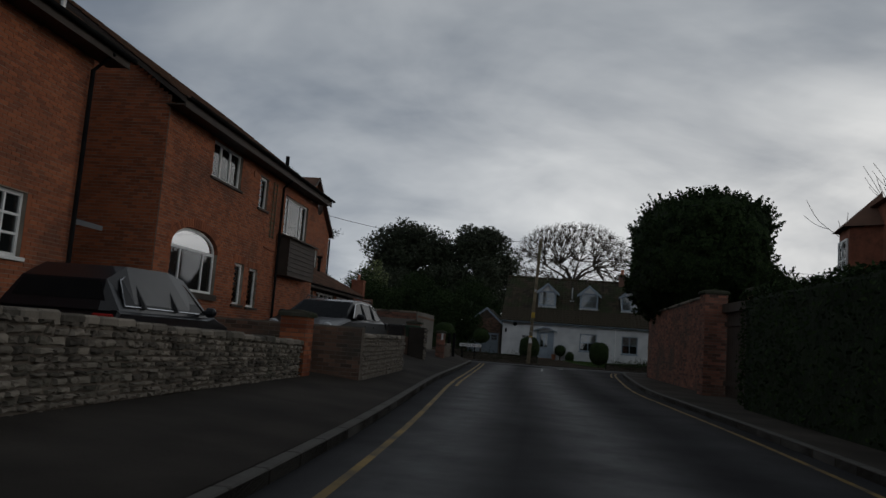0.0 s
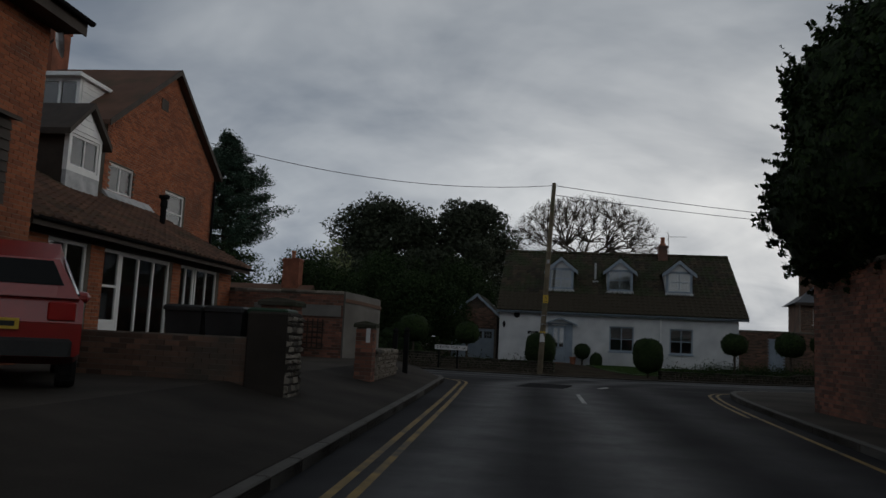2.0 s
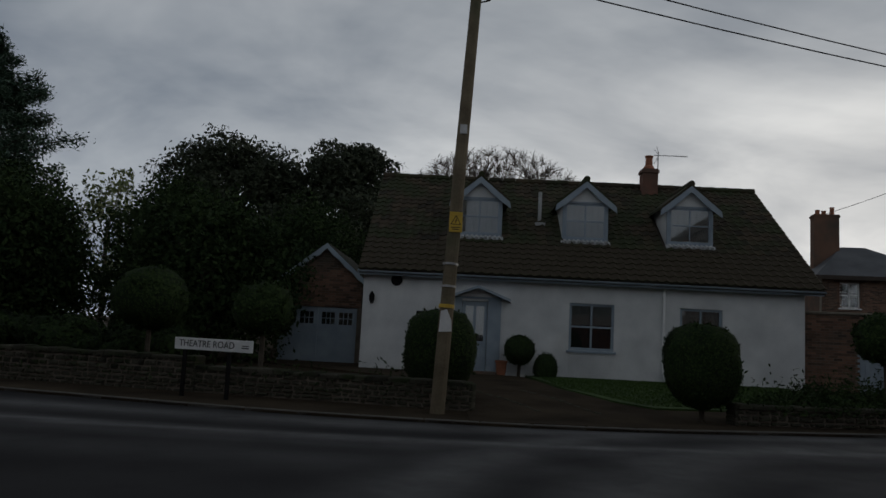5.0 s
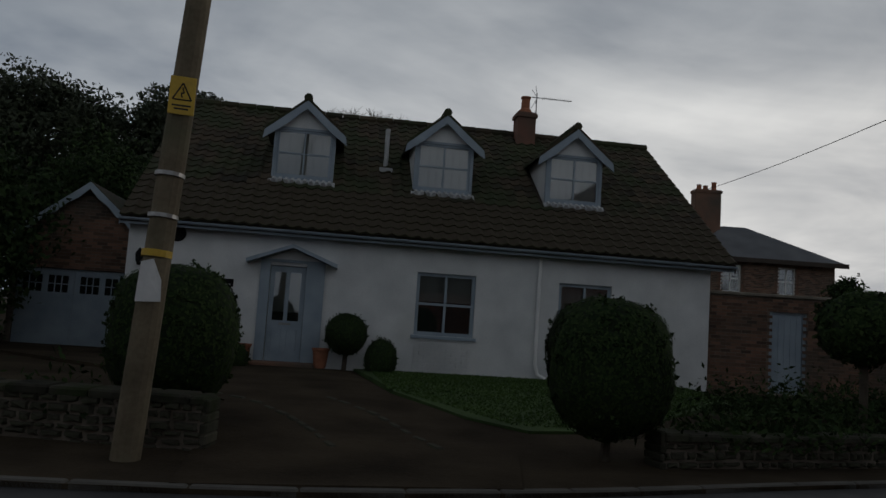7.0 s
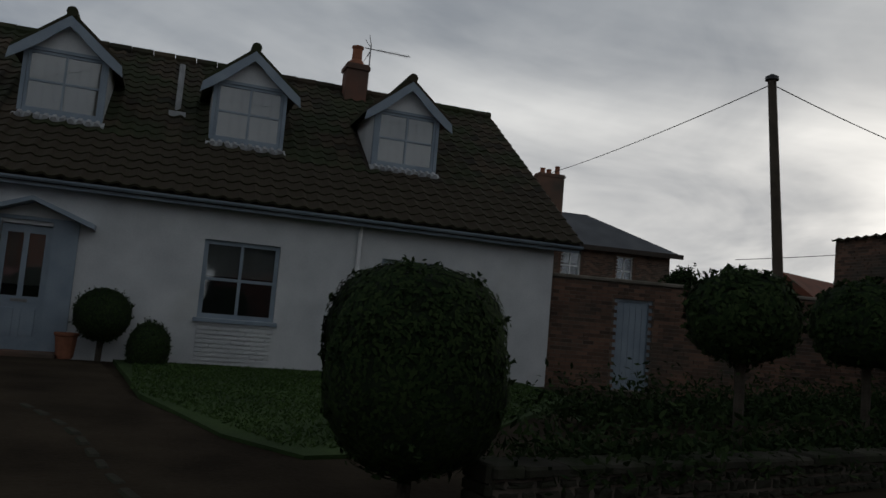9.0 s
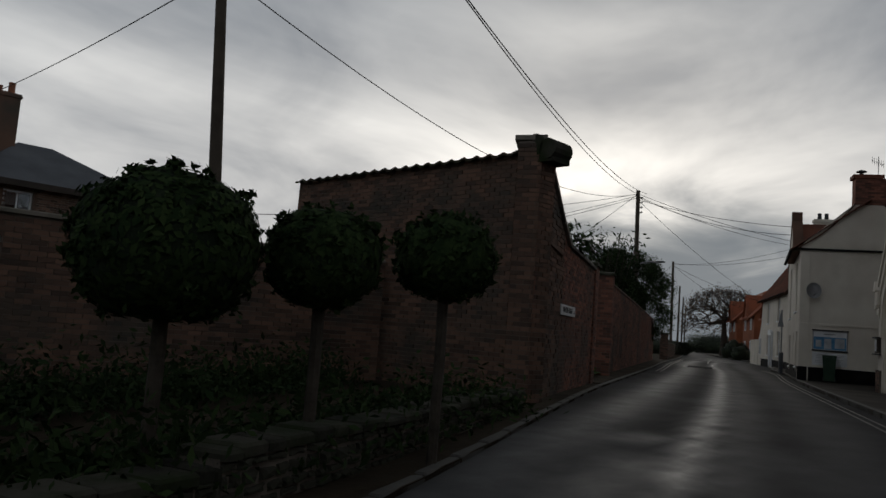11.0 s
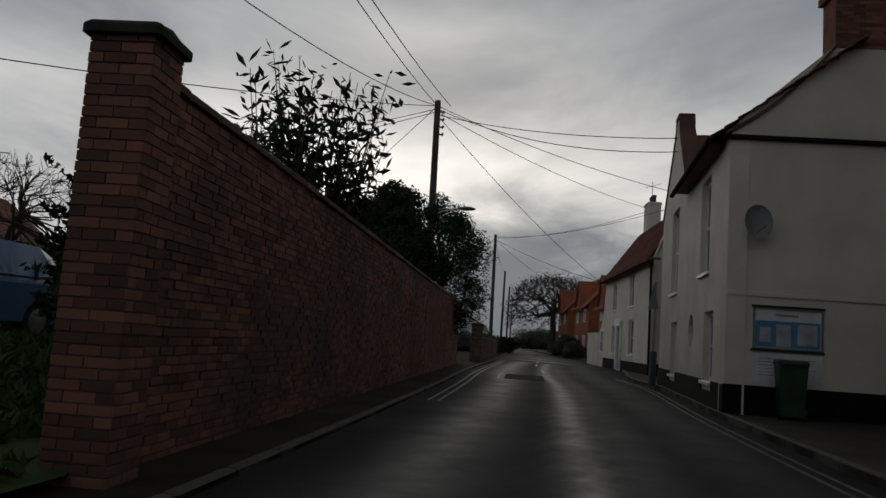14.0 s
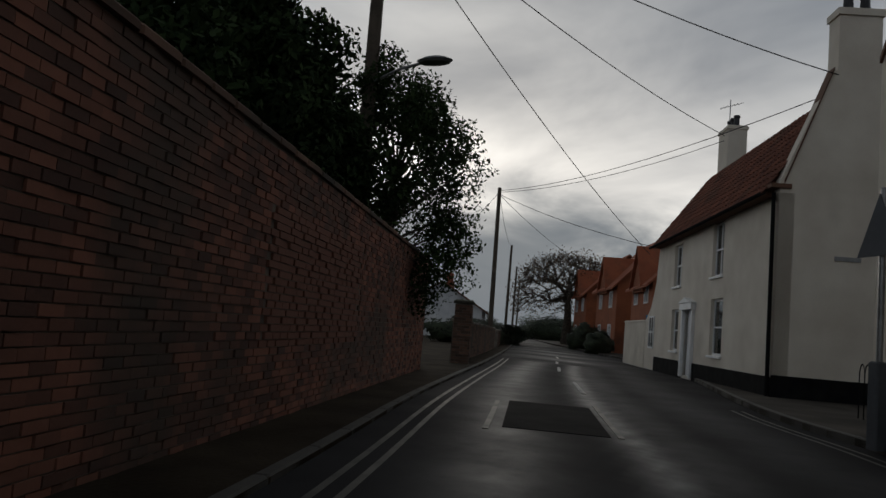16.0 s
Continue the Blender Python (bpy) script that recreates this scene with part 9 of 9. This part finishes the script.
def scatter_clumps(seed, n, rx, ry, z0, z1, r0, r1, power=1.0):
    rng = random.Random(seed)
    rows = []
    for i in range(n):
        t = (i + 0.5) / n
        z = z0 + (z1 - z0) * t
        k = math.sqrt(max(0.05, 1 - (2 * t - 0.75) ** 2 / 1.6)) ** power
        a = i * 2.4 + rng.uniform(-0.5, 0.5)
        d = rng.uniform(0.25, 1.0) ** 0.6 * k
        rows.append((rx * d * math.cos(a), ry * d * math.sin(a), z + rng.uniform(-0.4, 0.4), rng.uniform(r0, r1)))
    return rows


leafy_tree("evergreen_oak", at(-9.5, 92, 0), 15, scatter_clumps(3, 60, 6.0, 5.5, 3.5, 14.2, 1.5, 2.4), "broad dark evergreen oak behind the cottage", "leaf_oak", 3, 0.17, 0.55, 1000)
leafy_tree("evergreen_oak", at(-0.8, 92.5, 0), 15, scatter_clumps(4, 56, 5.0, 5.0, 3.5, 14.4, 1.4, 2.3), "broad dark evergreen oak behind the cottage", "leaf_oak", 4, 0.17, 0.5, 1000)
dome_tree("bare_tree", at(11.4, 104.5, 0), 18.4, 5.0, 9.6, "broad bare winter tree with a domed head of fine twigs", 5, trunk_r=0.42, twig=0.017, counts=(12, 110, 1000, 6500))


def pine_tree(name, m, height, low, wide, label, seed, leaf=0.17):
    """A pine with whorls of long boughs that carry flat sprays of needles and bend up at the tips."""
    rng = np.random.default_rng(seed)
    ob = thing(name, m, label, "tree")
    part("trunk", Geo().tube([(0, 0, -0.2), (0.15, 0.1, height * 0.45), (0, 0, height)], [0.42, 0.3, 0.05], 10), "bark", ob)
    g, P, N = Geo(), [], []
    for k in range(15):
        t = k / 14
        z = low + (height - 0.5 - low) * t
        d = wide * (1 - t ** 1.7) * (0.55 if k < 2 else 1.0) + 0.7
        for b in range(6):
            a = b * 1.05 + k * 0.6 + rng.normal(0, 0.25)
            e = d * rng.uniform(0.5, 1.15)
            tip = np.array([e * math.cos(a), e * math.sin(a), 0.12 * e + rng.normal(0, 0.3)])
            root = np.array([0, 0, z])
            mid = root + tip * 0.5 + np.array([0, 0, -0.08 * e])
            g.tube([tuple(root), tuple(mid), tuple(root + tip)], [0.09, 0.06, 0.02], 4, cap=False)
            for u in np.arange(0.3, 1.06, 0.11):
                c = root * (1 - u) ** 2 + 2 * u * (1 - u) * mid + u * u * (root + tip)
                w = 0.26 + 0.07 * e * (1.15 - u)
                n_ = int(70 + 60 * w)
                q = rng.normal(0, 1, (n_, 3)) * np.array([w, w, 0.24])
                P.append(c + q)
                N.append(np.tile([0.0, 0.0, 1.0], (n_, 1)))
    part("bough_spread", g, "bark", ob, kind="stuff")
    leaf_part("crown", leaves(np.concatenate(P), np.concatenate(N), leaf, seed, 0.7, 0.3), "leaf_pine", ob)
    return ob


pine_tree("pine_tree", at(-22.4, 79.5, 0), 18.6, 8.0, 6.4, "tall dark pine with layered boughs", 6)
for x, y, hgt, sd in ((0.0, 55.6, 4.7, 47), (-3.2, 62, 6.6, 41), (-7.5, 58, 5.6, 42), (-12, 55, 5.6, 43), (1.2, 66, 6.2, 44), (-17, 57, 8, 45), (-5.2, 54.5, 4.6, 46)):
    leafy_tree("garden_tree", at(x, y, 0), hgt, scatter_clumps(sd, 26, 2.3, 2.3, 0.9, hgt - 0.6, 0.8, 1.4), "dense dark evergreen garden tree", "leaf_dark", sd, 0.08, 0.16, 1100, 0.9)
for x, y, hgt, sd in ((-9.5, 70, 8.2, 51),):
    leafy_tree("garden_tree", at(x, y, 0), hgt, scatter_clumps(sd, 22, 1.9, 1.9, 2.5, hgt - 0.5, 0.5, 0.9), "slender pale-leaved garden tree", "leaf_light", sd, 0.13, 0.12, 110, 0.9)
hs = thing("brick_outhouse", at(-9.5, 50.5, 0.1, 0), "low brick outhouse with a brown roof and chimney", "house")
part("wall", Geo().box(-4, 4, 0, 4, -0.1, 2.2), "brick_old", hs)
part("roof", Geo().prism([(-0.3, 2.15), (2, 3.5), (4.3, 2.15)], -4.2, 4.2, "x"), "brown_tile", hs)
chimney(hs, 3.0, 2, 2.5, 4.9, 0.9, 0.7, 1)
ot, tips = dome_tree("street_tree", at(121, 74.2, 0), 9.0, 2.2, 5.6, "round-headed old street tree with brown leaves", 15, trunk_r=0.5, twig=0.03, counts=(9, 60, 380, 1500))
rng = np.random.default_rng(3)
P = np.repeat(np.array(tips), 3, 0)
leaf_part("brown_leaves", leaves(P + rng.normal(0, 0.35, P.shape), rng.normal(0, 1, P.shape), 0.11, 4), "leaf_brown", ot)
for x, y, sx, sy, hgt, sd in ((106, 68.6, 2.2, 1.2, 2.0, 61), (97, 65.4, 1.6, 0.8, 1.4, 66), (150, 84, 6, 4, 3.2, 62), (175, 108, 10, 5, 4.5, 63), (175, 92, 10, 5, 4, 64), (95, 73, 8, 1.2, 1.6, 65)):
    p, q = blob_points(5000, (sx, sy, hgt * 0.6), sd, wobble=0.4, inner=0.4, freq=2.5)
    ob = thing("distant_shrubs", at(x, y, hgt * 0.4), "dark distant hedge and shrubs", "shrubs")
    leaf_part("foliage", leaves(p, q, 0.22, sd), "leaf_oak", ob)
# behind the long wall: shrubs and trees
def shrub(name, m, n, r, label, mat_, seed, leaf=0.07, stems=14, height=3.5, wall_top=3.0):
    """A loose shrub: many stems from the ground with pointed leaves along them."""
    ob = thing(name, m, label, "shrub")
    rng = np.random.default_rng(seed)
    g = Geo()
    P = []
    for i in range(stems):
        a, d = rng.uniform(0, 2 * math.pi), r * math.sqrt(rng.random())
        tx, ty, tz = d * math.cos(a), d * math.sin(a), height * rng.uniform(0.7, 1.05)
        pts = [Vector((0.15 * tx, 0.15 * ty, 0)), Vector((0.45 * tx, 0.45 * ty, tz * 0.5)), Vector((tx, ty, tz))]
        g.tube(pts, [0.03, 0.02, 0.006], 4, cap=False)
        for _ in range(n // stems):
            t = rng.random() ** 0.6
            q = pts[0].lerp(pts[1], t * 2) if t < 0.5 else pts[1].lerp(pts[2], t * 2 - 1)
            P.append(np.array(q) + rng.normal(0, 0.16 + 0.12 * (1 - t), 3))
    part("stem_cluster", g, "bark", ob, kind="stuff")
    # below the coping the leaves stay behind the long wall
    P = np.array(P)
    behind = (m.translation.x + P[:, 0] - 36.45) * -0.307 + (m.translation.y + P[:, 1] - 53.2) * 0.952
    P = P[(behind > 0.5) | (P[:, 2] > wall_top)]
    leaf_part("foliage", leaves(P, rng.normal(0, 1, P.shape), leaf, seed, 1.0, 0.3), mat_, ob)
    return ob


for x, y, r, hgt, n, sd in ((42.9, 56.1, 1.3, 5.25, 2700, 71), (41.7, 55.9, 0.9, 4.6, 1300, 72)):
    shrub("buddleia_shrub", at(x, y, 0.1), n, r, "loose tall shrub with long pointed leaves above the wall", "leaf_dark", sd, 0.125, 34, hgt)
for x, y, hgt, sd, n in ((52.0, 60.4, 5.3, 81, 30), (54.7, 61.2, 6.2, 82, 32), (57.0, 61.9, 6.4, 84, 32)):
    leafy_tree("laurel_tree", at(x, y, 0), hgt, scatter_clumps(sd, n, 1.4, 1.1, 1.3, hgt - 0.75, 0.45, 0.85), "dense dark laurel tree behind the long wall", "leaf_dark", sd, 0.075, 0.12, 1300, 0.9)
leafy_tree("pale_tree", at(59.75, 61.25, 0), 6.1, scatter_clumps(83, 58, 1.8, 1.5, 1.9, 6.0, 0.35, 0.75), "loose thin-leaved tree round the lamp pole", "leaf_hedge", 83, 0.05, 0.1, 520, 0.95)
dome_tree("bare_shrub", at(42.2, 62.6, 0.5), 3.6, 0.6, 1.5, "twiggy round shrub with few dead leaves inside the gateway", 9, trunk_r=0.12, twig=0.008, counts=(8, 50, 260, 900), category="shrub")
bare_tree("bare_sapling", at(41.6, 59.3, 0.5), 2.9, "bare upright sapling with a few dead leaves", 10, 2, (2, 3), spread=0.45, limbs_n=7, minimum=0.009)
ho = thing("brick_cottage", at(46.4, 70.3, 0.0, 20), "low cottage with an orange tiled roof beyond the gateway", "house")
part("wall", Geo().box(-6, 6, 0, 6, -0.1, 2.6), "brick_house", ho)
part("roof", Geo().prism([(-0.3, 2.5), (3, 5.0), (6.3, 2.5)], -6.3, 6.3, "x"), "old_red_tile", ho)
chimney(ho, 3.2, 3, 4, 5.9, 0.8, 0.6, 1)

single("plastic_bag", Geo().add(*(lambda k: ([(x * 0.26, y * 0.2, z * 0.13 + 0.1) for x, y, z in k.v], k.f))(core((1, 1, 1), 5, 0.5, 2.2, n=8))), "sign_white", at(36.3, 54.9, bank_z(36.3, 54.9), 30), "crumpled white plastic bag lying on the rough grass", "bag")
brick_wall("roadside_wall", (67.0, 62.6), (84.0, 67.9), 0.0, 1.25, 0.25, 231, "low dark brick wall beside the street beyond the gap", "brick_dark", top_b=1.1, both=False)
brick_pier("gate_pier", 66.9, 62.5, 0.0, 0.5, 1.75, 18, 233, "short brick gate pier with a rounded top beside the street", material="brick_dark")
brick_wall("roadside_wall", (88.0, 69.2), (118.0, 79.6), 0.0, 1.0, 0.25, 235, "low dark brick wall along the far gardens", "brick_dark", top_b=1.0, both=False)
bs_ = thing("information_sign", at(86.5, 60.3, 0.1, -70), "small blue and white sign on a grey post", "sign")
part("sign_post", Geo().tube([(0, 0, -0.05), (0, 0, 2.3)], 0.04, 8), "metal_grey", bs_)
part("sign_panel", Geo().bev(-0.35, 0.35, -0.06, -0.041, 1.85, 2.35, 0.01), "poster_blue", bs_)
part("sign_bar", Geo().box(-0.25, 0.25, -0.065, -0.0605, 2.15, 2.22), "white_paint", bs_)
part("lower_panel", Geo().bev(-0.28, 0.28, -0.06, -0.041, 1.35, 1.8, 0.01), "sign_white", bs_)
ld = thing("leaf_sprig", at(25.31, 49.39, 0.04, 17), "sprigs of pointed leaves growing over the raked wall", "plant")
g = Geo()
rng = np.random.default_rng(77)
P = []
for k in range(4, 13):
    a0 = Vector((1.5 + 0.24 * k, 0.62, 0.0))
    zt = rake_top(1.6 + 0.24 * k)
    bend = Vector((1.6 + 0.24 * k, 0.55, zt + 0.15))
    tip = Vector((1.9 + 0.26 * k, 0.05 - 0.22 * (k % 3), zt + 0.42 - 0.16 * (k % 3)))
    g.tube([a0, bend, bend.lerp(tip, 0.6) + Vector((0, 0, 0.12)), tip], [0.02, 0.014, 0.009, 0.004], 4, cap=False)
    for q in range(26):
        P.append(np.array(bend.lerp(tip, 0.1 + 0.95 * q / 26)) + rng.normal(0, 0.085, 3))
part("stem_cluster", g, "bark", ld, kind="stuff")
P = np.array(P)
leaf_part("foliage", leaves(P, rng.normal(0, 1, P.shape), 0.1, 8, 1.0, 0.35), "leaf_dark", ld)

clipped_bush("garden_shrub", at(40.4, 57.0, 0.3), (1.0, 0.9, 1.45), "tangled dark evergreen shrub inside the gateway", "bush", 9000, 0.06, 99, stem=0.0, wobble=0.4, sprays=420, reach=0.35, material="leaf_dark", group="garden shrubs")
hedge("hedge", at(37.5, 62.6, 0.3, 14), 17.0, 1.6, 2.1, "dark ragged hedge across the rough ground", 14000, 0.07, 41)
for x, y, r, hgt, sd in ((-6.0, 51.4, 1.0, 1.5, 91), (-3.9, 51.0, 1.1, 1.4, 92), (-1.7, 50.6, 1.0, 1.25, 93), (0.2, 50.3, 0.9, 1.1, 94), (-0.6, 53.2, 1.1, 1.7, 95), (-8.6, 52.2, 1.2, 1.8, 96)):
    clipped_bush("garden_shrub", at(x, y, -0.1), (r, r * 0.8, hgt / 2), "dense dark evergreen shrub behind the garden wall", "bush", 6000, 0.05, sd, stem=0.0, wobble=0.3, material="leaf_dark", group="garden shrubs")
leafy_tree("garden_tree", at(27.2, 63.3, 0), 3.8, scatter_clumps(97, 18, 0.8, 0.8, 0.8, 3.4, 0.35, 0.6), "small dark conifer beyond the garden wall", "leaf_dark", 97, 0.07, 0.08, 420, 1.0)

# ---- poles, wires, lamp ----


def pole(name, foot, top, r, label, material):
    ob = thing(name, Matrix.Translation(foot), label, "pole")
    d = Vector(top) - Vector(foot)
    part("shaft", Geo().tube([(0, 0, -0.3), tuple(d * 0.5), tuple(d)], [r, r * 0.88, r * 0.74], 14), material, ob)
    return ob, d


p1, d1 = pole("telegraph_pole", (6.84, 45.5, -0.2), (7.23, 46.0, 8.1), 0.125, "weathered wooden telegraph pole with a yellow warning plate", "pole_wood")


def ring_on(p, d, t, h, r, material, name):
    c = d * t
    g = Geo().tube([tuple(c - d.normalized() * h / 2), tuple(c + d.normalized() * h / 2)], r, 16)
    return part(name, g, material, p)


for t in (0.30, 0.255):
    ring_on(p1, d1, t, 0.035, 0.132, "metal_grey", "steel_band")
ring_on(p1, d1, 0.215, 0.06, 0.13, "plastic_yellow", "yellow_band")
pm = Matrix.Translation(d1 * 0.385) @ Matrix.Rotation(radians(8), 4, "Z")
wp = part("warning_plate", Geo().bev(-0.11, 0.11, -0.14, -0.125, -0.17, 0.17, 0.004), "plastic_yellow", p1, "yellow electrical warning plate", m=pm)
tri = Geo()
for a, b in (((-0.08, -0.04), (0.08, -0.04)), ((0.08, -0.04), (0.0, 0.11)), ((0.0, 0.11), (-0.08, -0.04)), ((0.0, 0.07), (0.015, 0.02)), ((0.015, 0.02), (-0.01, 0.02)), ((-0.01, 0.02), (0.0, -0.02))):
    tri.tube([(a[0], -0.142, a[1]), (b[0], -0.142, b[1])], 0.006, 4)
tri.box(-0.08, 0.08, -0.143, -0.141, -0.1, -0.085).box(-0.06, 0.06, -0.143, -0.141, -0.13, -0.115)
part("warning_symbol", tri, "letter_black", wp)
part("paper_notice", Geo().add([(-0.1, -0.145, -0.17), (0.11, -0.15, -0.16), (0.1, -0.15, 0.02), (0.02, -0.145, 0.2), (-0.08, -0.15, 0.17)], [(0, 1, 2, 3, 4)]).add([(-0.1, -0.143, -0.17), (0.11, -0.148, -0.16), (0.1, -0.148, 0.02), (0.02, -0.143, 0.2), (-0.08, -0.148, 0.17)], [(4, 3, 2, 1, 0)]), "sign_white", p1, "torn white paper notice", m=Matrix.Translation(d1 * 0.185))
part("small_plate", Geo().bev(-0.06, 0.06, -0.14, -0.12, -0.08, 0.08, 0.004), "metal_grey", p1, m=Matrix.Translation(d1 * 0.58))
for z, s in ((7.5, 1), (7.25, 1), (7.45, -1)):
    part("insulator", Geo().lathe([(0.03, 0), (0.05, 0.03), (0.03, 0.08), (0.04, 0.12), (0.01, 0.14)], 10, at(d1.x * z / 7.7 + s * 0.2, d1.y * z / 7.7, z)).tube([(d1.x * z / 7.7, d1.y * z / 7.7, z - 0.05), (d1.x * z / 7.7 + s * 0.2, d1.y * z / 7.7, z)], 0.015, 6), "metal_grey", p1)
p2, d2 = pole("telegraph_pole", (23.2, 54.62, 0.04), (22.9, 55.05, 7.45), 0.13, "dark wooden telegraph pole behind the clipped trees", "pole_dark")
part("pole_cap", Geo().lathe([(0.16, 0), (0.15, 0.08), (0.05, 0.14)], 12, Matrix.Translation(d2)), "metal_dark", p2)
p3, d3 = pole("lamp_pole", (58.7, 61.35, 0.04), (59.05, 61.7, 10.35), 0.16, "tall wooden pole carrying many wires and a street lamp", "pole_dark")
lampg = Geo().tube([(0.2, 0.2, 5.72), (-0.1, -0.6, 5.85), (-0.35, -1.2, 5.85)], 0.03, 8)
part("lamp_arm", lampg, "metal_grey", p3)
part("lamp_head", Geo().lathe([(0.02, -0.1), (0.16, -0.06), (0.19, 0.0), (0.12, 0.07), (0.03, 0.1)], 14, Matrix.Translation((-0.5, -1.55, 5.82)) @ Matrix.Diagonal((1.0, 1.9, 0.8, 1.0))), "metal_grey", p3)
for i in range(4):
    part("insulator", Geo().tube([(0.3, 0.3, 9.9 - i * 0.3), (0.55, 0.15, 9.85 - i * 0.3)], 0.03, 6).lathe([(0.03, 0), (0.06, 0.04), (0.03, 0.1)], 10, at(0.55, 0.15, 9.85 - i * 0.3)), "metal_dark", p3)
p4, d4 = pole("telegraph_pole", (85.0, 68.55, 0.04), (85.4, 68.8, 8.85), 0.14, "tall wooden telegraph pole beside the street", "pole_dark")
for x, y, h in ((108, 76.0, 8.3), (128, 82.4, 8.2), (150, 89.5, 8.2)):
    pole("telegraph_pole", (x, y, 0.0), (x + 0.1, y, h), 0.13, "wooden telegraph pole far down the street", "pole_dark")


def wire(name, a, b, sag, r, label, n=22):
    a, b = Vector(a), Vector(b)
    pts = [a.lerp(b, i / n) - Vector((0, 0, 4 * sag * (i / n) * (1 - i / n))) for i in range(n + 1)]
    return single(name, Geo().tube(pts, r, 5, cap=False), "letter_black", I4, label, "wire", "overhead wires")


T1, T2, T3, T4 = Vector((7.23, 46.0, 8.0)), Vector((22.9, 55.05, 7.35)), Vector((59.05, 61.7, 10.15)), Vector((85.4, 68.8, 8.7))
wire("overhead_wire", (-5.2, 38.4, 7.75), T1, 0.6, 0.013, "black overhead wire from the gabled house to the pole")
wire("overhead_wire", T1, T3, 1.5, 0.014, "black overhead wire between the two poles")
wire("overhead_wire", T1 + Vector((0.1, -0.1, -0.45)), T3 + Vector((0.2, -0.5, 0.0)), 1.5, 0.014, "black overhead wire between the two poles")
wire("overhead_wire", T2, (26.1, 71.4, 8.1), 0.12, 0.013, "black overhead wire to the slate house chimney")
wire("overhead_wire", T2, T3, 1.5, 0.013, "black overhead wire between the dark pole and the lamp pole")
for k, (b, s) in enumerate((((32.0, 66.0, 4.6), 0.5), ((50.0, 85.0, 4.2), 0.4), ((51.0, 86.0, 4.0), 0.5), ((54.9, 51.9, 7.3), 0.25), ((66.0, 52.9, 7.8), 0.3), ((54.9, 51.9, 6.9), 0.5), ((76.9, 56.3, 9.2), 0.35), ((82.7, 60.0, 5.2), 0.4), ((70.0, 80.0, 4.0), 0.4))):
    wire("overhead_wire", T3 - Vector((0, 0, 0.12 * (k % 4))), b, s, 0.014, "black overhead wire spreading from the lamp pole")
for k, (b, s) in enumerate((((66.2, 52.7, 7.6), 0.5), ((76.6, 56.4, 9.0), 0.4), ((98.0, 66.0, 5.5), 0.4), ((108, 76.0, 8.2), 0.6), ((97.0, 80.0, 4.5), 0.4), ((76.9, 57.6, 4.6), 0.3))):
    wire("overhead_wire", T4 - Vector((0, 0, 0.1 * (k % 3))), b, s, 0.013, "black overhead wire spreading from the telegraph pole")
wire("overhead_wire", (9.5, -2.0, 9.8), (26.0, 32.0, 6.6), 0.4, 0.012, "black overhead wire to the bay house")
